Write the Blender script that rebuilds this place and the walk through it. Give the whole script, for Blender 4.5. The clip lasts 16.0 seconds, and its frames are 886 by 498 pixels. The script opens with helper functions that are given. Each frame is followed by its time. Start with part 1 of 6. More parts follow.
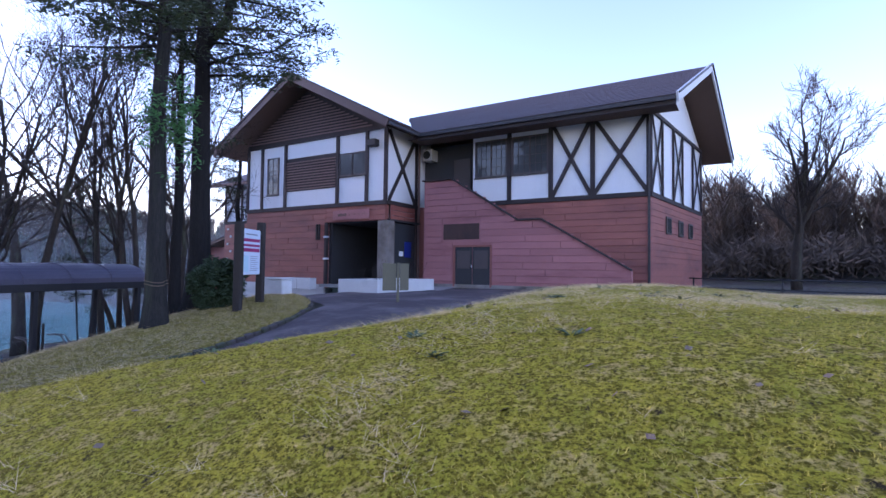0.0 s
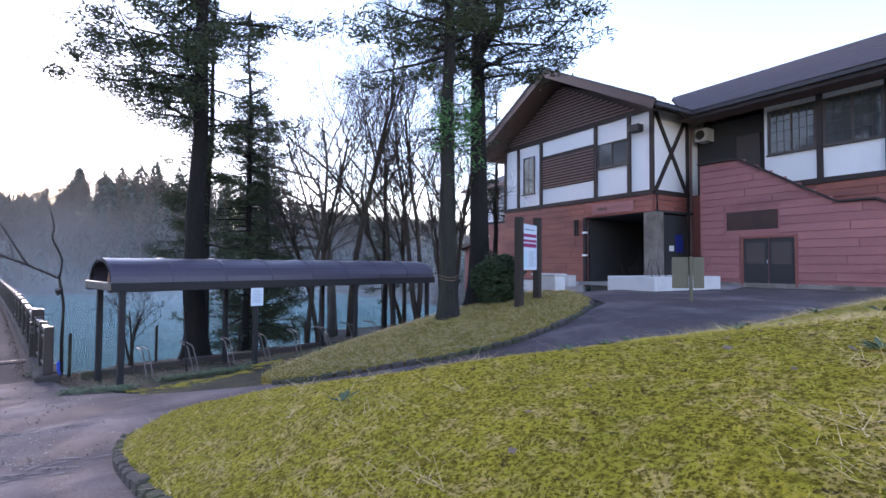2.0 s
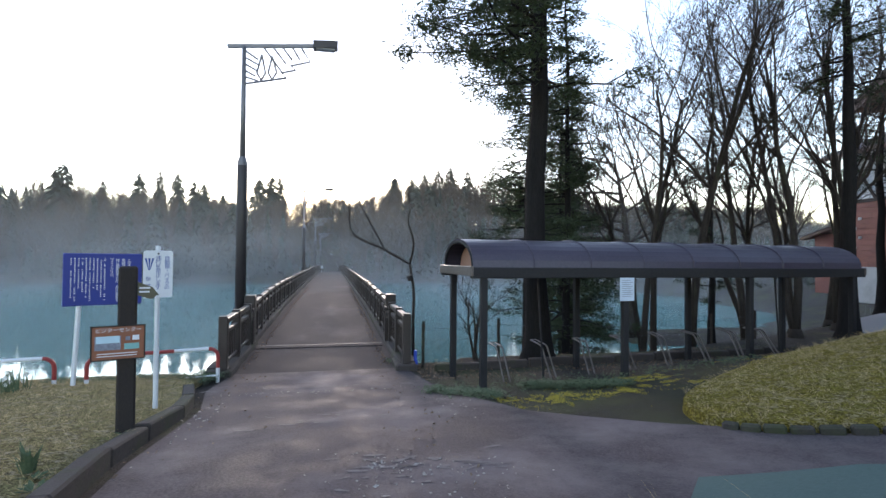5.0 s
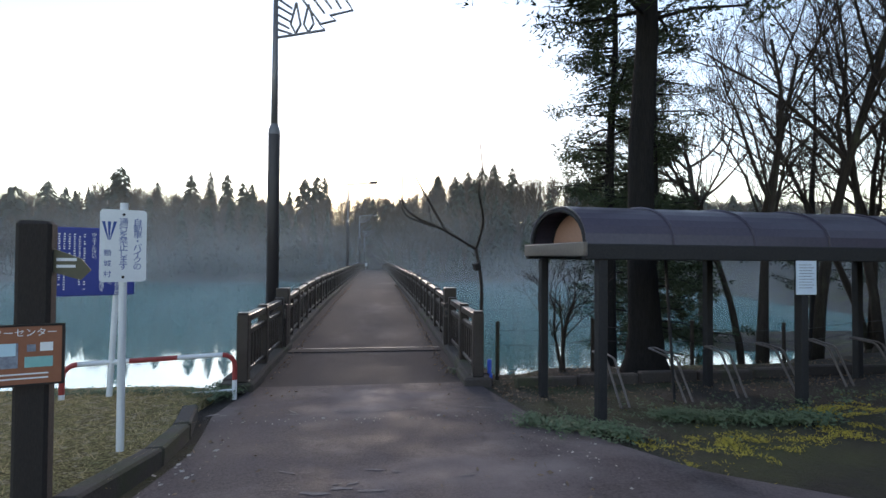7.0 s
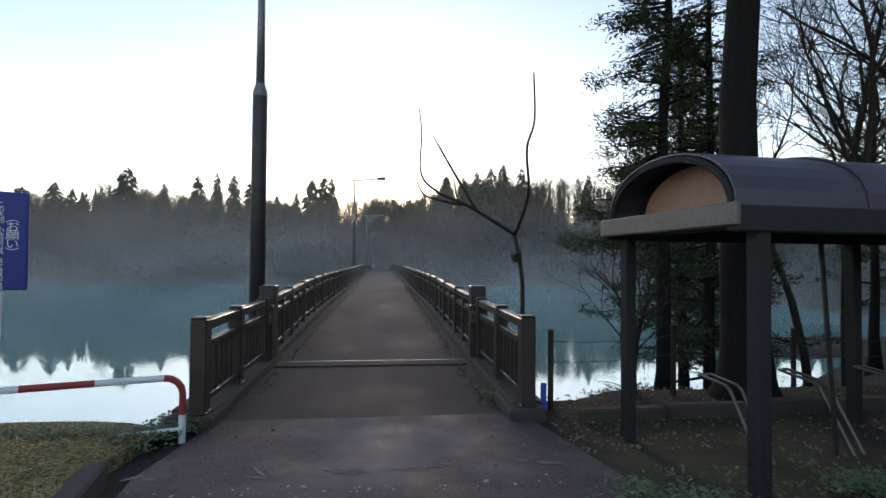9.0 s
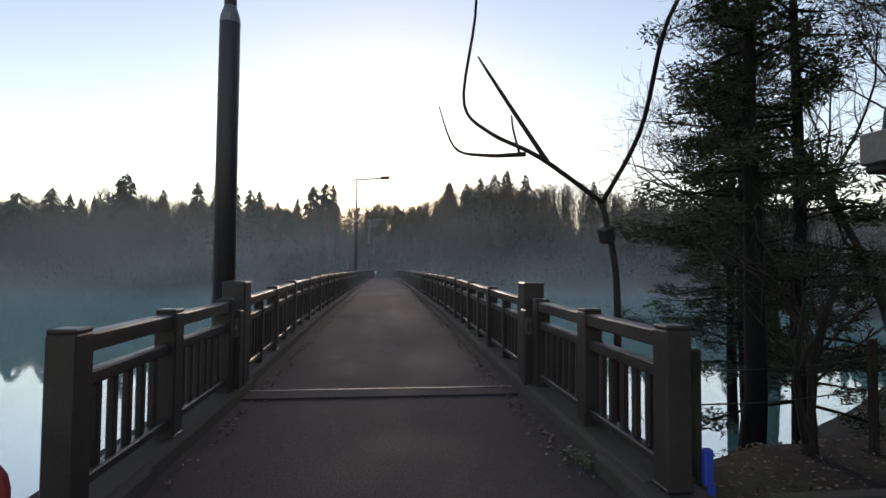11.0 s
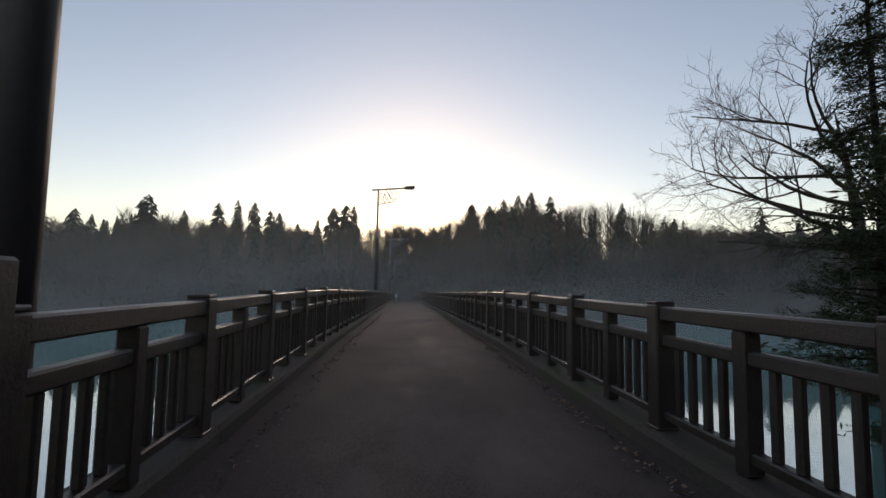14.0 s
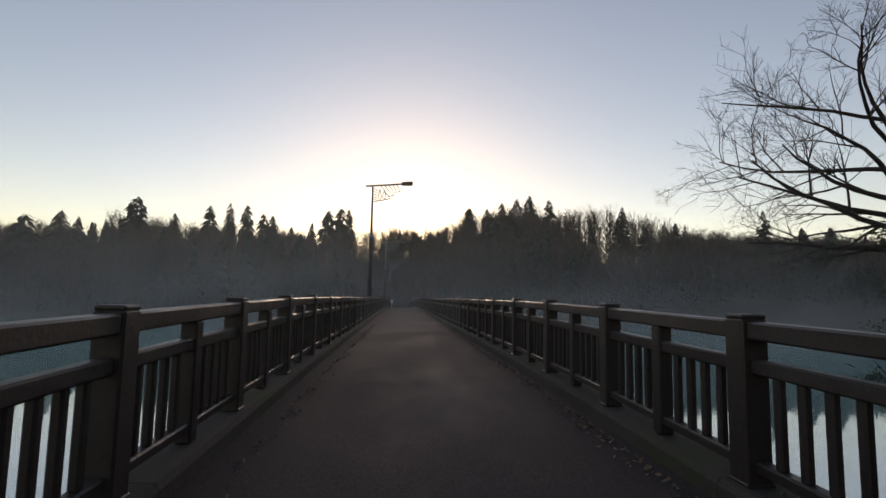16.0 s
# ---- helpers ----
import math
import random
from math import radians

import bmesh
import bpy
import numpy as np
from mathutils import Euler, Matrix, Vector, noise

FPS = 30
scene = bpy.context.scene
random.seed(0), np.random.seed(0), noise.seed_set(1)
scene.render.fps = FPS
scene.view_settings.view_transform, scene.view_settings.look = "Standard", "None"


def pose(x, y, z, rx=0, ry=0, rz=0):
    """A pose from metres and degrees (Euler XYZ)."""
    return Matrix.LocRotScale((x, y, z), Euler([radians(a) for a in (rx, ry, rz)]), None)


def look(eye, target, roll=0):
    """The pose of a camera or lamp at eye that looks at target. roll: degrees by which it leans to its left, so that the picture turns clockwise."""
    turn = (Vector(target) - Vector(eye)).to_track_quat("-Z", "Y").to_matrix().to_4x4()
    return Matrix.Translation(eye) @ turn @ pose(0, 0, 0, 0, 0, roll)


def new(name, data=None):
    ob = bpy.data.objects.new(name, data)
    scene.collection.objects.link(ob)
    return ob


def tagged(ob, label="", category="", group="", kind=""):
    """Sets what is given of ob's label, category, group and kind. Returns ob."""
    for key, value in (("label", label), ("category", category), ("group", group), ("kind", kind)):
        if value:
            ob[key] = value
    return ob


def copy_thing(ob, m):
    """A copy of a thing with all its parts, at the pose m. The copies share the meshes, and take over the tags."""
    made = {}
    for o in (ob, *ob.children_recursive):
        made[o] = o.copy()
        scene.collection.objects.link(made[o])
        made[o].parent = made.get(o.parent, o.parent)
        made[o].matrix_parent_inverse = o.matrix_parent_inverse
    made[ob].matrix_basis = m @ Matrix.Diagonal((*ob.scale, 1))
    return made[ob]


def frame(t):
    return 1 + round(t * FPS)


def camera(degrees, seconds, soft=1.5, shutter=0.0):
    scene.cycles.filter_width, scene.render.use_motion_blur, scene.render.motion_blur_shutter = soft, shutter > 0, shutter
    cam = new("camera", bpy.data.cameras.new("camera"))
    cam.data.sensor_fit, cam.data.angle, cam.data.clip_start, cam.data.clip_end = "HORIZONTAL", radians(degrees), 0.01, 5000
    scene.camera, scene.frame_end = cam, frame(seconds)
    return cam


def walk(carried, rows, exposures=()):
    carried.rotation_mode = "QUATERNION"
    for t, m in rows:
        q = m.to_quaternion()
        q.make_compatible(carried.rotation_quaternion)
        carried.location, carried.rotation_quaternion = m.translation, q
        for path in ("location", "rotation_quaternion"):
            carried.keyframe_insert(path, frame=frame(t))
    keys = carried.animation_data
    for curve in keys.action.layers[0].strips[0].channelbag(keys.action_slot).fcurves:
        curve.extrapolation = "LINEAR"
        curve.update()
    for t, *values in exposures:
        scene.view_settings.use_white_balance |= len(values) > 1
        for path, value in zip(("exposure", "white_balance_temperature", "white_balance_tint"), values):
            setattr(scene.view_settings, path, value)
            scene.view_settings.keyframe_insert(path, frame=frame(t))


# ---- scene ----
cam = camera(82.9, 16.0)
# seconds, x, y, z, yaw, pitch, roll
ROWS = [
    (0.0, -1.5, -0.104, 1.166, 20.52, 2.2, -0.71),
    (0.5, -1.697, -0.118, 1.141, 22.25, 2.16, -0.75),
    (1.0, -1.95, -0.115, 1.132, 25.86, 2.11, -0.66),
    (1.5, -2.254, -0.057, 1.11, 36.61, 1.92, -0.48),
    (2.0, -2.637, -0.058, 1.067, 47.52, 1.81, -0.33),
    (2.5, -3.157, -0.129, 1.01, 54.55, 1.8, -0.2),
    (3.0, -3.752, -0.22, 0.931, 63.51, 1.9, -0.13),
    (3.5, -4.382, -0.308, 0.876, 69.3, 1.88, -0.19),
    (4.0, -4.946, -0.346, 0.855, 74.35, 1.49, -0.26),
    (4.5, -5.508, -0.408, 0.852, 76.35, 1.24, -0.41),
    (7.0, -8.656, -0.556, 0.512, 82.58, 0.98, -0.42),
    (7.5, -9.227, -0.567, 0.471, 82.73, 1.02, -0.46),
    (8.0, -9.779, -0.577, 0.412, 83.11, 1.06, -0.47),
    (8.5, -10.324, -0.584, 0.35, 83.14, 1.19, -0.45),
    (9.0, -10.88, -0.592, 0.293, 83.41, 1.27, -0.47),
    (11.5, -14.155, -0.84, -0.043, 83.89, 2.7, -0.5),
    (12.0, -14.845, -0.901, -0.101, 84.29, 3.4, -0.64),
    (12.5, -15.573, -0.971, -0.156, 84.43, 4.0, -0.81),
    (13.0, -16.328, -1.009, -0.213, 85.11, 4.58, -0.88),
    (13.5, -17.134, -1.025, -0.256, 85.34, 4.83, -0.96),
    (14.0, -17.939, -1.072, -0.249, 85.78, 4.99, -0.94),
    (14.5, -18.704, -1.082, -0.235, 85.87, 5.22, -0.92),
    (15.0, -19.475, -1.089, -0.244, 85.7, 5.37, -0.95),
    (15.5, -20.223, -1.103, -0.189, 85.35, 5.52, -1.01),
    (16.0, -20.991, -1.139, -0.183, 85.3, 5.58, -1.05),
]
# stops by which the clip's own camera brightens and darkens
EXPOSURE = [(0.0, 2.15, 5700, 46), (1.5, 2.3, 6100, 41), (3.0, 2.5, 6900, 31), (4.5, 2.2, 7100, 25), (7.0, 1.6, 7200, 23), (9.0, 1.25, 7400, 23), (11.5, 0.9, 7900, 26), (12.5, 0.7, 8100, 27), (14.0, 0.4, 8100, 26), (16.0, 0.3, 8500, 28)]
walk(cam, [(t, pose(x, y, z, 90 + pitch, roll, yaw)) for t, x, y, z, yaw, pitch, roll in ROWS], EXPOSURE)

# ---- sky and sun: dawn over the far wood, the sun just behind the trees ----
SUN_UP, SUN_YAW = 9.0, 89.0
world = bpy.data.worlds.new("dawn_sky")
scene.world = world
world.use_nodes = True
wn = world.node_tree.nodes
sky = wn.new("ShaderNodeTexSky")
sky.sky_type = "NISHITA"
sky.sun_disc = False
sky.sun_elevation = radians(SUN_UP)
sky.sun_rotation = radians(-SUN_YAW)
sky.air_density, sky.dust_density, sky.ozone_density = 1.0, 0.16, 1.3
world.node_tree.links.new(sky.outputs[0], wn["Background"].inputs[0])
wn["Background"].inputs[1].default_value = 0.15
sun = new("sun", bpy.data.lights.new("sun", "SUN"))
sun.data.energy, sun.data.angle, sun.data.color = 0.5, radians(10), (1.0, 0.9, 0.78)
sy, se = radians(SUN_YAW), radians(SUN_UP)
sun.matrix_world = look((0, 0, 60), (0 + math.sin(sy) * math.cos(se), -math.cos(sy) * math.cos(se), 60 - math.sin(se)))


# ---- materials ----
def mat(name, a, b, scale=3.0, fine=40.0, rough=0.8, metal=0.0, bump=0.3, c=None, cover=0.5, stretch=(1, 1, 1), rough2=None, depth=0.01, vary=0.0, soft=0.18, spec=0.5):
    """Two colours in patches of a large and a fine grain, a third as stains; relief from the fine grain."""
    m = bpy.data.materials.new(name)
    m.use_nodes = True
    n, link = m.node_tree.nodes, m.node_tree.links.new
    out = n["Principled BSDF"]
    where = n.new("ShaderNodeNewGeometry")
    squeeze = n.new("ShaderNodeMapping")
    squeeze.inputs["Scale"].default_value = stretch
    link(where.outputs["Position"], squeeze.inputs["Vector"])

    def grain(s, detail=6.0):
        t = n.new("ShaderNodeTexNoise")
        t.inputs["Scale"].default_value, t.inputs["Detail"].default_value = s, detail
        t.inputs["Roughness"].default_value = 0.65
        link(squeeze.outputs[0], t.inputs["Vector"])
        return t.outputs[0]

    def mix(fac, x, y):
        k = n.new("ShaderNodeMix")
        k.data_type = "RGBA"
        link(fac, k.inputs["Factor"])
        for sock, v in ((k.inputs[6], x), (k.inputs[7], y)):
            if isinstance(v, tuple):
                sock.default_value = (*v, 1)
            else:
                link(v, sock)
        return k.outputs[2]

    def band(v, lo, hi):
        r = n.new("ShaderNodeMapRange")
        r.inputs["From Min"].default_value, r.inputs["From Max"].default_value = lo, hi
        link(v, r.inputs["Value"])
        return r.outputs[0]

    big, small = grain(scale), grain(fine)
    both = n.new("ShaderNodeMath")
    both.operation = "MULTIPLY_ADD"
    both.inputs[1].default_value = 0.6
    link(small, both.inputs[0])
    half = n.new("ShaderNodeMath")
    half.operation = "MULTIPLY"
    half.inputs[1].default_value = 0.4
    link(big, half.inputs[0])
    link(half.outputs[0], both.inputs[2])
    col = mix(band(both.outputs[0], 0.5 - soft, 0.5 + soft), a, b)
    if c:
        col = mix(band(grain(scale * 0.37 + 0.05), 1 - cover - 0.12, 1 - cover + 0.12), col, c)
    if vary:
        info, v = n.new("ShaderNodeObjectInfo"), n.new("ShaderNodeHueSaturation")
        r = n.new("ShaderNodeMapRange")
        r.inputs["To Min"].default_value, r.inputs["To Max"].default_value = 1 - vary, 1 + vary
        link(info.outputs["Random"], r.inputs["Value"])
        link(r.outputs[0], v.inputs["Value"])
        link(col, v.inputs["Color"])
        col = v.outputs[0]
    link(col, out.inputs["Base Color"])
    out.inputs["Metallic"].default_value = metal
    out.inputs["Specular IOR Level"].default_value = spec
    if rough2 is None:
        rough2 = min(1.0, rough + 0.12)
    r = n.new("ShaderNodeMapRange")
    r.inputs["From Min"].default_value, r.inputs["From Max"].default_value = 0.35, 0.65
    r.inputs["To Min"].default_value, r.inputs["To Max"].default_value = rough, rough2
    link(big, r.inputs["Value"])
    link(r.outputs[0], out.inputs["Roughness"])
    if bump:
        k = n.new("ShaderNodeBump")
        k.inputs["Strength"].default_value, k.inputs["Distance"].default_value = bump, depth
        link(small, k.inputs["Height"])
        link(k.outputs[0], out.inputs["Normal"])
    return m


ASPHALT = mat("worn_asphalt", (0.034, 0.025, 0.027), (0.125, 0.098, 0.1), 1.5, 45, 0.68, bump=0.9, c=(0.19, 0.155, 0.155), cover=0.4, rough2=0.95, depth=0.008, spec=0.25, soft=0.12)
PAVING = mat("grey_paving", (0.22, 0.21, 0.21), (0.3, 0.29, 0.285), 0.8, 30, 0.75, bump=0.2)
DECK = mat("bridge_deck_surface", (0.027, 0.021, 0.022), (0.07, 0.056, 0.057), 0.8, 60, 0.8, bump=0.7, c=(0.1, 0.084, 0.084), cover=0.36, rough2=0.98, depth=0.005, stretch=(0.5, 1, 1), spec=0.25, soft=0.13)
CONCRETE = mat("weathered_concrete", (0.2, 0.175, 0.16), (0.3, 0.27, 0.25), 1.5, 35, 0.85, bump=0.4, c=(0.1, 0.085, 0.07), cover=0.45)
PALE_CONCRETE = mat("pale_concrete", (0.5, 0.5, 0.5), (0.62, 0.62, 0.63), 1.2, 30, 0.8, bump=0.2, c=(0.35, 0.35, 0.34), cover=0.35)
KERB = mat("dark_kerb_stone", (0.045, 0.035, 0.032), (0.09, 0.072, 0.064), 2.5, 40, 0.9, bump=0.7, c=(0.05, 0.065, 0.02), cover=0.4, vary=0.15)


def lawn(name, moss, straw, dark, patch=0.55, scale=0.7):
    """Turf: moss and straw in patches, painted gap shade, dark hollows, deep fine relief."""
    m = bpy.data.materials.new(name)
    m.use_nodes = True
    n, link = m.node_tree.nodes, m.node_tree.links.new
    out = n["Principled BSDF"]
    where = n.new("ShaderNodeNewGeometry")

    def layer(size, lo, hi, detail=5.0):
        t, r = n.new("ShaderNodeTexNoise"), n.new("ShaderNodeMapRange")
        t.inputs["Scale"].default_value, t.inputs["Detail"].default_value, t.inputs["Roughness"].default_value = size, detail, 0.7
        r.inputs["From Min"].default_value, r.inputs["From Max"].default_value = lo, hi
        link(where.outputs["Position"], t.inputs["Vector"]), link(t.outputs[0], r.inputs["Value"])
        return r.outputs[0], t.outputs[0]

    def mix(fac, x, y):
        k = n.new("ShaderNodeMix")
        k.data_type = "RGBA"
        link(fac, k.inputs["Factor"])
        for sock, v in ((k.inputs[6], x), (k.inputs[7], y)):
            if isinstance(v, tuple):
                sock.default_value = (*v, 1)
            else:
                link(v, sock)
        return k.outputs[2]

    wide, _ = layer(scale, patch - 0.08, patch + 0.1)
    tuft, _ = layer(7.0, 0.5, 0.6)
    hue, _ = layer(2.2, 0.35, 0.65)
    # Low spots of the relief darkened: soil, and painted shade between stems.
    gap_shade, fine = layer(48.0, 0.54, 0.4)
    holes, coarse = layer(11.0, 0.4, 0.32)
    green = mix(hue, moss, tuple(c * k for c, k in zip(moss, (0.72, 0.85, 0.8))))
    dry = mix(hue, straw, tuple(c * 0.7 for c in straw))
    col = mix(wide, green, mix(tuft, green, dry))
    # Shade between moss cushions, painted as a darker moss.
    cushion_shade, _ = layer(24.0, 0.56, 0.42)
    col = mix(cushion_shade, col, tuple(c * 0.42 for c in moss))
    col = mix(gap_shade, col, mix(gap_shade, col, tuple(c * 0.22 for c in moss)))
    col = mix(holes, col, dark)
    link(col, out.inputs["Base Color"])
    out.inputs["Roughness"].default_value, out.inputs["Specular IOR Level"].default_value = 0.95, 0.1
    b1, b2 = n.new("ShaderNodeBump"), n.new("ShaderNodeBump")
    b1.inputs["Strength"].default_value, b1.inputs["Distance"].default_value = 1.0, 0.08
    b2.inputs["Strength"].default_value, b2.inputs["Distance"].default_value = 1.0, 0.03
    link(coarse, b1.inputs["Height"]), link(fine, b2.inputs["Height"]), link(b1.outputs[0], b2.inputs["Normal"]), link(b2.outputs[0], out.inputs["Normal"])
    return m


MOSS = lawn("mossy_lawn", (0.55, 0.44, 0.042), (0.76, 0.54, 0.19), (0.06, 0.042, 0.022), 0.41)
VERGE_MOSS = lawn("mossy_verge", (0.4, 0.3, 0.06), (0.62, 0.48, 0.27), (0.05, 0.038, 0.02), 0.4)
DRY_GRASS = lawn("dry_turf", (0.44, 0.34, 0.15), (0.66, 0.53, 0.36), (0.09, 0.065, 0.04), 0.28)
BLADE = mat("grass_blade", (0.26, 0.21, 0.025), (0.72, 0.55, 0.09), 6.0, 60, 0.8, bump=0)
STRAW = mat("straw_blade", (0.5, 0.34, 0.15), (0.92, 0.69, 0.36), 5.0, 60, 0.8, bump=0)
ROSETTE = mat("dark_weed_leaf", (0.05, 0.08, 0.03), (0.11, 0.15, 0.065), 6, 40, 0.7, bump=0.2)
WEED = mat("weed_leaf", (0.06, 0.1, 0.045), (0.14, 0.19, 0.1), 6, 40, 0.7, bump=0.2)
SOIL = mat("leafy_soil", (0.02, 0.0145, 0.012), (0.046, 0.033, 0.026), 1.3, 24, 0.95, bump=1.0, c=(0.06, 0.065, 0.02), cover=0.42, depth=0.05)
LITTER = mat("fallen_leaf", (0.1, 0.06, 0.04), (0.3, 0.21, 0.14), 8, 40, 0.85, bump=0.2)
RED_BOARD = mat("red_brown_siding", (0.28, 0.088, 0.068), (0.37, 0.13, 0.1), 0.7, 14, 0.6, bump=0.25, c=(0.19, 0.068, 0.06), cover=0.42, vary=0.12, stretch=(1, 1, 4))
PINK_BOARD = mat("faded_red_siding", (0.31, 0.12, 0.122), (0.41, 0.17, 0.168), 0.7, 14, 0.65, bump=0.25, c=(0.22, 0.08, 0.085), cover=0.36, vary=0.1, stretch=(1, 1, 4))
RED_TRIM = mat("red_brown_trim", (0.22, 0.075, 0.06), (0.29, 0.1, 0.08), 1.5, 25, 0.6, bump=0.15)
PLASTER = mat("white_plaster", (0.74, 0.76, 0.8), (0.82, 0.83, 0.86), 0.6, 30, 0.8, bump=0.12, c=(0.64, 0.65, 0.68), cover=0.3, stretch=(1, 1, 0.4))
TIMBER = mat("dark_timber", (0.022, 0.016, 0.017), (0.045, 0.032, 0.032), 3, 40, 0.7, bump=0.3, stretch=(3, 3, 0.6))
BARGE = mat("dark_bargeboard", (0.065, 0.042, 0.042), (0.1, 0.066, 0.064), 1.5, 30, 0.6, bump=0.2, stretch=(0.5, 1, 1))
LOUVRE = mat("brown_louvre", (0.17, 0.105, 0.092), (0.23, 0.145, 0.128), 2, 30, 0.65, bump=0.2)
RUST_PANEL = mat("rusty_brown_panel", (0.04, 0.02, 0.018), (0.085, 0.042, 0.034), 2.5, 30, 0.7, bump=0.2, c=(0.025, 0.015, 0.015), cover=0.4, stretch=(1, 1, 0.4))
SOFFIT = mat("brown_soffit", (0.12, 0.075, 0.06), (0.17, 0.11, 0.09), 1.5, 20, 0.75, bump=0.15, stretch=(4, 1, 1))
ROOF = mat("dark_roof_tile", (0.075, 0.055, 0.06), (0.12, 0.09, 0.095), 1.2, 25, 0.6, bump=0.3, vary=0.12)
GUTTER = mat("black_gutter", (0.02, 0.018, 0.02), (0.035, 0.03, 0.033), 3, 30, 0.45, bump=0.05)
WHITE_FASCIA = mat("white_bargeboard", (0.6, 0.63, 0.68), (0.7, 0.72, 0.76), 1.5, 30, 0.5, bump=0.05)
DARK_METAL = mat("dark_metal", (0.025, 0.025, 0.028), (0.05, 0.047, 0.048), 3, 60, 0.45, 0.5, bump=0.1)
# Shade of porch and stair recess put into this grey; also real door colour.
SHADE_AND_DOOR_GREY = mat("shade_and_door_grey", (0.03, 0.03, 0.034), (0.045, 0.043, 0.046), 1.5, 20, 0.8, bump=0.05)
FRAME = mat("brown_window_frame", (0.05, 0.04, 0.04), (0.08, 0.062, 0.06), 3, 30, 0.5, bump=0.05)
RAIL_WOOD = mat("bridge_rail_brown", (0.03, 0.021, 0.018), (0.058, 0.041, 0.035), 1.6, 35, 0.34, bump=0.35, c=(0.11, 0.085, 0.07), cover=0.2, rough2=0.55, stretch=(1, 1, 1), vary=0.12)
POST_WOOD = mat("blackened_post", (0.018, 0.014, 0.012), (0.045, 0.034, 0.03), 3, 45, 0.85, bump=0.6, stretch=(4, 4, 0.7))
POLE_DARK = mat("dark_brown_lamp_paint", (0.035, 0.03, 0.032), (0.05, 0.043, 0.045), 2, 30, 0.45, bump=0.08)
POLE_GREY = mat("grey_lamp_metal", (0.15, 0.15, 0.16), (0.22, 0.22, 0.23), 2, 30, 0.4, 0.4, bump=0.08)
SHED_ROOF = mat("slate_purple_sheet", (0.042, 0.036, 0.058), (0.074, 0.06, 0.086), 0.9, 25, 0.3, bump=0.06, c=(0.07, 0.055, 0.075), cover=0.3, rough2=0.45)
SHED_INSIDE = mat("orange_brown_sheet", (0.42, 0.22, 0.15), (0.52, 0.29, 0.21), 1.5, 25, 0.5, bump=0.05)
SHED_STEEL = mat("dark_shed_steel", (0.016, 0.015, 0.017), (0.034, 0.031, 0.032), 2.5, 40, 0.6, bump=0.15, spec=0.3)
EAVE_STRIP = mat("dull_metal_strip", (0.12, 0.1, 0.09), (0.2, 0.17, 0.155), 2.5, 40, 0.35, 0.6, bump=0.1)
JOINT = mat("worn_joint_strip", (0.14, 0.12, 0.115), (0.24, 0.215, 0.205), 3, 50, 0.5, 0.4, bump=0.3, c=(0.05, 0.042, 0.038), cover=0.4)
WHITE_PAINT = mat("white_paint", (0.7, 0.72, 0.75), (0.78, 0.8, 0.82), 3, 40, 0.45, bump=0.05, c=(0.55, 0.55, 0.53), cover=0.2)
RED_PAINT = mat("red_paint", (0.3, 0.03, 0.03), (0.38, 0.05, 0.045), 3, 40, 0.45, bump=0.05)
BLUE_SIGN = mat("blue_sign_panel", (0.012, 0.03, 0.22), (0.02, 0.042, 0.28), 2, 30, 0.4, bump=0.03)
NAVY = mat("navy_ink", (0.025, 0.075, 0.28), (0.035, 0.09, 0.34), 5, 30, 0.5, bump=0)
WHITE_INK = mat("white_ink", (0.75, 0.77, 0.8), (0.8, 0.8, 0.82), 5, 30, 0.5, bump=0)
MAP_BROWN = mat("brown_map_panel", (0.26, 0.09, 0.045), (0.32, 0.115, 0.06), 3, 30, 0.5, bump=0.05)
PALE_BLUE = mat("pale_blue_print", (0.42, 0.62, 0.72), (0.5, 0.68, 0.76), 6, 30, 0.5, bump=0)
TEAL_PRINT = mat("teal_print", (0.16, 0.42, 0.42), (0.22, 0.5, 0.48), 6, 30, 0.5, bump=0)
GREY_PRINT = mat("grey_print", (0.12, 0.13, 0.17), (0.3, 0.33, 0.4), 12, 40, 0.5, bump=0)
MAGENTA = mat("magenta_print", (0.3, 0.02, 0.1), (0.36, 0.03, 0.13), 6, 30, 0.5, bump=0)
BOARD_FACE = mat("pale_board_face", (0.55, 0.64, 0.75), (0.62, 0.7, 0.8), 3, 30, 0.4, bump=0)
OLIVE = mat("olive_sign_back", (0.1, 0.09, 0.055), (0.14, 0.125, 0.08), 3, 30, 0.6, bump=0.1)
BARK = mat("grey_brown_bark", (0.028, 0.022, 0.019), (0.075, 0.06, 0.05), 3, 22, 0.95, bump=1.0, c=(0.09, 0.095, 0.06), cover=0.35, stretch=(3, 3, 0.5), depth=0.03, spec=0.15)
TRUNK_BARK = mat("mossy_grey_bark", (0.018, 0.017, 0.017), (0.055, 0.05, 0.046), 3, 20, 0.95, bump=1.0, c=(0.06, 0.066, 0.045), cover=0.35, stretch=(4, 4, 0.3), depth=0.03, spec=0.12)
CEDAR_BARK = mat("cedar_bark", (0.013, 0.012, 0.012), (0.034, 0.03, 0.029), 3, 20, 0.95, bump=1.0, stretch=(4, 4, 0.3), depth=0.03, spec=0.12)
TWIG = mat("twig_bark", (0.035, 0.026, 0.023), (0.06, 0.046, 0.04), 4, 30, 0.9, bump=0.2)
NEEDLES = mat("cedar_needles", (0.025, 0.04, 0.018), (0.05, 0.07, 0.03), 1.2, 12, 0.85, bump=0, c=(0.055, 0.05, 0.03), cover=0.3)
BUSH_LEAF = mat("dark_bush_leaf", (0.02, 0.04, 0.018), (0.04, 0.07, 0.028), 3, 25, 0.7, bump=0)
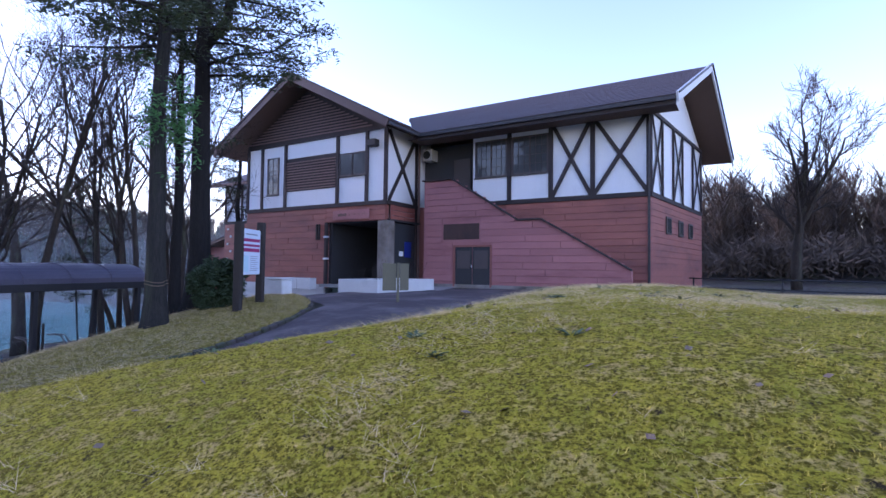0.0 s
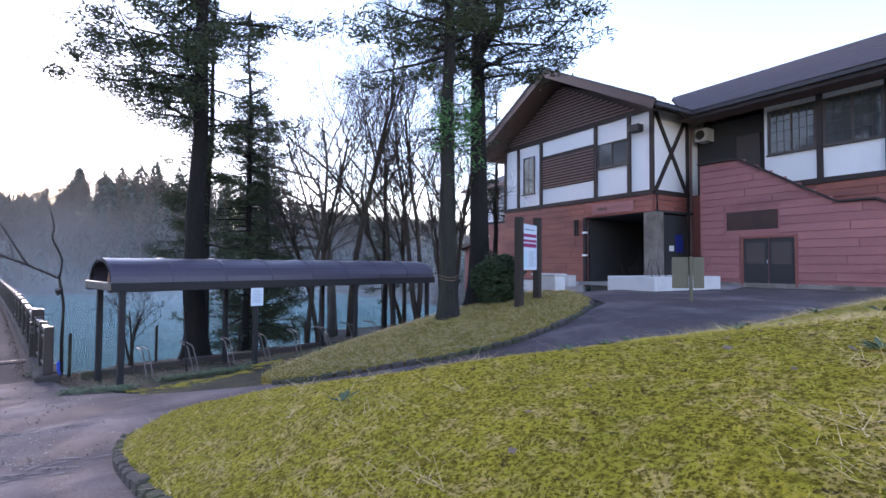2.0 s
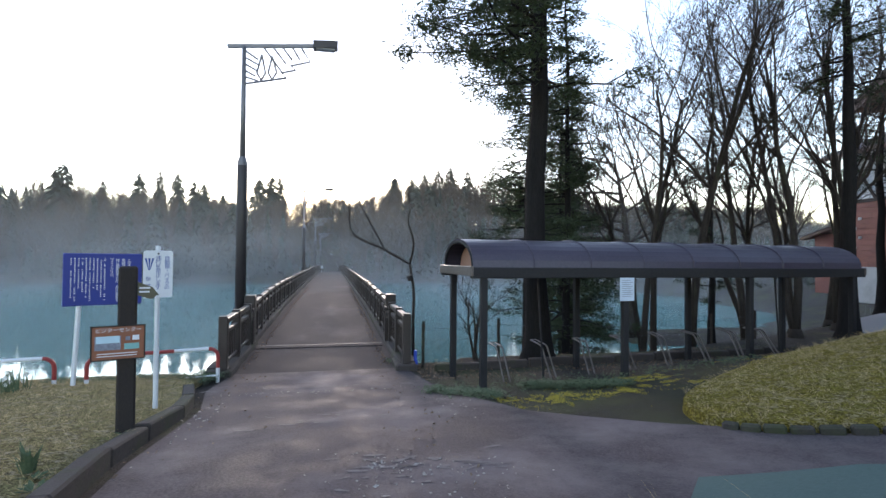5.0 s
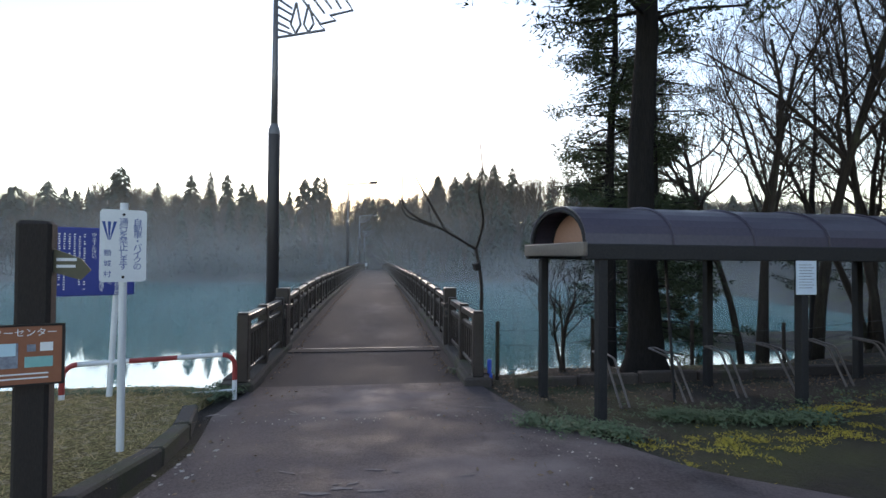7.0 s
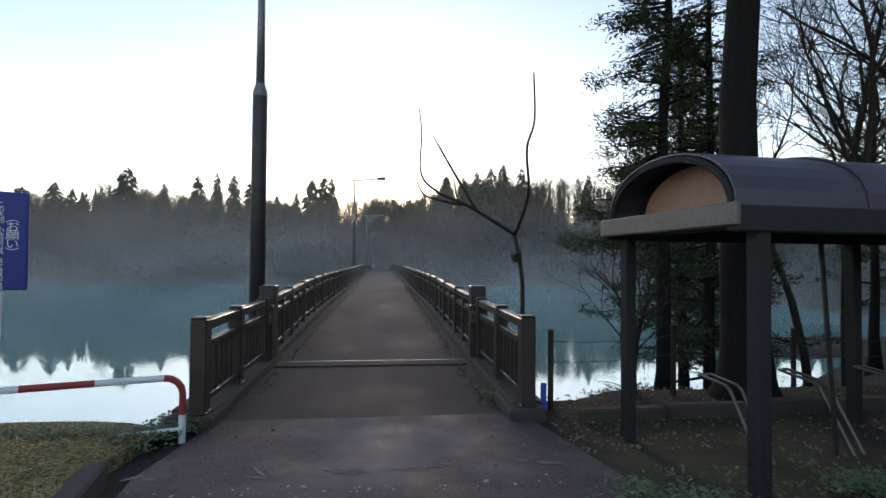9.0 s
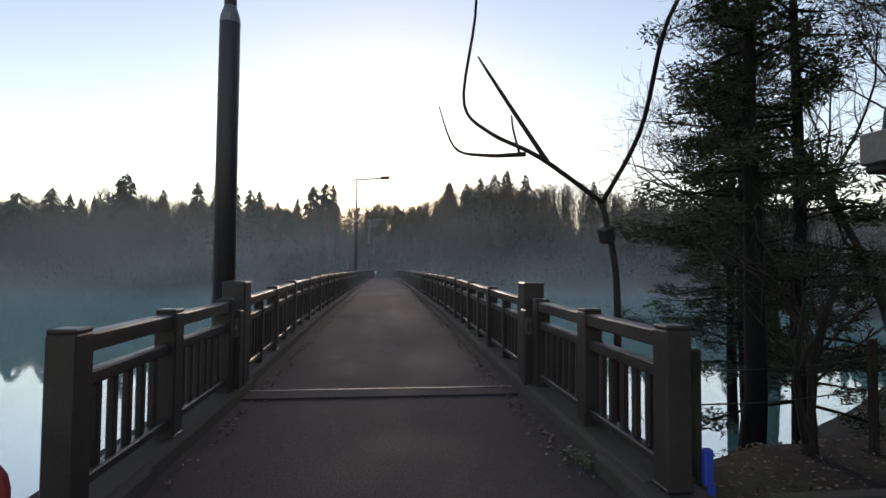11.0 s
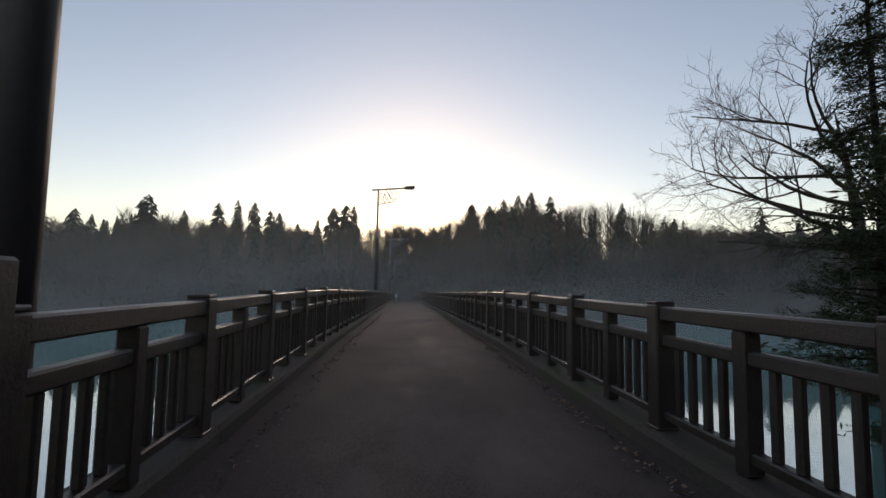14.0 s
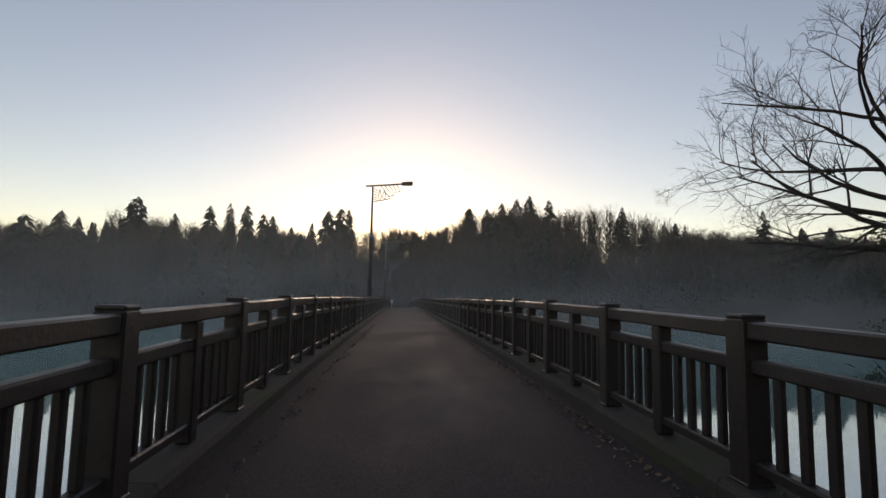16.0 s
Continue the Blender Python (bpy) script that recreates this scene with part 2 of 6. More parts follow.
FRESH_LEAF = mat("fresh_green_leaf", (0.03, 0.12, 0.03), (0.06, 0.18, 0.05), 3, 25, 0.7, bump=0)
FAR_NEEDLES = mat("far_conifer", (0.03, 0.042, 0.028), (0.055, 0.068, 0.045), 0.05, 0.6, 0.95, bump=0)
FAR_TWIGS = mat("far_bare_wood", (0.075, 0.06, 0.045), (0.13, 0.1, 0.07), 0.05, 0.6, 0.95, bump=0)
BROWN_WOOD = mat("brown_withered_wood", (0.07, 0.05, 0.038), (0.12, 0.085, 0.06), 0.08, 0.8, 0.95, bump=0)
PALE_FLECK = mat("pale_grit", (0.3, 0.26, 0.23), (0.5, 0.45, 0.4), 10, 40, 0.9, bump=0)
NARCISSUS = mat("white_petal", (0.75, 0.76, 0.7), (0.8, 0.8, 0.75), 8, 30, 0.6, bump=0)
BLUE_TAPE = mat("blue_tape", (0.02, 0.06, 0.4), (0.03, 0.09, 0.5), 8, 30, 0.4, bump=0)
AC_WHITE = mat("ac_unit_white", (0.5, 0.5, 0.5), (0.58, 0.58, 0.57), 4, 30, 0.5, bump=0.05)


def plain(name, colour, rough, **inputs):
    m = bpy.data.materials.new(name)
    m.use_nodes = True
    p = m.node_tree.nodes["Principled BSDF"]
    p.inputs["Base Color"].default_value, p.inputs["Roughness"].default_value = (*colour, 1), rough
    for k, v in inputs.items():
        p.inputs[k.replace("_", " ")].default_value = v
    return m


GLASS = plain("window_glass", (0.05, 0.055, 0.06), 0.03)
WATER = plain("lake_water", (0.1, 0.3, 0.28), 0.03)
WATER.node_tree.nodes["Principled BSDF"].inputs["IOR"].default_value = 6.5
wt, wb, wg, wm = (WATER.node_tree.nodes.new("ShaderNode" + k) for k in ("TexNoise", "Bump", "NewGeometry", "Mapping"))
wm.inputs["Scale"].default_value = (0.35, 0.8, 1)
wt.inputs["Scale"].default_value, wt.inputs["Detail"].default_value = 1.6, 3
wb.inputs["Strength"].default_value, wb.inputs["Distance"].default_value = 0.05, 0.05
for p, q in ((wg.outputs["Position"], wm.inputs["Vector"]), (wm.outputs[0], wt.inputs["Vector"]), (wt.outputs[0], wb.inputs["Height"]), (wb.outputs[0], WATER.node_tree.nodes["Principled BSDF"].inputs["Normal"])):
    WATER.node_tree.links.new(p, q)


def mist_material():
    """Thin vapour: mostly clear, drifting in wisps, fading out with height above the water."""
    m = bpy.data.materials.new("thin_mist")
    m.use_nodes = True
    n, link = m.node_tree.nodes, m.node_tree.links.new
    n.remove(n["Principled BSDF"])
    clear, white, see, mixer = (n.new("ShaderNode" + k) for k in ("BsdfTransparent", "BsdfDiffuse", "BsdfTranslucent", "MixShader"))
    white.inputs[0].default_value = see.inputs[0].default_value = (0.82, 0.84, 0.84, 1)
    body = n.new("ShaderNodeMixShader")
    link(white.outputs[0], body.inputs[1]), link(see.outputs[0], body.inputs[2])
    g, sep, mp, nz = (n.new("ShaderNode" + k) for k in ("NewGeometry", "SeparateXYZ", "Mapping", "TexNoise"))
    mp.inputs["Scale"].default_value = (0.1, 0.07, 0.16)
    nz.inputs["Scale"].default_value, nz.inputs["Detail"].default_value = 1.0, 4
    link(g.outputs["Position"], sep.inputs[0]), link(g.outputs["Position"], mp.inputs["Vector"]), link(mp.outputs[0], nz.inputs["Vector"])
    up, wisp, prod = n.new("ShaderNodeMapRange"), n.new("ShaderNodeMapRange"), n.new("ShaderNodeMath")
    up.interpolation_type = "SMOOTHSTEP"
    for k, v in (("From Min", 13.0), ("From Max", -5.0), ("To Min", 0.0), ("To Max", 0.09)):
        up.inputs[k].default_value = v
    for k, v in (("From Min", 0.36), ("From Max", 0.66), ("To Min", 0.12), ("To Max", 1.0)):
        wisp.inputs[k].default_value = v
    prod.operation = "MULTIPLY"
    link(sep.outputs["Z"], up.inputs["Value"]), link(nz.outputs[0], wisp.inputs["Value"])
    link(up.outputs[0], prod.inputs[0]), link(wisp.outputs[0], prod.inputs[1])
    link(prod.outputs[0], mixer.inputs[0]), link(clear.outputs[0], mixer.inputs[1]), link(body.outputs[0], mixer.inputs[2])
    link(mixer.outputs[0], n["Material Output"].inputs[0])
    return m


MIST = mist_material()


# ---- mesh helpers ----
class Geo:
    """Gathers corners and faces of one mesh."""

    def __init__(self):
        self.v, self.f = [], []

    def quad(self, a, b, c, d):
        i = len(self.v)
        self.v += [tuple(a), tuple(b), tuple(c), tuple(d)]
        self.f.append((i, i + 1, i + 2, i + 3))

    def tri(self, a, b, c):
        i = len(self.v)
        self.v += [tuple(a), tuple(b), tuple(c)]
        self.f.append((i, i + 1, i + 2))

    def prism(self, poly, lift):
        """A flat outline pushed along lift into a solid."""
        n, i, lift = len(poly), len(self.v), Vector(lift)
        self.v += [tuple(p) for p in poly] + [tuple(Vector(p) + lift) for p in poly]
        self.f.append(tuple(range(i + n - 1, i - 1, -1)))
        self.f.append(tuple(range(i + n, i + 2 * n)))
        self.f += [(i + k, i + (k + 1) % n, i + n + (k + 1) % n, i + n + k) for k in range(n)]

    def loft(self, sections):
        """Joins outlines of equal count, one after the other, into one closed solid."""
        n, i = len(sections[0]), len(self.v)
        for s in sections:
            self.v += [tuple(p) for p in s]
        for k in range(len(sections) - 1):
            a = i + k * n
            self.f += [(a + j, a + (j + 1) % n, a + n + (j + 1) % n, a + n + j) for j in range(n)]
        self.f.append(tuple(range(i + n - 1, i - 1, -1)))
        e = i + (len(sections) - 1) * n
        self.f.append(tuple(range(e, e + n)))

    def box(self, lo, hi):
        (a, b, c), (d, e, f) = lo, hi
        self.prism([(a, b, c), (d, b, c), (d, e, c), (a, e, c)], (0, 0, f - c))

    def beam(self, p, q, w, h, up=(0, 0, 1)):
        p, q = Vector(p), Vector(q)
        d = (q - p).normalized()
        s = d.cross(Vector(up))
        s = (s.normalized() if s.length > 1e-4 else Vector((1, 0, 0))) * (w / 2)
        t = s.cross(d).normalized() * (h / 2)
        self.prism([p - s - t, p + s - t, p + s + t, p - s + t], q - p)

    def tube(self, pts, radii, sides=6, cap=True):
        i0 = len(self.v)
        pts = [Vector(p) for p in pts]
        d0 = (pts[1] - pts[0]).normalized()
        side = d0.orthogonal().normalized()
        for k, p in enumerate(pts):
            d = (pts[min(k + 1, len(pts) - 1)] - pts[max(k - 1, 0)]).normalized()
            side = (side - d * side.dot(d)).normalized()
            other = d.cross(side)
            for j in range(sides):
                a = 2 * math.pi * j / sides
                self.v.append(tuple(p + (side * math.cos(a) + other * math.sin(a)) * radii[k]))
        for k in range(len(pts) - 1):
            for j in range(sides):
                a, b = i0 + k * sides + j, i0 + k * sides + (j + 1) % sides
                self.f.append((a, b, b + sides, a + sides))
        if cap:
            self.f.append(tuple(range(i0 + sides - 1, i0 - 1, -1)))
            e = i0 + (len(pts) - 1) * sides
            self.f.append(tuple(range(e, e + sides)))

    def mesh(self, name, material, smooth=False):
        me = bpy.data.meshes.new(name)
        me.from_pydata(self.v, [], self.f)
        me.materials.append(material)
        if smooth:
            me.polygons.foreach_set("use_smooth", [True] * len(me.polygons))
        me.update()
        return me

    def obj(self, name, material, parent=None, label="", smooth=False, at=None):
        ob = new(name, self.mesh(name, material, smooth))
        if parent:
            ob.parent = parent
        if at:
            ob.location = at
        return tagged(ob, label)


BOXES = {}


def bx(name, lo, hi, material, parent=None, bevel=0.008, label="", turn=None):
    """A box with softened edges between two corners, as one part. Boxes of one size share their mesh."""
    size = tuple(round(abs(b - a), 4) for a, b in zip(lo, hi))
    key = (size, material.name, bevel)
    if key not in BOXES:
        bm = bmesh.new()
        bmesh.ops.create_cube(bm, size=1, matrix=Matrix.Diagonal((*size, 1)))
        b = min(bevel, min(size) * 0.3)
        if b > 0.0005:
            bmesh.ops.bevel(bm, geom=bm.edges[:], offset=b, segments=1, affect="EDGES")
        me = bpy.data.meshes.new(name)
        bm.to_mesh(me)
        bm.free()
        me.materials.append(material)
        BOXES[key] = me
    ob = new(name, BOXES[key])
    ob.location = [(a + b) / 2 for a, b in zip(lo, hi)]
    if turn:
        ob.rotation_euler = turn
    if parent:
        ob.parent = parent
    return tagged(ob, label)


def part(name, bm, material, parent, label=""):
    me = bpy.data.meshes.new(name)
    bm.to_mesh(me)
    bm.free()
    me.materials.append(material)
    ob = new(name, me)
    ob.parent = parent
    return tagged(ob, label)


def base(name, x, y, z, turn=0.0, label="", category="", group="", kind=""):
    e = new(name)
    e.empty_display_size = 0.2
    e.matrix_world = pose(x, y, z, 0, 0, turn)
    return tagged(e, label, category, group, kind)


def lettering(name, text, size, material, parent, at, turn=(90, 0, 0), vertical=False, label=""):
    cu = bpy.data.curves.new(name, "FONT")
    cu.body = "\n".join(text) if vertical else text
    cu.size, cu.align_x, cu.align_y = size, "CENTER", "CENTER"
    if vertical:
        cu.space_line = 0.78
    cu.resolution_u = 2
    cu.extrude = 0.0006
    tmp = new(name, cu)
    bpy.context.view_layer.update()
    me = bpy.data.meshes.new_from_object(tmp.evaluated_get(bpy.context.evaluated_depsgraph_get()))
    bpy.data.objects.remove(tmp)
    me.materials.clear()
    me.materials.append(material)
    ob = new(name, me)
    ob.parent = parent
    ob.location, ob.rotation_euler = at, [radians(a) for a in turn]
    return tagged(ob, label)


def smooth01(a, b, x):
    t = max(0.0, min(1.0, (x - a) / (b - a)))
    return t * t * (3 - 2 * t)


def along(table, x):
    if x <= table[0][0]:
        return table[0][1]
    for (a, u), (b, v) in zip(table, table[1:]):
        if x <= b:
            return u + (v - u) * (x - a) / (b - a)
    return table[-1][1]


# ---- the lie of the land ----
WATER_Z = -5.4
ROAD_Z = [(-17.0, -1.5), (-16.3, -1.5), (-14.2, -1.36), (-10.9, -1.0), (-8.7, -0.79), (-5.5, -0.47), (-3.7, -0.35), (-1.5, -0.12), (3.0, 0.1), (12.0, 0.15)]
BANK = [(-40.0, -16.0), (-3.0, -16.75), (-1.0, -17.0), (1.0, -17.1), (2.5, -17.6), (8.0, -17.8), (12.0, -19.0), (17.0, -21.0), (30.0, -27.0), (60.0, -30.0)]
FALL = [(-40.0, 1.0), (-3.0, 1.0), (1.0, 0.9), (3.0, 0.6), (9.0, 0.52), (14.0, 0.4), (30.0, 0.3)]


def land(x, y):
    """Height of the open ground: road, banks, lake bed and the far shore."""
    bank = along(BANK, y)
    x0 = max(x, bank)
    s = smooth01(2.0, 13.0, y) * smooth01(-17.0, -11.0, x0)
    z = along(ROAD_Z, x0) * (1 - s) + 0.25 * s
    if x < bank:
        z -= (bank - x) * along(FALL, y)
    z = max(z, -7.5)
    far = smooth01(-131.0, -138.0, x)
    right = smooth01(0.0, 10.0, y - (34.0 + (-24.0 - x) * 0.42)) if x < -20 else 0.0
    left = smooth01(0.0, 10.0, -112.0 - y) if x < -14 else 0.0
    shore = max(far, right, left)
    if shore > 0:
        away = max(-138.0 - x, (y - (44.0 + (-24.0 - x) * 0.42)) if x < -20 else 0, -122.0 - y if x < -14 else 0, 0)
        z = z + (-4.6 + min(15.0 - 9.0 * smooth01(50.0, 90.0, y) if x < -138.0 or y < -100.0 else 2.5, away * 0.4) + 4.5 * math.exp(-((y - 22.0) / 24.0) ** 2) * smooth01(-140.0, -160.0, x) - z) * shore
    if x < -36:
        z = max(z, -4.7 - 0.03 * ((x + 43.0) ** 2 + min(0.0, y - 25.0) ** 2))
    if y > 40 or x > 25:
        away = max(y - 40, x - 25)
        z += min(7.0, away * 0.12)
    return z


def sheet(name, xs, ys, height, material):
    """A sheet over a grid of stations, each corner at its own height."""
    nx, ny = len(xs), len(ys)
    v = [(x, y, height(x, y)) for y in ys for x in xs]
    f = [(j * nx + i, j * nx + i + 1, (j + 1) * nx + i + 1, (j + 1) * nx + i) for j in range(ny - 1) for i in range(nx - 1)]
    me = bpy.data.meshes.new(name)
    me.from_pydata(v, [], f)
    me.materials.append(material)
    me.polygons.foreach_set("use_smooth", [True] * len(f))
    return new(name, me)


def spread(stops):
    out = []
    for (a, step), (b, _) in zip(stops, stops[1:]):
        n = max(1, round((b - a) / step))
        out += [a + (b - a) * k / n for k in range(n)]
    return out + [stops[-1][0]]


XS = spread([(-900, 120), (-300, 20), (-180, 5), (-130, 8), (-40, 1.0), (-24, 0.4), (6, 1.0), (30, 10), (120, 80), (900, 1)])
YS = spread([(-900, 120), (-240, 15), (-60, 4), (-12, 0.5), (14, 1.0), (45, 6), (120, 25), (300, 100), (900, 1)])
tagged(sheet("ground", XS, YS, lambda x, y: land(x, y) - 0.012, SOIL), "dark leafy soil banks and woodland floor", "ground", kind="structure")
g = Geo()
for x0, x1 in ((-134.5, -15.0),):
    g.quad((x0, -125, WATER_Z), (x1, -125, WATER_Z), (x1, 110, WATER_Z), (x0, 110, WATER_Z))
tagged(g.obj("water", WATER), "still teal lake water mirroring the dawn sky", "lake", kind="structure")


def curve_through(points, closed=True, steps=8):
    """A smooth line through a few points of the plan."""
    n, out = len(points), []
    for i in range(n if closed else n - 1):
        p = [Vector(points[(i + k) % n] if closed else points[min(max(i + k, 0), n - 1)]) for k in (-1, 0, 1, 2)]
        for j in range(steps):
            t = j / steps
            out.append(0.5 * (2 * p[1] + (p[2] - p[0]) * t + (2 * p[0] - 5 * p[1] + 4 * p[2] - p[3]) * t * t + (3 * p[1] - p[0] - 3 * p[2] + p[3]) * t ** 3))
    return out if closed else out + [Vector(points[-1])]


def flat_area(name, outline, lift, material, cell=0.5):
    """A thin sheet laid over the land inside an outline."""
    bm = bmesh.new()
    x0, x1 = min(p[0] for p in outline), max(p[0] for p in outline)
    y0, y1 = min(p[1] for p in outline), max(p[1] for p in outline)
    bm.faces.new([bm.verts.new((p[0], p[1], 0)) for p in outline])
    for lo, hi, axis in ((x0, x1, (1, 0, 0)), (y0, y1, (0, 1, 0))):
        for k in range(1, int((hi - lo) / cell) + 1):
            co = Vector(axis) * (lo + k * cell)
            bmesh.ops.bisect_plane(bm, geom=bm.verts[:] + bm.edges[:] + bm.faces[:], plane_co=co, plane_no=axis)
    for v in bm.verts:
        v.co.z = land(v.co.x, v.co.y) + lift
    me = bpy.data.meshes.new(name)
    bm.to_mesh(me)
    bm.free()
    me.materials.append(material)
    me.polygons.foreach_set("use_smooth", [True] * len(me.polygons))
    return new(name, me)


ROAD = [(-16.65, -2.42), (-15.0, -2.5), (-13.4, -2.2), (-11.0, -2.22), (-8.4, -2.0), (-4.0, -2.0), (12.0, -2.3), (12.0, 0.9), (-2.0, 0.8), (-6.5, 0.78), (-7.6, 0.8),
        (-7.0, 3.5), (-5.6, 6.5), (-4.6, 10.0), (-3.0, 15.0), (3.0, 18.2), (12.0, 17.0), (12.0, 20.0), (-1.0, 22.2), (-8.0, 22.0), (-14.0, 16.5), (-11.5, 13.0), (-8.9, 11.0),
        (-8.4, 7.4), (-9.6, 4.7), (-10.9, 3.2), (-12.3, 2.0), (-14.4, 1.3), (-16.65, 1.05)]
tagged(flat_area("road", ROAD, 0.012, ASPHALT), "worn brownish asphalt road sloping to the bridge", "road", kind="structure")
COURT = [(-17.5, 15.5), (-13.5, 15.8), (-8.6, 18.6), (-9.5, 24.0), (-13.2, 24.0), (-24.0, 24.5), (-24.0, 19.0)]
TEAL_STRIP = mat("mottled_teal", (0.05, 0.095, 0.085), (0.09, 0.15, 0.13), 1.2, 30, 0.7, bump=0.4, c=(0.1, 0.085, 0.085), cover=0.42, stretch=(2.5, 0.7, 1))
tagged(flat_area("pavement", [(-8.95, 1.75), (-9.5, 2.3), (-9.3, 3.6), (-8.6, 4.9), (-8.0, 4.4), (-8.3, 3.2), (-8.75, 2.2)], 0.018, TEAL_STRIP, 0.4), "mottled teal strip beside the mound", "road marking", kind="structure")
tagged(flat_area("pavement", COURT, 0.03, PAVING), "grey paved forecourt before the entrance", "forecourt", kind="structure")


def raised(name, outline, rise, reach, material, edge=0.1, label="", category="lawn", rings=46, wob=0.03):
    """A lawn that swells up from its rounded edge."""
    line = curve_through(outline)
    n = len(line)
    c = sum(line, Vector((0, 0))) / n
    v, f = [], []

    def top(p, d=None):
        if d is None:
            d = min((p - q).length for q in line)
        lump = noise.noise(Vector((p.x * 0.9, p.y * 0.9, 3))) * wob + noise.noise(Vector((p.x * 4, p.y * 4, 8))) * wob * 0.5
        return land(p.x, p.y) + edge + (rise - 0.76 * smooth01(-4.5, 2.5, p.x) * smooth01(2.0, 8.0, p.y) if rise > 0.5 else rise) * (1 - math.exp(-d / reach)) + lump * min(1, d)

    for k in range(rings + 1):
        s = 1 - (k / rings) ** 1.3
        for q in line:
            p = c + (q - c) * s
            v.append((p.x, p.y, top(p)))
    for q in line:
        out = q + (q - c).normalized() * 0.03
        v.append((out.x, out.y, land(out.x, out.y) - 0.15))
    for k in range(rings):
        f += [(k * n + i, k * n + (i + 1) % n, (k + 1) * n + (i + 1) % n, (k + 1) * n + i) for i in range(n)]
    e = (rings + 1) * n
    f += [(e + i, e + (i + 1) % n, (i + 1) % n, i) for i in range(n)]
    me = bpy.data.meshes.new(name)
    me.from_pydata(v, [], f)
    me.materials.append(material)
    me.polygons.foreach_set("use_smooth", [True] * len(f))
    return tagged(new(name, me), label, category, kind="structure"), line, top


MOUND = [(-7.9, 0.9), (-6.5, 0.85), (-4.0, 0.85), (0.0, 0.9), (5.0, 0.9), (10.5, 1.0), (11.8, 4.0), (11.5, 12.0), (8.0, 16.2), (3.0, 16.8), (-2.0, 14.2), (-4.4, 10.0), (-5.6, 6.5), (-7.0, 3.6), (-8.5, 1.9), (-8.7, 1.2)]
mound, mound_line, mound_top = raised("ground_mound", MOUND, 1.12, 2.0, MOSS, label="mossy yellow-green grass mound with straw tufts")
ISLAND = [(-10.6, 3.5), (-9.5, 4.8), (-8.6, 6.3), (-8.4, 8.0), (-8.9, 10.2), (-9.9, 11.6), (-12.0, 13.2), (-14.6, 14.0), (-15.0, 12.6), (-13.6, 11.2), (-13.3, 8.5), (-12.8, 6.0), (-11.8, 4.0)]
island, island_line, island_top = raised("ground_verge", ISLAND, 0.05, 0.5, VERGE_MOSS, edge=0.1, label="sloping grass verge with straw between road and shelter")
LEFT = [(-15.0, -2.75), (-13.4, -2.42), (-11.0, -2.42), (-8.4, -2.2), (-4.0, -2.2), (2.0, -2.4), (2.0, -9.0), (-6.0, -12.0), (-15.4, -12.0), (-16.3, -7.0), (-16.4, -3.2)]
verge, verge_line, verge_top = raised("ground_bank", LEFT, 0.06, 0.5, DRY_GRASS, edge=0.1, label="dry straw-coloured grass bank beside the lake")


def kerb_points(line, first, last, piece):
    """Points along a stretch of an outline, a piece's length apart."""
    pts = [line[k % len(line)] for k in range(first, last + 1)]
    out, rest = [pts[0]], 0.0
    for p, q in zip(pts, pts[1:]):
        rest += (q - p).length
        if rest >= piece:
            out.append(q)
            rest = 0.0
    return out


def kerb_run(line, first, last, name, height=0.16, width=0.15, piece=0.0):
    """Kerb stones laid end to end along part of an outline."""
    e = base(name, 0, 0, 0, label="dark mossy kerb of rough stones along the lawn", category="kerb", kind="structure")
    if piece:
        line = kerb_points(line, first, last, piece)
        first, last = 0, len(line) - 1
    n = len(line)
    k = first
    while k < last:
        p, q = line[k % n], line[(k + 1) % n]
        d = q - p
        count = max(1, round(d.length / (0.6 if not piece else 2.0)))
        for j in range(count):
            a, b = p + d * (j / count), p + d * ((j + 1) / count)
            mid, L = (a + b) / 2, (b - a).length - 0.012
            if L < 0.05:
                continue
            z = land(mid.x, mid.y)
            slope = math.atan2(land(b.x, b.y) - land(a.x, a.y), (b - a).length)
            lift = height + random.uniform(-0.012, 0.012)
            bx("kerb_stone", (-round(L, 1) / 2 if L > 0.2 else -L / 2, -width / 2, 0), (round(L, 1) / 2 if L > 0.2 else L / 2, width / 2, round(lift + 0.1, 2)), KERB, e, 0.02).matrix_basis = (
                Matrix.Translation((mid.x, mid.y, z + lift / 2 - 0.06)) @ Matrix.Rotation(math.atan2(d.y, d.x), 4, "Z") @ Matrix.Rotation(-slope + random.uniform(-0.02, 0.02), 4, "Y"))
        k += 1
    return e


# ---- timber-framed visitor building: a frame of its own, u along the front, v inwards ----
HB = base("visitor_centre_building", -12.74, 21.83, 0, -10.5, "two-storey visitor centre, red boards below, white half-timbering above", "building")
BELT = 4.38


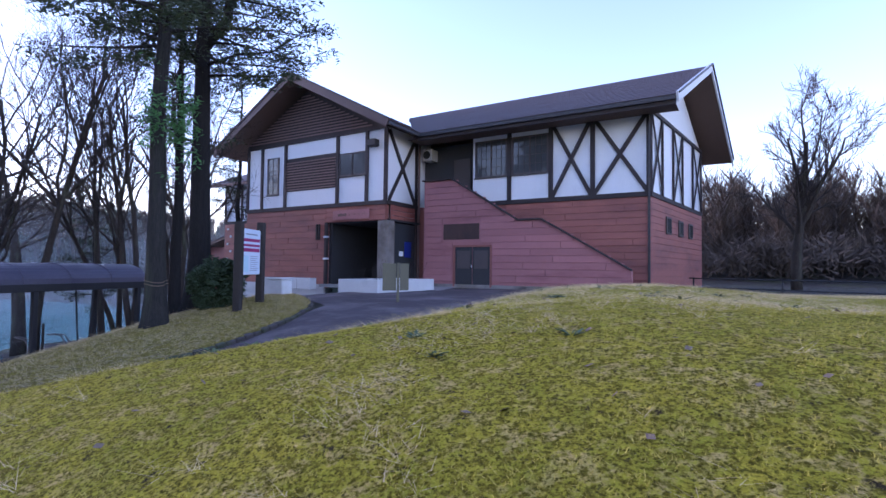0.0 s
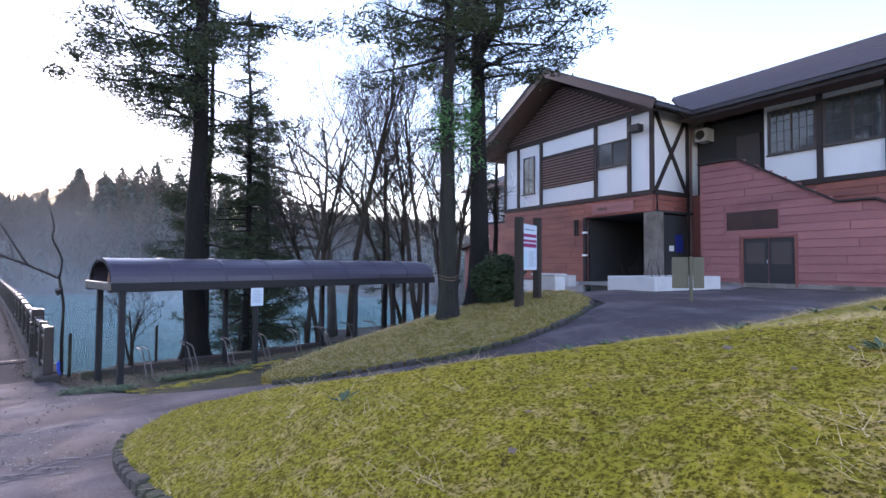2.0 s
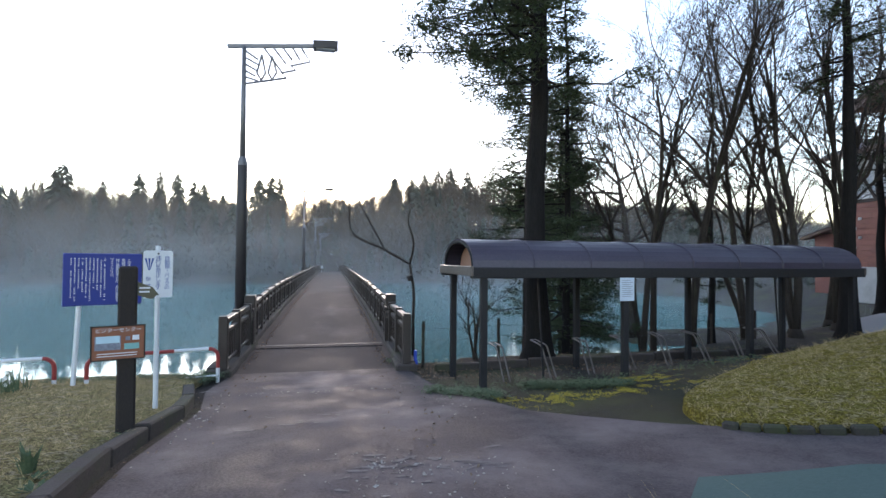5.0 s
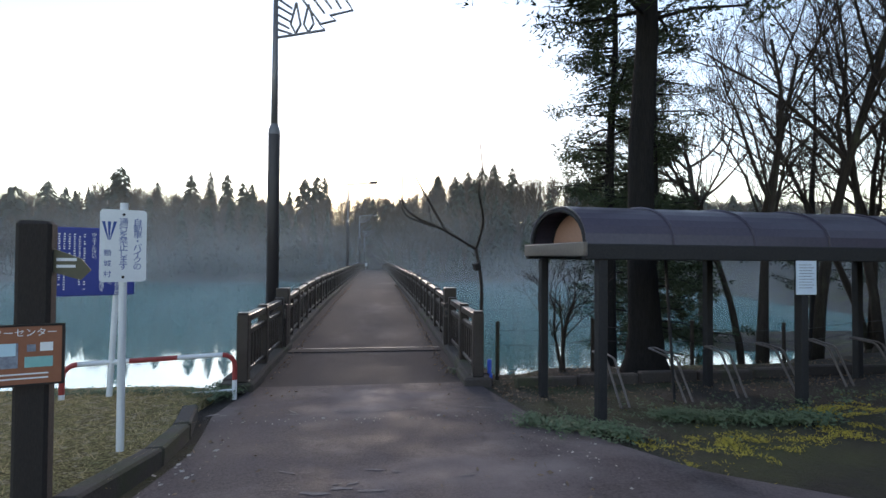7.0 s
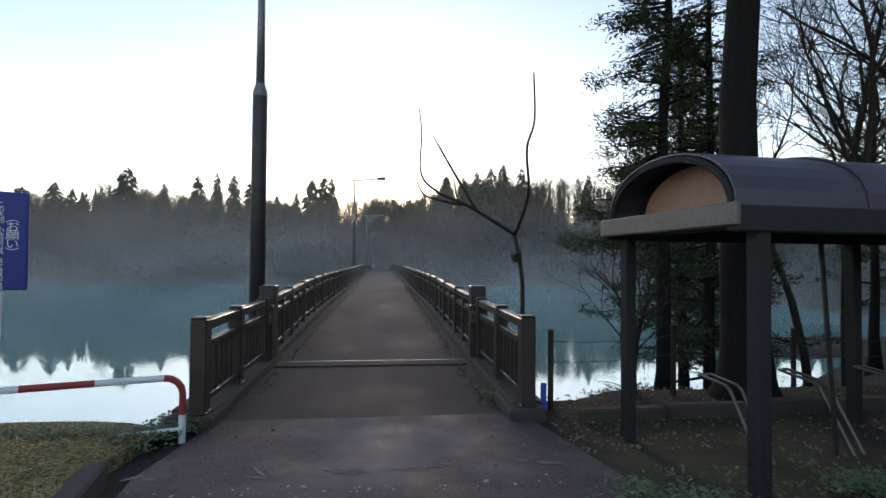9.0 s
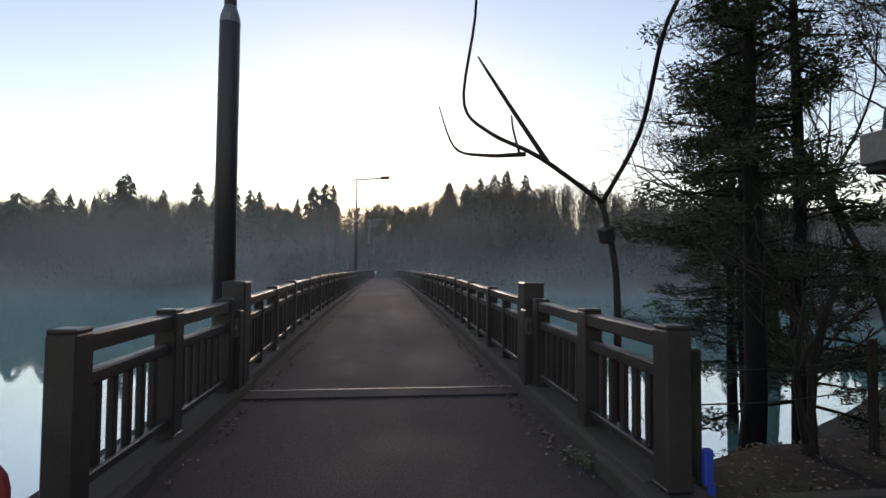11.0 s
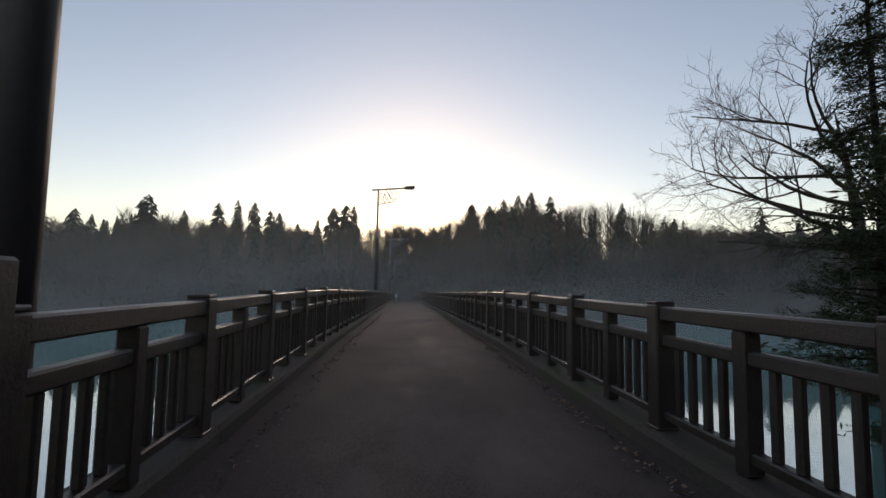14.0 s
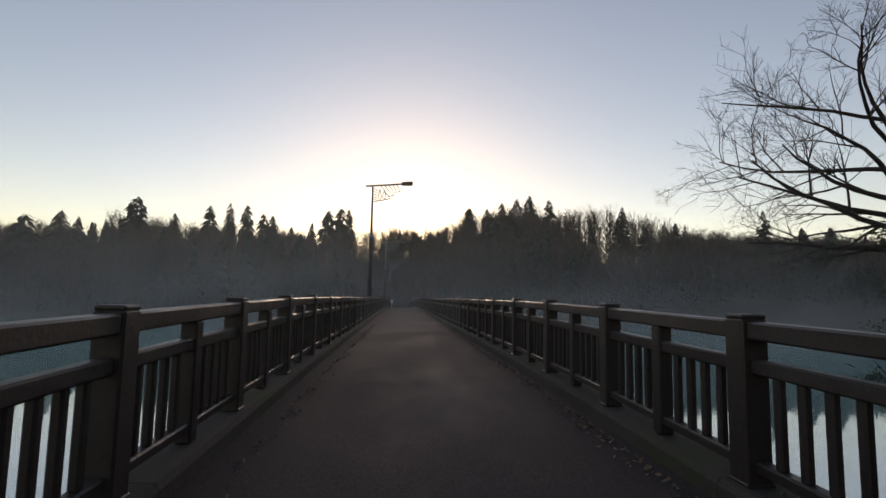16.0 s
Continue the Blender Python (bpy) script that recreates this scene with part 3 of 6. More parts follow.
def siding(u0, u1, z0, z1, v, material, top=None, axis="u", step=0.3, skip=()):
    """Lapped boards, each a plank, on a wall that faces the road."""
    n = max(1, round((z1 - z0) / step))
    h = (z1 - z0) / n
    for k in range(n):
        za, zb = z0 + k * h, z0 + (k + 1) * h
        a, b = u0, u1
        if top:
            b = min(b, top((za + zb) / 2))
        spans = [(a, b)]
        for (s0, s1, t0, t1) in skip:
            if za < t1 - 0.02 and zb > t0 + 0.02:
                spans = [piece for (p, q) in spans for piece in ((p, min(q, s0)), (max(p, s1), q)) if piece[1] - piece[0] > 0.05]
        for p, q in spans:
            cuts = [p]
            x = p + 1.2 + (k * 1.37) % 2.4
            while x < q - 0.5:
                cuts.append(x)
                x += 3.6
            cuts.append(q)
            for c0, c1 in zip(cuts, cuts[1:]):
                if axis == "u":
                    bx("plank", (c0 + 0.004, v - 0.035, za + 0.012), (c1 - 0.004, v, zb), material, HB, 0.012).rotation_euler = (radians(-3), 0, 0)
                else:
                    bx("plank", (v, c0 + 0.004, za + 0.012), (v + 0.035, c1 - 0.004, zb), material, HB, 0.012)


def beam(a, b, w=0.2, d=0.1, name="beam", material=None, face="v"):
    """A timber laid on a wall between two points of it."""
    g = Geo()
    g.beam(a, b, d if face == "v" else d, w, up=(0, 0, 1) if abs(a[2] - b[2]) < 1e-3 else ((0, 1, 0) if face == "v" else (1, 0, 0)))
    if abs(a[2] - b[2]) >= 1e-3:
        g = Geo()
        g.beam(a, b, w, d, up=(0, 1, 0) if face == "v" else (1, 0, 0))
    return g.obj(name, material or TIMBER, HB)


# walls with thickness
bx("wall", (-10.35, 0, 0.05), (-3.95, 0.25, BELT), RED_TRIM, HB, 0, "red-brown boarded wall")
bx("wall", (-3.95, 0, 3.5), (0, 0.25, BELT), RED_TRIM, HB, 0, "red-brown boarded wall over the entrance")
bx("wall", (-10.35, 0, BELT), (0, 0.25, 8.15), PLASTER, HB, 0, "white plaster wall")
bx("wall", (-0.25, 0.253, BELT), (0, 4.0, 8.15), PLASTER, HB, 0, "white plaster side wall")
bx("wall", (-10.35, 0.253, 0.05), (-10.1, 12.0, 8.15), PLASTER, HB, 0, "white plaster side wall")
bx("wall", (0.003, 2.75, 0.3), (11.67, 3.0, BELT), RED_TRIM, HB, 0, "dark red boarded wall behind the stair")
bx("wall", (3.35, 2.75, BELT), (11.67, 3.0, 8.2), PLASTER, HB, 0, "white plaster wall")
bx("wall", (-10.1, 11.75, 0.05), (11.6, 12.0, 8.1), PLASTER, HB, 0, "white plaster back wall")
for z0, z1, m, nm in ((0.1, BELT, RED_TRIM, "dark red boarded end wall"), (BELT, 8.0, PLASTER, "white plaster end wall")):
    g = Geo()
    g.prism([(11.45, 3.003, z0), (11.67, 2.75, z0), (12.92, 12.3, z0), (12.7, 12.3, z0)], (0, 0, z1 - z0))
    g.obj("wall", m, HB, nm)
g = Geo()
g.prism([(11.67, 2.8, 8.0), (12.92, 12.3, 8.0), (12.3, 7.5, 10.6)], (-0.2, 0.02, 0))
g.obj("wall", PLASTER, HB, "white plaster gable")
# boards
siding(-10.35, -3.95, 0.25, BELT - 0.1, 0, RED_BOARD)
siding(-3.95, 0.0, 3.5, BELT - 0.1, 0, RED_BOARD)
siding(0.3, 2.45, 3.5, BELT - 0.1, 0.03, RED_BOARD, axis="v")
siding(5.2, 11.6, 0.45, BELT - 0.1, 2.75, RED_BOARD)
g = Geo()
for k in range(14):
    z0 = 0.35 + k * 0.285
    g.prism([(11.67, 2.76, z0), (11.72, 2.76, z0), (12.97, 12.3, z0), (12.92, 12.3, z0)], (0.0, 0, 0.268))
g.obj("siding", RED_BOARD, HB, "dark red weatherboards on the end wall")
# timbers on the gable front
for a, b, w in (((-10.38, -0.04, BELT), (0.06, -0.04, BELT), 0.2), ((-10.3, -0.04, 8.08), (0.03, -0.04, 8.14), 0.2)):
    beam(a, b, w)
for u, w in ((-10.28, 0.16), (-9.05, 0.16), (-7.1, 0.18), (-3.18, 0.18), (-1.2, 0.18), (0.0, 0.2)):
    beam((u, -0.045, BELT + 0.1), (u, -0.045, 8.05), w)
# side wall with its cross
beam((0.05, 0.05, BELT), (0.05, 2.7, BELT), 0.2, 0.1, face="u")
for a, b in (((0.05, 0.15, 8.0), (0.05, 2.45, 4.5)), ((0.06, 0.15, 4.5), (0.06, 2.45, 8.0)), ((0.05, 2.55, 8.2), (0.05, 2.55, 0.4))):
    beam(a, b, 0.17, 0.08, face="u")
# wing timbers
beam((3.3, 2.7, BELT), (11.75, 2.7, BELT), 0.2)
beam((1.0, 2.7, 8.0), (11.7, 2.7, 8.0), 0.3)
for u in (5.35, 7.42, 9.33, 11.66):
    beam((u, 2.69, BELT), (u, 2.69, 8.0), 0.19)
for u0, u1 in ((7.5, 9.25), (9.4, 11.6)):
    beam((u0, 2.68, 7.85), (u1, 2.68, 4.5), 0.17, 0.07)
    beam((u0, 2.67, 4.5), (u1, 2.67, 7.85), 0.17, 0.07)


def on_end(v, z, out=0.06):
    return (11.67 + (v - 2.75) * 0.1309 + out, v, z)


for v0, z0, v1, z1, w in ((2.75, BELT, 12.3, BELT, 0.2), (2.75, 7.95, 12.3, 7.95, 0.16), (2.8, BELT, 2.8, 8.0, 0.16), (4.5, BELT, 4.5, 7.9, 0.14), (6.3, BELT, 6.3, 7.9, 0.14), (8.05, BELT, 8.05, 7.9, 0.14), (10.2, BELT, 10.2, 7.9, 0.14), (12.2, BELT, 12.2, 7.9, 0.16)):
    beam(on_end(v0, z0), on_end(v1, z1), w, 0.08, face="u")
for v0, v1 in ((2.85, 4.45), (6.35, 8.0), (10.25, 12.15)):
    beam(on_end(v0, 4.5, 0.07), on_end(v1, 7.85, 0.07), 0.13, 0.06, face="u")
    beam(on_end(v0, 7.85, 0.08), on_end(v1, 4.5, 0.08), 0.13, 0.06, face="u")


def louvre(u0, u1, z0, z1, v, step, tri=None):
    """Slats one above the other, each a part; tri trims them under a gable."""
    n = int((z1 - z0) / step)
    for k in range(n):
        z = z0 + k * step
        a, b = (u0, u1) if not tri else tri(z + step * 0.5)
        if b - a < 0.2:
            continue
        ob = bx("slat", (a, v - 0.06, z), (b, v - 0.03, z + step * 0.5), LOUVRE, HB, 0.005)
        ob.rotation_euler = (radians(-18), 0, 0)


louvre(-6.98, -3.3, 5.38, 7.16, -0.02, 0.15)
PEAK_U, PEAK_Z, EAVE_Z = -5.6, 11.2, 7.95


def under_gable(z):
    half = (PEAK_Z - 0.35 - z) / ((PEAK_Z - EAVE_Z) / 6.3)
    return max(-10.3, PEAK_U - half + 0.15), min(0.0, PEAK_U + half - 0.15)


g = Geo()
g.prism([(-10.35, 0.0, 8.15), (0.0, 0.0, 8.15), (0.0, 0.0, 8.3), (PEAK_U, 0.0, 10.85), (-10.35, 0.0, 8.3)], (0, 0.25, 0))
g.obj("wall", TIMBER, HB, "dark gable wall behind slats")
bx("louvre_backing", (-7.0, -0.018, 5.34), (-3.28, 0.0, 7.18), TIMBER, HB, 0)
louvre(0, 0, 8.27, 10.7, -0.01, 0.16, under_gable)


def roof_slope(name, corners, thick, material, rows, label):
    """One slope of a roof: a slab, with courses of tiles lapped on it."""
    a, b, c, d = (Vector(p) for p in corners)
    nrm = (b - a).cross(d - a).normalized()
    if nrm.z < 0:
        nrm = -nrm
    g = Geo()
    g.prism([a, b, c, d], -nrm * thick)
    slab = g.obj(name, SOFFIT, HB, label)
    for k in range(rows):
        s, t = k / rows, (k + 1.06) / rows
        p, q = a + (d - a) * s, b + (c - b) * s
        p2, q2 = a + (d - a) * min(t, 1), b + (c - b) * min(t, 1)
        g = Geo()
        g.prism([p + nrm * 0.035, q + nrm * 0.035, q2 + nrm * 0.012, p2 + nrm * 0.012], nrm * 0.02)
        g.obj("tile_course", material, slab)
    return slab


FRONT = -1.25
left_roof = roof_slope("roof", [(-11.85, FRONT, 7.85), (-11.85, 12.6, 7.85), (PEAK_U, 12.6, 11.35), (PEAK_U, FRONT, 11.35)], 0.2, ROOF, 18, "brown-soffited tiled roof slope")
right_roof = roof_slope("roof", [(0.95, 12.6, 8.0), (0.95, FRONT, 8.0), (PEAK_U, FRONT, 11.35), (PEAK_U, 12.6, 11.35)], 0.2, ROOF, 18, "brown-soffited tiled roof slope")
for a, b in (((-11.95, FRONT - 0.02, 7.72), (PEAK_U, FRONT - 0.02, 11.28)), ((PEAK_U, FRONT - 0.02, 11.28), (1.0, FRONT - 0.02, 7.86))):
    beam(a, b, 0.42, 0.08, "bargeboard", BARGE)
    beam((a[0], a[1] - 0.03, a[2] + 0.22), (b[0], b[1] - 0.03, b[2] + 0.22), 0.09, 0.1, "bargeboard_cap", GUTTER)
wing_front = roof_slope("roof", [(0.6, 1.35, 7.95), (12.85, 1.35, 7.95), (13.7, 7.6, 11.1), (-4.0, 7.6, 11.1)], 0.2, ROOF, 18, "dark tiled roof slope over the wing")
wing_back = roof_slope("roof", [(14.45, 13.7, 7.6), (-4.0, 13.7, 7.6), (-4.0, 7.6, 11.1), (13.7, 7.6, 11.1)], 0.2, ROOF, 14, "dark tiled roof slope over the wing")
beam((12.9, 1.3, 7.85), (13.75, 7.6, 11.03), 0.4, 0.08, "bargeboard", WHITE_FASCIA, face="u")
beam((14.5, 13.75, 7.5), (13.75, 7.6, 11.03), 0.34, 0.08, "bargeboard", WHITE_FASCIA, face="u")
beam((14.54, 13.75, 7.66), (13.79, 7.6, 11.2), 0.09, 0.12, "bargeboard_cap", GUTTER, face="u")
beam((12.94, 1.3, 8.02), (13.79, 7.6, 11.2), 0.07, 0.12, "bargeboard_cap", GUTTER, face="u")
beam((0.9, 1.27, 7.83), (12.85, 1.27, 7.83), 0.16, 0.14, "gutter", GUTTER)
beam((0.9, 1.36, 7.7), (12.85, 1.36, 7.7), 0.22, 0.06, "fascia", TIMBER)
beam((1.02, FRONT, 7.86), (1.02, 1.3, 7.86), 0.14, 0.14, "gutter", GUTTER, face="u")
g = Geo()
g.quad((0.25, 1.4, 7.72), (12.8, 1.4, 7.72), (12.8, 2.75, 7.72), (0.25, 2.75, 7.72))
g.obj("soffit", SOFFIT, HB)


def window(u0, u1, z0, z1, v, cols, rows, label, sash=2):
    """A framed window: outer frame, sill, sashes and a lattice of glazing bars over the glass."""
    w = new("window")
    w.parent = HB
    tagged(w, label)
    g = Geo()
    t = 0.07
    for lo, hi in (((u0, v - 0.06, z0), (u1, v + 0.02, z0 + t)), ((u0, v - 0.06, z1 - t), (u1, v + 0.02, z1)), ((u0, v - 0.06, z0 + t), (u0 + t, v + 0.02, z1 - t)), ((u1 - t, v - 0.06, z0 + t), (u1, v + 0.02, z1 - t))):
        g.box(lo, hi)
    g.obj("frame", FRAME, w)
    for k in range(sash):
        a, b = u0 + t + (u1 - u0 - 2 * t) * k / sash, u0 + t + (u1 - u0 - 2 * t) * (k + 1) / sash
        g = Geo()
        off = v - 0.03 + 0.02 * (k % 2)
        g.box((a + 0.03, off, z0 + t), (b - 0.03, off + 0.006, z1 - t))
        g.obj("pane", GLASS, w)
        for lo, hi in (((a, off - 0.02, z0 + t), (a + 0.04, off + 0.02, z1 - t)), ((b - 0.04, off - 0.02, z0 + t), (b, off + 0.02, z1 - t))):
            bx("stile", lo, hi, FRAME, w, 0.004)
        for i in range(1, cols):
            bx("glazing_bar", (a + (b - a) * i / cols - 0.012, off - 0.016, z0 + t), (a + (b - a) * i / cols + 0.012, off - 0.002, z1 - t), FRAME, w, 0)
        for i in range(1, rows):
            z = z0 + t + (z1 - z0 - 2 * t) * i / rows
            bx("glazing_bar", (a + 0.04, off - 0.018, z - 0.012), (b - 0.04, off - 0.001, z + 0.012), FRAME, w, 0)
    bx("sill", (u0 - 0.05, v - 0.1, z0 - 0.05), (u1 + 0.05, v, z0), FRAME, w, 0.01)
    return w


window(-8.6, -7.65, 5.22, 7.36, -0.01, 2, 6, "tall lattice window in a brown frame", 1)
window(-3.08, -1.25, 5.86, 7.05, -0.01, 1, 1, "sliding window reflecting bare trees", 2)
window(3.5, 5.25, 5.68, 7.5, 2.74, 3, 4, "wide lattice window under the eaves", 2)
window(5.45, 7.32, 5.68, 7.5, 2.74, 3, 4, "wide lattice window under the eaves", 2)
for v0 in (4.9, 7.1, 9.1):
    w = new("window")
    w.parent = HB
    g = Geo()
    a, b = on_end(v0, 2.83, 0.07), on_end(v0 + 0.8, 2.83, 0.07)
    g.prism([a, b, (b[0], b[1], 3.62), (a[0], a[1], 3.62)], (0.05, 0, 0))
    g.obj("frame", FRAME, w)
    g = Geo()
    a, b = on_end(v0 + 0.1, 2.92, 0.13), on_end(v0 + 0.7, 2.92, 0.13)
    g.prism([a, b, (b[0], b[1], 3.53), (a[0], a[1], 3.53)], (0.01, 0, 0))
    g.obj("pane", GLASS, w)
# entrance: a porch, its shade put into the walls' colour, pillar, doors and notices
bx("wall", (-4.2, 4.5, 0.1), (2.6, 4.7, 3.6), SHADE_AND_DOOR_GREY, HB, 0, "porch back wall, shade in its colour")
bx("wall", (-3.95, 0.26, 0.1), (-3.75, 4.5, 3.6), SHADE_AND_DOOR_GREY, HB, 0, "porch side wall, shade in its colour")
bx("ceiling", (-3.9, 0.1, 3.46), (0.2, 4.5, 3.56), SHADE_AND_DOOR_GREY, HB, 0, "porch ceiling, shade in its colour")
bx("floor", (-4.0, -0.4, 0.12), (2.6, 4.5, 0.27), PAVING, HB, 0.01, "grey porch floor")
bx("pillar", (-0.42, -0.1, 0.25), (0.22, 0.45, 3.48), CONCRETE, HB, 0.02, "grey-brown square concrete pillar")
bx("door_jamb", (-4.02, -0.06, 0.2), (-3.86, 0.1, 3.5), TIMBER, HB, 0.01)
for z in (1.55, 2.7):
    bx("jamb_band", (-4.06, -0.08, z), (-3.82, 0.12, z + 0.1), WHITE_PAINT, HB, 0.005)
for u in (-3.0, -1.9, -0.8, 0.3, 1.4):
    bx("door_frame", (u - 0.04, 4.38, 0.27), (u + 0.04, 4.48, 2.7), FRAME, HB, 0.005)
for u in (-3.0, -1.9, -0.8, 0.3):
    bx("glass_door", (u + 0.05, 4.42, 0.3), (u + 1.05, 4.44, 2.65), GLASS, HB, 0)
for u, z, w, h in ((-1.75, 1.45, 0.4, 0.55), (-1.3, 1.75, 0.28, 0.4), (-1.28, 1.2, 0.24, 0.45), (-1.7, 2.05, 0.3, 0.3)):
    bx("notice", (u, 4.36, z), (u + w, 4.375, z + h), WHITE_INK, HB, 0.001)
# glazed side of the porch below the crossed panel
for v0 in (0.6, 2.5):
    bx("door_frame", (0.02, v0 - 0.05, 0.3), (0.1, v0 + 0.05, 3.46), FRAME, HB, 0.005)
bx("pane", (0.05, 0.65, 0.35), (0.06, 2.45, 3.4), GLASS, HB, 0)
bx("notice", (0.075, 1.5, 1.7), (0.085, 2.1, 2.5), BLUE_SIGN, HB, 0.001, "dark blue poster behind the glass")
bx("notice", (0.075, 1.05, 1.75), (0.085, 1.4, 2.0), WHITE_INK, HB, 0.001)
# name board over the entrance; its first letters cannot be made out
board = bx("name_board", (-3.4, -0.1, 3.6), (-0.95, -0.045, 4.1), PINK_BOARD, HB, 0.012, "pale red-brown name board")
for k in range(4):
    bx("raised_letter", (-0.85 + k * 0.15, -0.045, -0.07), (-0.74 + k * 0.15, -0.026, 0.06 + 0.02 * (k % 2)), SOFFIT, board, 0.004)
lettering("lettering", "ビジターセンター", 0.165, SOFFIT, board, (0.5, -0.032, 0.0))
for u, z0, z1 in ((-4.55, 2.6, 3.42), (-4.38, 2.6, 3.42)):
    bx("wall_lamp_tube", (u, -0.16, z0), (u + 0.07, -0.05, z1), DARK_METAL, HB, 0.01)
bx("wall_lamp", (-0.95, -0.45, 7.15), (-0.4, -0.05, 7.5), DARK_METAL, HB, 0.04, "dark box floodlight")
bx("downpipe", (0.1, 2.62, 0.3), (0.2, 2.72, 8.0), LOUVRE, HB, 0.02)
bx("downpipe", (11.62, 2.55, 0.4), (11.72, 2.65, 7.7), GUTTER, HB, 0.02)
# stair block with boarded cheek, store doors and vent
STAIR_V = 1.4


def stair_top(z):
    """How far along the cheek wall reaches at a height."""
    return along([(0.4, 11.24), (1.15, 11.2), (3.36, 7.45), (3.361, 6.35), (5.48, 2.95), (5.6, 2.9)], z)


g = Geo()
g.prism([(1.35, STAIR_V, 0.3), (11.22, STAIR_V, 0.3), (11.2, STAIR_V, 1.13), (7.43, STAIR_V, 3.34), (6.33, STAIR_V, 3.34), (2.93, STAIR_V, 5.46), (1.35, STAIR_V, 5.46)], (0, 0.2, 0))
g.obj("stair_cheek", PINK_BOARD, HB, "faded red boarded cheek wall of the outside stair")
siding(1.35, 11.3, 0.55, 5.42, STAIR_V, PINK_BOARD, top=stair_top, skip=((2.42, 4.5, 2.5, 3.36), (3.0, 5.08, 0.2, 2.3)))
for a, b in (((1.3, STAIR_V - 0.03, 5.5), (2.95, STAIR_V - 0.03, 5.5)), ((2.95, STAIR_V - 0.03, 5.5), (6.35, STAIR_V - 0.03, 3.38)), ((6.35, STAIR_V - 0.03, 3.38), (7.45, STAIR_V - 0.03, 3.38)), ((7.45, STAIR_V - 0.03, 3.38), (11.22, STAIR_V - 0.03, 1.17))):
    beam(a, b, 0.06, 0.26, "coping", TIMBER)
for k in range(26):
    u = 10.9 - k * 0.31
    z = 0.5 + k * 0.175
    bx("stair_tread", (u - 0.31, STAIR_V + 0.2, z - 0.12), (u + 0.02, 2.74, z), CONCRETE, HB, 0.01)
bx("wall", (1.35, STAIR_V + 0.2, 0.3), (1.55, 2.75, 5.4), RED_TRIM, HB, 0, "red boarded return wall")
for k in range(2):
    a = 3.15 + k * 0.93
    d = bx("door", (a + 0.02, STAIR_V - 0.03, 0.35), (a + 0.91, STAIR_V + 0.01, 2.18), SHADE_AND_DOOR_GREY, HB, 0.006, "dark grey steel store door")
    bx("door_panel", (-0.35, -0.03, -0.1), (0.35, -0.02, 0.75), FRAME, d, 0.004)
bx("handle", (4.04, STAIR_V - 0.07, 1.2), (4.06, STAIR_V - 0.03, 1.34), WHITE_PAINT, HB, 0.004, "small bright handle")
for lo, hi in (((3.05, STAIR_V - 0.06, 0.3), (3.15, STAIR_V, 2.28)), ((5.0, STAIR_V - 0.06, 0.3), (5.1, STAIR_V, 2.28)), ((3.15, STAIR_V - 0.06, 2.19), (5.0, STAIR_V, 2.28))):
    bx("door_frame", lo, hi, RED_TRIM, HB, 0.008)
bx("vent_panel", (2.48, STAIR_V - 0.02, 2.55), (4.42, STAIR_V + 0.02, 3.3), RUST_PANEL, HB, 0.006, "rusty dark brown hatch panel")
bx("plinth", (1.2, STAIR_V - 0.05, 0.0), (11.3, STAIR_V + 0.1, 0.42), CONCRETE, HB, 0.02)
bx("plinth", (-10.4, -0.03, -0.4), (-4.0, 0.1, 0.24), PALE_CONCRETE, HB, 0.02, "pale concrete plinth")
g = Geo()
g.prism([(11.6, 2.7, -0.3), (11.75, 2.7, -0.3), (13.0, 12.4, -0.3), (12.85, 12.4, -0.3)], (0, 0, 0.62))
g.obj("plinth", PALE_CONCRETE, HB)
# landing behind the stair head, its shade in the wall colour; glazed door
bx("wall", (0.05, 3.4, BELT), (3.4, 3.6, 7.7), SHADE_AND_DOOR_GREY, HB, 0, "recess wall at the stair head, shade in its colour")
bx("door", (1.9, 3.34, 4.6), (2.9, 3.39, 6.9), FRAME, HB, 0.01, "brown door at the stair head")
# left annexe beyond the front block
bx("wall", (-18.3, 4.2, 0.5), (-10.4, 4.45, BELT - 0.05), RED_TRIM, HB, 0, "red boarded annexe wall")
bx("wall", (-18.3, 4.2, BELT - 0.05), (-10.4, 4.45, 7.1), PLASTER, HB, 0, "white plaster annexe wall")
bx("plinth", (-18.35, 4.15, -1.5), (-10.4, 4.4, 0.55), PALE_CONCRETE, HB, 0.02, "tall pale concrete plinth")
siding(-18.3, -10.4, 0.55, BELT - 0.15, 4.2, RED_BOARD)
beam((-18.35, 4.16, BELT - 0.05), (-10.4, 4.16, BELT - 0.05), 0.18)
for a, b in (((-18.2, 4.15, 4.4), (-16.5, 4.15, 7.0)), ((-18.2, 4.14, 7.0), (-16.5, 4.14, 4.4)), ((-18.25, 4.16, 4.4), (-18.25, 4.16, 7.1)), ((-16.4, 4.16, 4.4), (-16.4, 4.16, 7.1)), ((-12.6, 4.16, 4.4), (-12.6, 4.16, 7.1))):
    beam(a, b, 0.14, 0.07)
window(-15.6, -13.2, 5.2, 6.6, 4.19, 3, 4, "lattice window of the annexe", 2)
bx("railing", (-15.8, 3.75, 5.05), (-13.0, 3.83, 5.12), TIMBER, HB, 0.01)
for k in range(11):
    bx("rail_bar", (-15.75 + k * 0.27, 3.77, 4.6), (-15.71 + k * 0.27, 3.81, 5.05), TIMBER, HB, 0)
bx("railing", (-15.8, 3.75, 4.55), (-13.0, 3.83, 4.6), TIMBER, HB, 0.01)
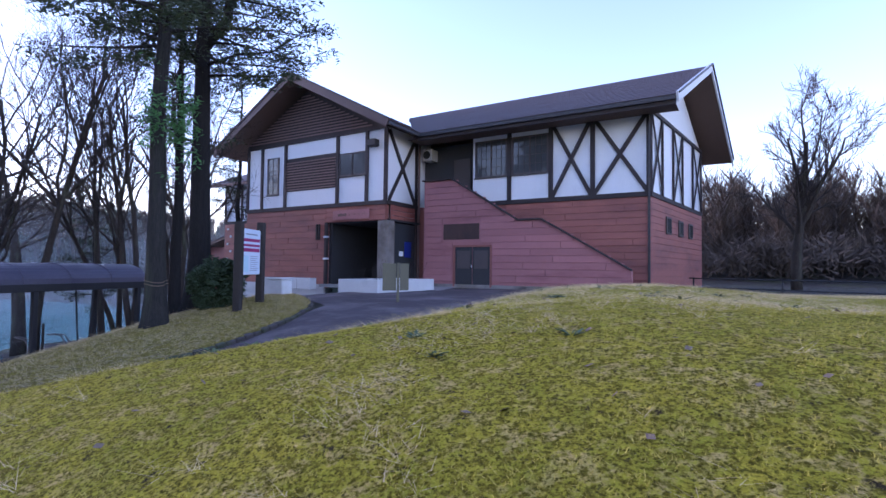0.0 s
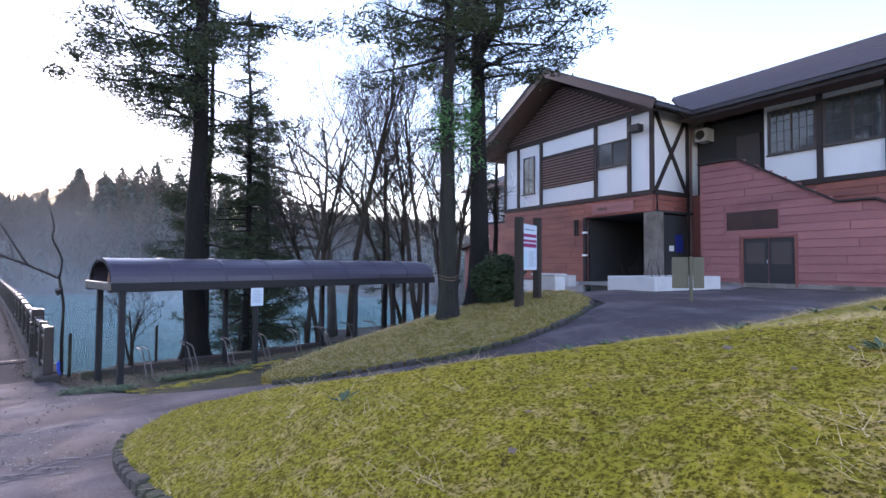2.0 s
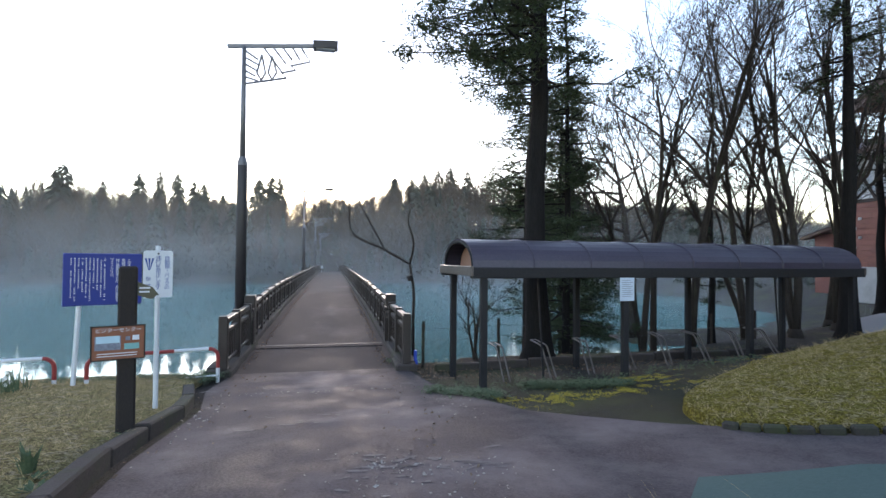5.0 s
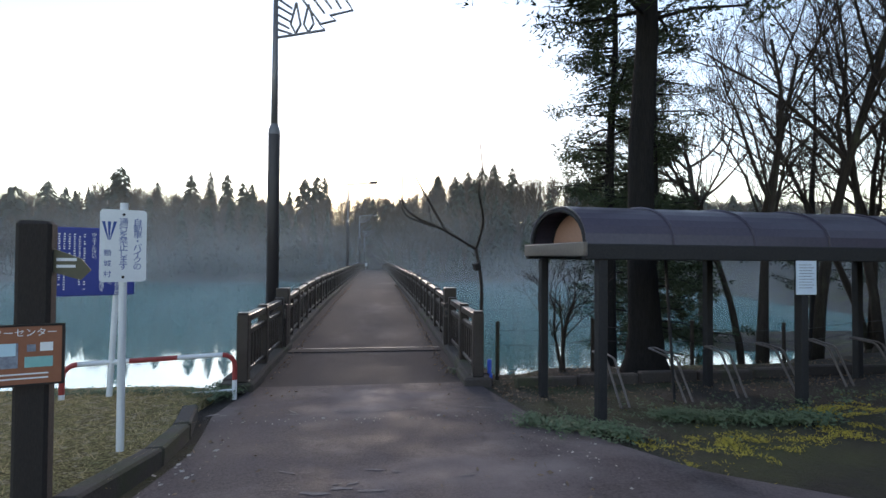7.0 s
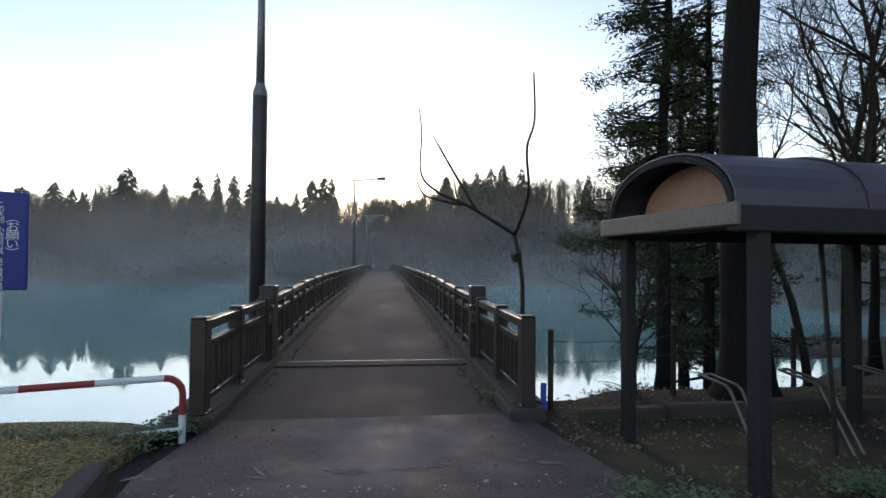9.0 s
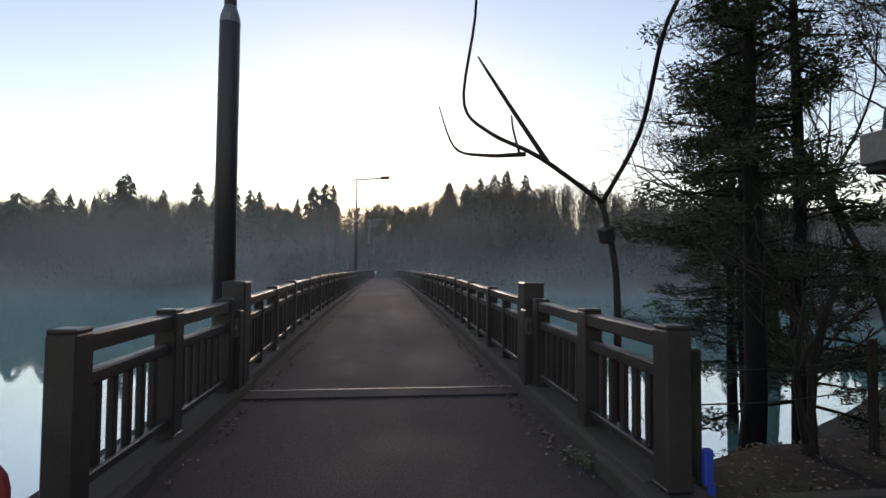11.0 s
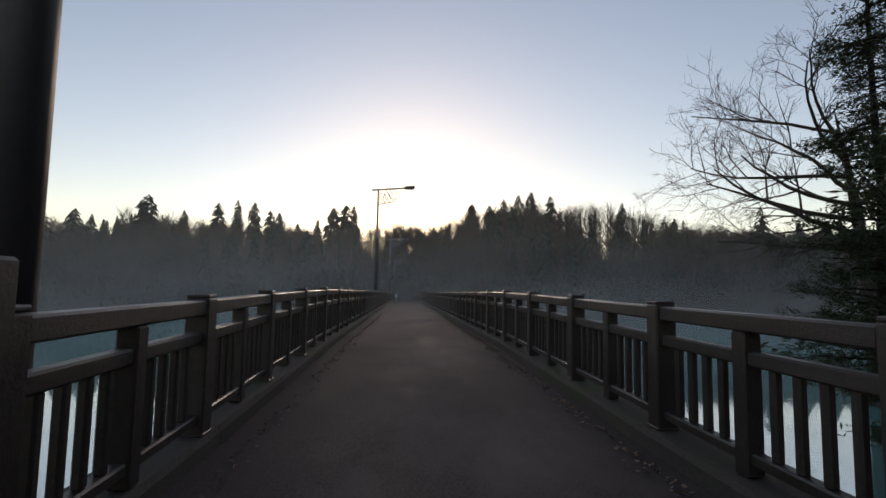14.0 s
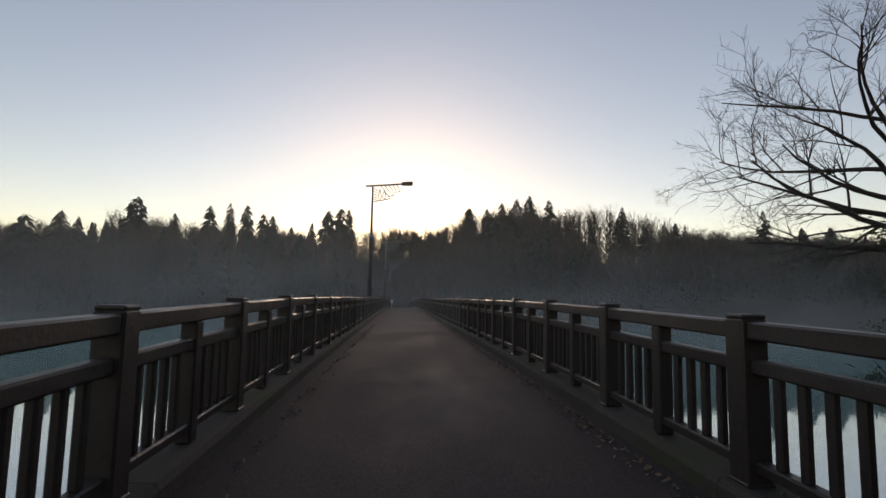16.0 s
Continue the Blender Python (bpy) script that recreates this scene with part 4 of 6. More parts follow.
for k in range(5):
    bx("wall_vent", (-18.0 + 0.35 * (k % 2), 4.12, 1.6 + 0.55 * k), (-17.8 + 0.35 * (k % 2), 4.19, 1.75 + 0.55 * k), AC_WHITE, HB, 0.01)
roof_slope("roof", [(-19.6, 3.0, 7.0), (-10.2, 3.0, 7.0), (-10.2, 8.0, 9.0), (-19.6, 8.0, 9.0)], 0.2, ROOF, 8, "dark tiled annexe roof")
beam((-19.65, 2.97, 6.92), (-10.2, 2.97, 6.92), 0.2, 0.08, "fascia", LOUVRE)
bx("wall", (-18.3, 4.45, -1.0), (-18.05, 10.0, 7.1), PLASTER, HB, 0)
bx("wall", (-22.0, 5.0, -1.2), (-18.35, 5.2, 2.6), RED_TRIM, HB, 0, "low red boarded lean-to")
roof_slope("roof", [(-22.6, 4.4, 2.4), (-18.4, 4.4, 3.4), (-18.4, 8.0, 3.8), (-22.6, 8.0, 2.8)], 0.16, ROOF, 5, "low lean-to roof")

# air-conditioning unit under the eave
ac = base("air_conditioner", *(HB.matrix_world @ Vector((0.55, 3.2, 6.9))), -10.5, "off-white air-conditioning unit bracketed on the wall", "air conditioner")
bx("body", (-0.3, -0.4, 0), (0.3, 0.35, 0.6), AC_WHITE, ac, 0.03)
g = Geo()
g.tube([(-0.02, -0.42, 0.3), (-0.02, -0.4, 0.3)], [0.22, 0.22], 16)
g.obj("fan_grille", DARK_METAL, ac)
for x in (-0.25, 0.25):
    g = Geo()
    g.beam((x, -0.35, -0.03), (x, 0.7, -0.03), 0.04, 0.04)
    g.beam((x, 0.3, -0.35), (x, 0.3, -0.02), 0.04, 0.04)
    g.obj("bracket", DARK_METAL, ac)

# ---- bridge ----
Y_RIGHT, Y_LEFT = 1.03, -2.64


def deck_z(x):
    """Height of the deck: a slight rise at first, then level, then falling to the far shore."""
    return -1.5 + 0.16 * smooth01(-18.0, -30.0, x) - 0.0003 * min(0.0, x + 62.0) ** 2


def drift(x):
    """The bridge runs very slightly askew of the road."""
    return 0.0042 * min(0.0, x + 20.0)


BR = base("bridge", -16.6, -0.79, -1.5, label="long arched footbridge with brown timber-look railings", category="bridge")
INV = Matrix.Translation((16.6, 0.79, 1.5))


def bz(name, lo, hi, material, bevel=0.008, label="", parent=None):
    o = INV.translation + Vector((0, drift((lo[0] + hi[0]) / 2), 0))
    ob = bx(name, [a + b for a, b in zip(lo, o)], [a + b for a, b in zip(hi, o)], material, parent or BR, bevel, label)
    return ob


stations = [-16.6, -19.4, -20.0] + [-20.0 - k * 2.05 for k in range(1, 60)]
g = Geo()
g.loft([[(a + 16.6, y + drift(a), deck_z(a) + h) for y, h in ((-1.72, 1.5), (1.68, 1.5), (1.68, 1.0), (-1.72, 1.0))] for a in stations])
g.obj("deck", DECK, BR, "dark worn asphalt deck with damp patches")
for side, yk in (("right", 0.87), ("left", -2.47)):
    y0, y1 = (yk, yk + 0.38) if side == "right" else (yk - 0.38, yk)
    for a, b in zip(stations, stations[1:]):
        g = Geo()
        inset = 0.08 if side == "left" and a > -19.9 else 0.0
        za, zb = deck_z(a), deck_z(b)
        da, db = drift(a), drift(b)
        out, inn = (y1, y0) if side == "right" else (y0, y1)
        c = 0.03 if side == "right" else -0.03
        poly = [(a + 16.6 - 0.003, y + 0.79 + da, za + 1.5 + h) for y, h in ((inn, -0.6), (inn, 0.11), (inn + c, 0.15), (out, 0.16), (out, -0.8))]
        poly = [(px, py + (inset if k < 3 else 0.0), pz) for k, (px, py, pz) in enumerate(poly)]
        g.prism(poly, (b - a + 0.006, db - da, zb - za))
        g.obj("kerb_block", KERB, BR)
# piers under the span
for k in range(1, 6):
    x = -20.0 - k * 19.5
    z = deck_z(x)
    bz("pier", (x - 0.6, -2.2, -7.4), (x + 0.6, 0.6, z - 0.5), CONCRETE, 0.05)


def rail_bay(x0, x1, ya, yb, fine, mid=True):
    """Main post at x0, then rails and balusters as far as the post at x1."""
    z0, z1 = deck_z(x0) + 0.16, deck_z(x1) + 0.16
    tilt, yaw = math.atan2(z1 - z0, x1 - x0), math.atan((yb - ya) / (x1 - x0))
    o = INV.translation + Vector((0, drift((x0 + x1) / 2), 0))
    xm, zm = (x0 + x1) / 2, (z0 + z1) / 2
    w, jobs = 0.085, []

    def at(x):
        return ya + (yb - ya) * (x - x0) / (x1 - x0), z0 + (z1 - z0) * (x - x0) / (x1 - x0)

    def upright(name, x, half, deep, low, high):
        y, z = at(x)
        jobs.append((name, (x - half, y - deep, z + low), (x + half, y + deep, z + high), 0))

    def rail(name, a, b, deep, low, high):
        y, z = at((a + b) / 2)
        jobs.append((name, (min(a, b), y - deep, z + low), (max(a, b), y + deep, z + high), 1))

    upright("post", x0, w, w, 0.0, 0.985)
    upright("post_cap", x0, w - 0.004, w - 0.004, 0.985, 1.012)
    upright("post_foot", x0, w + 0.006, w + 0.006, -0.01, 0.014)
    rail("top_rail", x0 - w, x1 + w, 0.065, 0.86, 0.97)
    spans = [(x0 - w, x1 + w)]
    if mid:
        upright("mid_post", xm, 0.06, 0.06, 0.0, 0.86)
        spans = [(x0 - w, xm + 0.06), (xm - 0.06, x1 + w)]
    for a, b in spans:
        rail("mid_rail", a, b, 0.045, 0.655, 0.745)
        rail("bottom_rail", a, b, 0.045, 0.08, 0.15)
        n = max(3, round(abs(b - a) / 0.19))
        for k in range(1, n):
            upright("baluster", a + (b - a) * k / n, 0.028, 0.028, 0.145, 0.66)
    for name, lo, hi, turn in jobs:
        if fine:
            ob = bz(name, lo, hi, RAIL_WOOD, 0.012)
            if turn:
                ob.rotation_euler = (0, -tilt, yaw)
        else:
            far_rail.box([p + q for p, q in zip(lo, o)], [p + q for p, q in zip(hi, o)])


for y in (Y_RIGHT, Y_LEFT):
    far_rail = Geo()
    # the left railing stands a little further in at the bridge head
    near_y, pitch, start = (y, 2.05, -19.9) if y == Y_RIGHT else (-2.53, 2.0, -19.84)
    rail_bay(-16.5, -17.8, near_y, near_y, True, False)
    rail_bay(-17.8, -19.22, near_y, near_y, True, False)
    for k in range(58):
        rail_bay(start - pitch * k, start - pitch * (k + 1), *(y + (near_y - y) * max(0.0, 1 - n / 2.0) for n in (k, k + 1)), k < 16)
    far = far_rail.obj("far_railing", RAIL_WOOD, BR, "brown railing running out over the lake")
    tagged(far, kind="stuff")
    bz("post", (-19.3, near_y - 0.085, -1.36), (-19.14, near_y + 0.085, -0.33), RAIL_WOOD, 0.012)
    # gate pillar with its lower block and name plate; the letters of the right one cannot be read
    s = 1 if y == Y_RIGHT else -1
    pil = bz("pillar", (-19.78, near_y - 0.13, -1.36), (-19.5, near_y + 0.13, -0.15), RAIL_WOOD, 0.015, "brown timber-look gate pillar")
    bz("pillar_block", (-19.498, near_y - 0.15 - 0.02 * s, -1.36), (-19.32, near_y + 0.11 - 0.02 * s, -0.47), RAIL_WOOD, 0.015)
    plate = bz("name_plate", (-19.318, near_y - 0.14 - 0.02 * s, -0.76), (-19.3, near_y + 0.1 - 0.02 * s, -0.56), EAVE_STRIP, 0.006, "dull bronze name plate")
    if s < 0:
        lettering("lettering", "出あい大橋", 0.044, PALE_FLECK, plate, (0.0105, 0, 0), (90, 0, 90))
    for k in range(5 if s > 0 else 0):
        bx("raised_letter", (0.008, -0.1 + k * 0.042, -0.05 + 0.01 * (k % 2)), (0.014, -0.075 + k * 0.042, 0.045), DARK_METAL, plate, 0)
for lo, hi, m in (((-19.46, -2.42, -1.502), (-19.42, 0.82, -1.492), DARK_METAL), ((-19.42, -2.42, -1.502), (-19.74, 0.82, -1.476), DECK), ((-19.8, -2.42, -1.502), (-19.745, 0.82, -1.47), JOINT), ((-20.0, -2.42, -1.502), (-19.81, 0.82, -1.485), DECK), ((-20.05, -2.42, -1.5), (-20.01, 0.82, -1.49), DARK_METAL), ((-18.78, -2.42, -1.502), (-18.76, 0.82, -1.497), KERB)):
    bz("expansion_joint", lo, hi, m, 0.003)
bz("abutment", (-17.2, -2.85, -3.0), (-16.35, -2.36, -1.36), KERB, 0.03, "mossy concrete end block")
bz("abutment", (-17.2, 0.8, -3.0), (-16.35, 1.25, -1.36), KERB, 0.03, "mossy concrete end block")
tape = base("marker_tape", -16.4, 1.2, -1.2, label="strip of blue tape tied to the bridge end", category="tape")
bx("knot", (-0.03, -0.03, -0.1), (0.02, 0.03, 0.12), BLUE_TAPE, tape, 0.01)
bx("tail", (-0.01, 0.0, -0.28), (0.0, 0.05, -0.1), BLUE_TAPE, tape, 0.003)


# ---- street lamps along the left side of the bridge ----
def street_lamp():
    e = base("street_lamp", -20.35, -2.9, -1.5, label="tall street lamp, dark base and grey bracket arm", category="street lamp", group="bridge street lamps")
    g = Geo()
    g.tube([(0, 0, -0.5), (0, 0, 4.76), (0, 0, 4.78)], [0.148, 0.13, 0.12], 16)
    g.obj("lower_pole", POLE_DARK, e, "dark brown lower pole", smooth=True)
    g = Geo()
    g.tube([(0, 0, 4.76), (0, 0, 4.86), (0, 0, 4.95), (0, 0, 5.0)], [0.135, 0.125, 0.095, 0.08], 14)
    g.obj("collar", POLE_GREY, e)
    g = Geo()
    g.tube([(0, 0, 4.95), (0, 0, 6.3), (0, 0, 7.98)], [0.08, 0.066, 0.052], 12)
    g.obj("upper_pole", POLE_GREY, e, "slim grey upper pole", smooth=True)
    g = Geo()
    g.beam((0, -0.42, 7.95), (0, 1.85, 8.17), 0.07, 0.1)
    g.obj("arm", POLE_GREY, e)
    head = Geo()
    head.prism([(-0.14, 1.8, 8.08), (0.14, 1.8, 8.08), (0.14, 1.8, 8.28), (-0.14, 1.8, 8.28)], (0, 0.66, 0.05))
    lamp = head.obj("lamp_head", POLE_DARK, e, "dark flat lamp head")
    bx("lens", (-0.11, 1.88, 8.075), (0.11, 2.38, 8.1), AC_WHITE, lamp, 0.004)
    # openwork bracket: a stepped fan of slanting bars with two slim diamonds in it
    step = [(0.05, 6.98), (1.1, 7.22), (0.96, 7.34), (1.34, 7.46), (1.2, 7.56), (1.72, 7.72), (1.5, 8.06)]
    g = Geo()
    g.tube([(0, u, v) for u, v in step], [0.03] * 7, 5)
    bracket = g.obj("bracket", POLE_GREY, e, "openwork leaf-pattern bracket")
    for p, q in (((0.05, 7.16), (0.36, 7.08)), ((0.05, 7.32), (0.3, 7.2)), ((0.05, 7.5), (0.36, 7.34)), ((0.05, 7.68), (0.4, 7.5)), ((0.05, 7.86), (0.36, 7.66)),
                 ((0.5, 8.0), (0.98, 7.36)), ((0.75, 8.02), (1.08, 7.6)), ((1.0, 8.04), (1.24, 7.72)), ((1.25, 8.06), (1.45, 7.74)),
                 ((0.45, 7.8), (0.33, 7.3)), ((0.45, 7.8), (0.55, 7.3)), ((0.33, 7.3), (0.44, 7.1)), ((0.55, 7.3), (0.44, 7.1)), ((0.72, 7.78), (0.62, 7.32)), ((0.72, 7.78), (0.84, 7.34)), ((0.62, 7.32), (0.72, 7.14)), ((0.84, 7.34), (0.72, 7.14))):
        g = Geo()
        g.tube([(0, p[0], p[1]), (0, q[0], q[1])], [0.026, 0.026], 5)
        g.obj("bar", POLE_GREY, bracket)
    return e


lamp = street_lamp()
for x in (-20.35, -51.8, -83.0, -114.5):
    z = deck_z(x)
    bz("lamp_plinth", (x - 0.28, -3.22, z - 0.5), (x + 0.28, -2.852, z + 0.14), CONCRETE, 0.03)
    if x < -21:
        copy_thing(lamp, pose(x, -2.96 + drift(x), z))
marker = base("marker_post", -97.0, -2.25 + drift(-97.0), deck_z(-97.0), label="small white marker post at the far bridge end", category="post")
bx("panel", (-0.02, -0.17, 0.62), (0.02, 0.17, 1.1), WHITE_PAINT, marker, 0.006)
bx("stem", (-0.03, -0.03, 0.0), (0.0, 0.03, 0.62), WHITE_PAINT, marker, 0.006)


# ---- bicycle shelter ----
def shelter():
    e = base("bicycle_shelter", -14.82, 1.68, -1.3, 4.6, "open bicycle shelter with curved purple-brown sheet roof", "shelter")
    length, half, z0, rise = 8.85, 0.83, 1.96, 0.51
    arc = [(half * math.cos(math.pi * k / 16), z0 + rise * math.sin(math.pi * k / 16) ** 0.8) for k in range(17)]
    bays = 8
    for k in range(bays):
        ya, yb = length * k / bays + 0.004, length * (k + 1) / bays - 0.004
        g = Geo()
        g.loft([[(p[0], ya, p[1]), (p[0], yb, p[1]), (p[0] * 0.985, yb, p[1] - 0.015), (p[0] * 0.985, ya, p[1] - 0.015)] for p in arc])
        g.obj("roof_sheet", SHED_ROOF, e)
        if k:
            g = Geo()
            g.tube([(p[0] * 1.008, ya, p[1] + 0.008) for p in arc], [0.016] * 17, 5)
            g.obj("seam", SHED_ROOF, e)
    for y in (0.02, 0.35, 3.0, 6.0, length - 0.35, length - 0.02):
        g = Geo()
        g.tube([(p[0] * 0.94, y, p[1] - 0.05) for p in arc], [0.03] * 17, 6)
        g.obj("arch_rib", SHED_STEEL, e)
    for y0 in (0.3, length - 0.32):
        g = Geo()
        inner = [(p[0] * 0.84, p[1] - 0.07) for p in arc]
        g.prism([(p[0], y0, max(p[1], z0 + 0.01)) for p in inner], (0, 0.015, 0))
        g.obj("end_panel", SHED_INSIDE, e, "orange-brown half-moon end panel")
    for x in (half, -half):
        bx("eave_beam", (x - 0.05, -0.04, z0 - 0.16), (x + 0.05, length + 0.04, z0 + 0.02), SHED_STEEL, e, 0.012)
    for y in (-0.06, length + 0.0):
        bx("end_strip", (-half - 0.06, y, z0 - 0.12), (half + 0.06, y + 0.05, z0 + 0.04), EAVE_STRIP, e, 0.01, "bent dull metal end strip")
    for x in (0.8, -0.8):
        for k, y in enumerate((0.2, 2.92, 5.8, 8.6)):
            wx, wy, _ = e.matrix_world @ Vector((x, y, 0))
            down = min(land(wx, wy), -0.75) + 1.3 - 0.1
            p = bx("post", (x - 0.055, y - 0.055, round(down, 2)), (x + 0.055, y + 0.055, z0 - 0.14), SHED_STEEL, e, 0.01)
    for y in (0.2, 2.92, 5.8, 8.6):
        bx("cross_beam", (-0.78, y - 0.03, z0 - 0.13), (0.78, y + 0.03, z0 - 0.05), SHED_STEEL, e, 0.008)
    for y in (1.6, 7.4):
        g = Geo()
        g.tube([(0.0, y, z0 - 0.12), (0.05, y + 0.1, -0.1)], [0.02, 0.02], 6)
        g.obj("stay", SHED_STEEL, e)
    return e


SH = shelter()
rack = base("bicycle_rack", -15.2, 2.6, -1.42, 4, "leaning bent-pipe bicycle rack", "bicycle rack", "bicycle racks under the shelter")
for s in (-0.06, 0.06):
    g = Geo()
    g.tube([(0.45, s, -0.05), (0.05, s, 0.55), (-0.02, s, 0.58), (-0.35, s, 0.6)], [0.016] * 4, 6)
    g.obj("pipe", EAVE_STRIP, rack)
g = Geo()
g.tube([(-0.35, -0.06, 0.6), (-0.36, 0.06, 0.6)], [0.016] * 2, 6)
g.obj("cross_pipe", EAVE_STRIP, rack)
for k in range(1, 8):
    y = 2.6 + k * 0.9
    x = -15.2 - k * 0.06
    copy_thing(rack, pose(x, y, land(x, y), 0, random.uniform(-6, 6), 4 + random.uniform(-14, 14)))
kerb = base("timber_kerb", -16.2, 1.4, 0, label="low dark earth kerb behind the shelter", category="kerb")
for k in range(9):
    y = k * 1.05 + 0.2
    z = land(-16.3 - 0.04 * y, 1.4 + y)
    bx("sleeper", (-0.2 - 0.04 * y, y, z - 0.05), (-0.06 - 0.04 * y, y + 1.0, z + 0.14 + 0.015 * (k % 3)), KERB, kerb, 0.025)
paper = base("paper_notice", *(SH.matrix_world @ Vector((0.862, 2.92, 1.42))), 4.6, "white paper notice in a clear sleeve", "notice")
bx("sheet", (0, -0.15, -0.03), (0.012, 0.15, 0.42), BOARD_FACE, paper, 0.003)
for k in range(9):
    bx("print_line", (0.0125, -0.11, 0.05 + k * 0.035), (0.0135, 0.08 + 0.03 * (k % 2), 0.058 + k * 0.035), GREY_PRINT, paper, 0)
# wire fence on the bank
wf = base("wire_fence", -17.0, 1.4, -1.5, label="slack wire fence on thin posts along the bank", category="fence")
posts = [(-16.9, 1.45), (-17.3, 3.3), (-18.0, 5.7), (-18.3, 8.0), (-18.9, 10.4), (-19.8, 12.8)]
for x, y in posts:
    z = land(x, y)
    bx("post", (x + 17 - 0.03, y - 1.4 - 0.03, z + 1.5 - 0.2), (x + 17 + 0.03, y - 1.4 + 0.03, z + 1.5 + 0.95), BARK, wf, 0.01)
for h in (0.55, 0.8):
    g = Geo()
    pts = []
    for (a, b), (c, d) in zip(posts, posts[1:]):
        for t in (0, 0.25, 0.5, 0.75):
            x, y = a + (c - a) * t, b + (d - b) * t
            z = land(a, b) * (1 - t) + land(c, d) * t
            pts.append((x + 17, y - 1.4, z + 1.5 + h - 0.16 * t * (1 - t)))
    g.tube(pts, [0.006] * len(pts), 4)
    g.obj("wire", DARK_METAL, wf)

# ---- signs on the left bank ----
bs = base("blue_notice_board", -15.43, -4.19, -1.48, 26, "blue notice board with white writing on two white legs", "sign board")
bs.scale = (1.0, 1.09, 1.09)
bx("panel", (-0.02, -0.5, 1.36), (0.015, 0.5, 2.14), BLUE_SIGN, bs, 0.01)
for y in (-0.3, 0.32):
    g = Geo()
    g.tube([(-0.03, y - 0.07, -0.3), (-0.04, y, 1.4), (-0.04, y + 0.02, 2.1)], [0.032] * 3, 8)
    g.obj("leg", WHITE_PAINT, bs)
for k, (txt, size) in enumerate((("︵お願い︶", 0.088), ("この大池、小池周辺は、県立自然公園", 0.052), ("鳥獣保護区に指定されています。", 0.052), ("特に静穏保護のため、左記の事項を", 0.052), ("守ってください。", 0.052))):
    n = len(txt)
    lettering("lettering", txt.replace("、", "︑").replace("。", "︒"), size, WHITE_INK, bs, (0.0165, 0.4 - k * 0.075, 2.1 - n * size * 0.43 - (0.12 if k == 0 else 0.01)), (90, 0, 90), True)
for k in range(10):
    g = Geo()
    z, y = 2.07, 0.01 - k * 0.046
    while z > 1.44 + 0.06 * (k % 4):
        if random.random() < 0.86:
            g.box((0.0155, y - random.uniform(0.006, 0.011), z - 0.016), (0.017, y + random.uniform(0.006, 0.011), z - random.uniform(0, 0.006)))
        z -= 0.027
    g.obj("text_column", WHITE_INK, bs)
ws = base("vehicle_ban_sign", -13.15, -2.66, -1.05, 24, "white metal sign with blue writing on a white pole", "sign")
g = Geo()
g.tube([(-0.03, 0, -0.3), (-0.03, 0, 2.0)], [0.03, 0.03], 10)
g.obj("pole", WHITE_PAINT, ws)
bm = bmesh.new()
bmesh.ops.create_cube(bm, size=1, matrix=Matrix.Translation((0.008, 0, 1.64)) @ Matrix.Diagonal((0.012, 0.33, 0.6, 1)))
bmesh.ops.bevel(bm, geom=[e for e in bm.edges if abs(e.verts[0].co.x - e.verts[1].co.x) > 0.005], offset=0.03, segments=3, profile=0.5, affect="EDGES")
part("panel", bm, WHITE_PAINT, ws, "white enamel panel, rust at the bolts")
for z in (1.38, 1.9):
    g = Geo()
    g.tube([(0.012, 0, z), (0.024, 0, z)], [0.012, 0.01], 8)
    g.obj("bolt", POST_WOOD, ws)
lettering("lettering", "自動車・バイクの", 0.068, NAVY, ws, (0.0155, 0.1, 1.65), (90, 0, 90), True)
lettering("lettering", "通行を禁止します", 0.068, NAVY, ws, (0.0155, 0.0, 1.65), (90, 0, 90), True)
lettering("lettering", "頸　城　村", 0.056, NAVY, ws, (0.0155, -0.11, 1.49), (90, 0, 90), True)
g = Geo()
for a in (-0.35, 0.0, 0.35):
    tip, root = Vector((0.0158, -0.1 + math.sin(a) * 0.02, 1.69)), Vector((0.0158, -0.1 + math.sin(a) * 0.12, 1.84))
    s = Vector((0, 0.009, 0.0))
    g.prism([tip - s * 0.3, tip + s * 0.3, root + s * 1.3, root - s * 1.3], (0.001, 0, 0))
g.obj("emblem", NAVY, ws, "blue leaf-shaped emblem")
mp = base("signpost", -11.9, -2.55, -0.95, 18, "blackened timber signpost with a brown map panel", "signpost")
bx("post", (-0.08, -0.085, -0.3), (0.08, 0.085, 1.66), POST_WOOD, mp, 0.02)
panel = bx("map_panel", (0.082, -0.3, 0.72), (0.105, 0.16, 1.06), MAP_BROWN, mp, 0.006, "brown map panel with pale lettering")
for lo, hi, m in (((0.0125, -0.2, -0.07), (0.0145, 0.02, 0.07), GREY_PRINT), ((0.0125, -0.19, 0.0), (0.0155, 0.01, 0.07), PALE_BLUE), ((0.0125, 0.05, -0.07), (0.0145, 0.18, -0.01), TEAL_PRINT), ((0.0125, 0.12, 0.02), (0.0145, 0.18, 0.07), WHITE_INK), ((0.0125, 0.06, 0.02), (0.0145, 0.1, 0.06), GREY_PRINT)):
    bx("print", lo, hi, m, panel, 0)
lettering("lettering", "ビジターセンター", 0.05, WHITE_INK, panel, (0.0135, -0.0, 0.125), (90, 0, 90))
for z in (-0.11, -0.135):
    bx("print_line", (0.0125, -0.18, z), (0.0135, 0.16, z + 0.008), WHITE_INK, panel, 0)
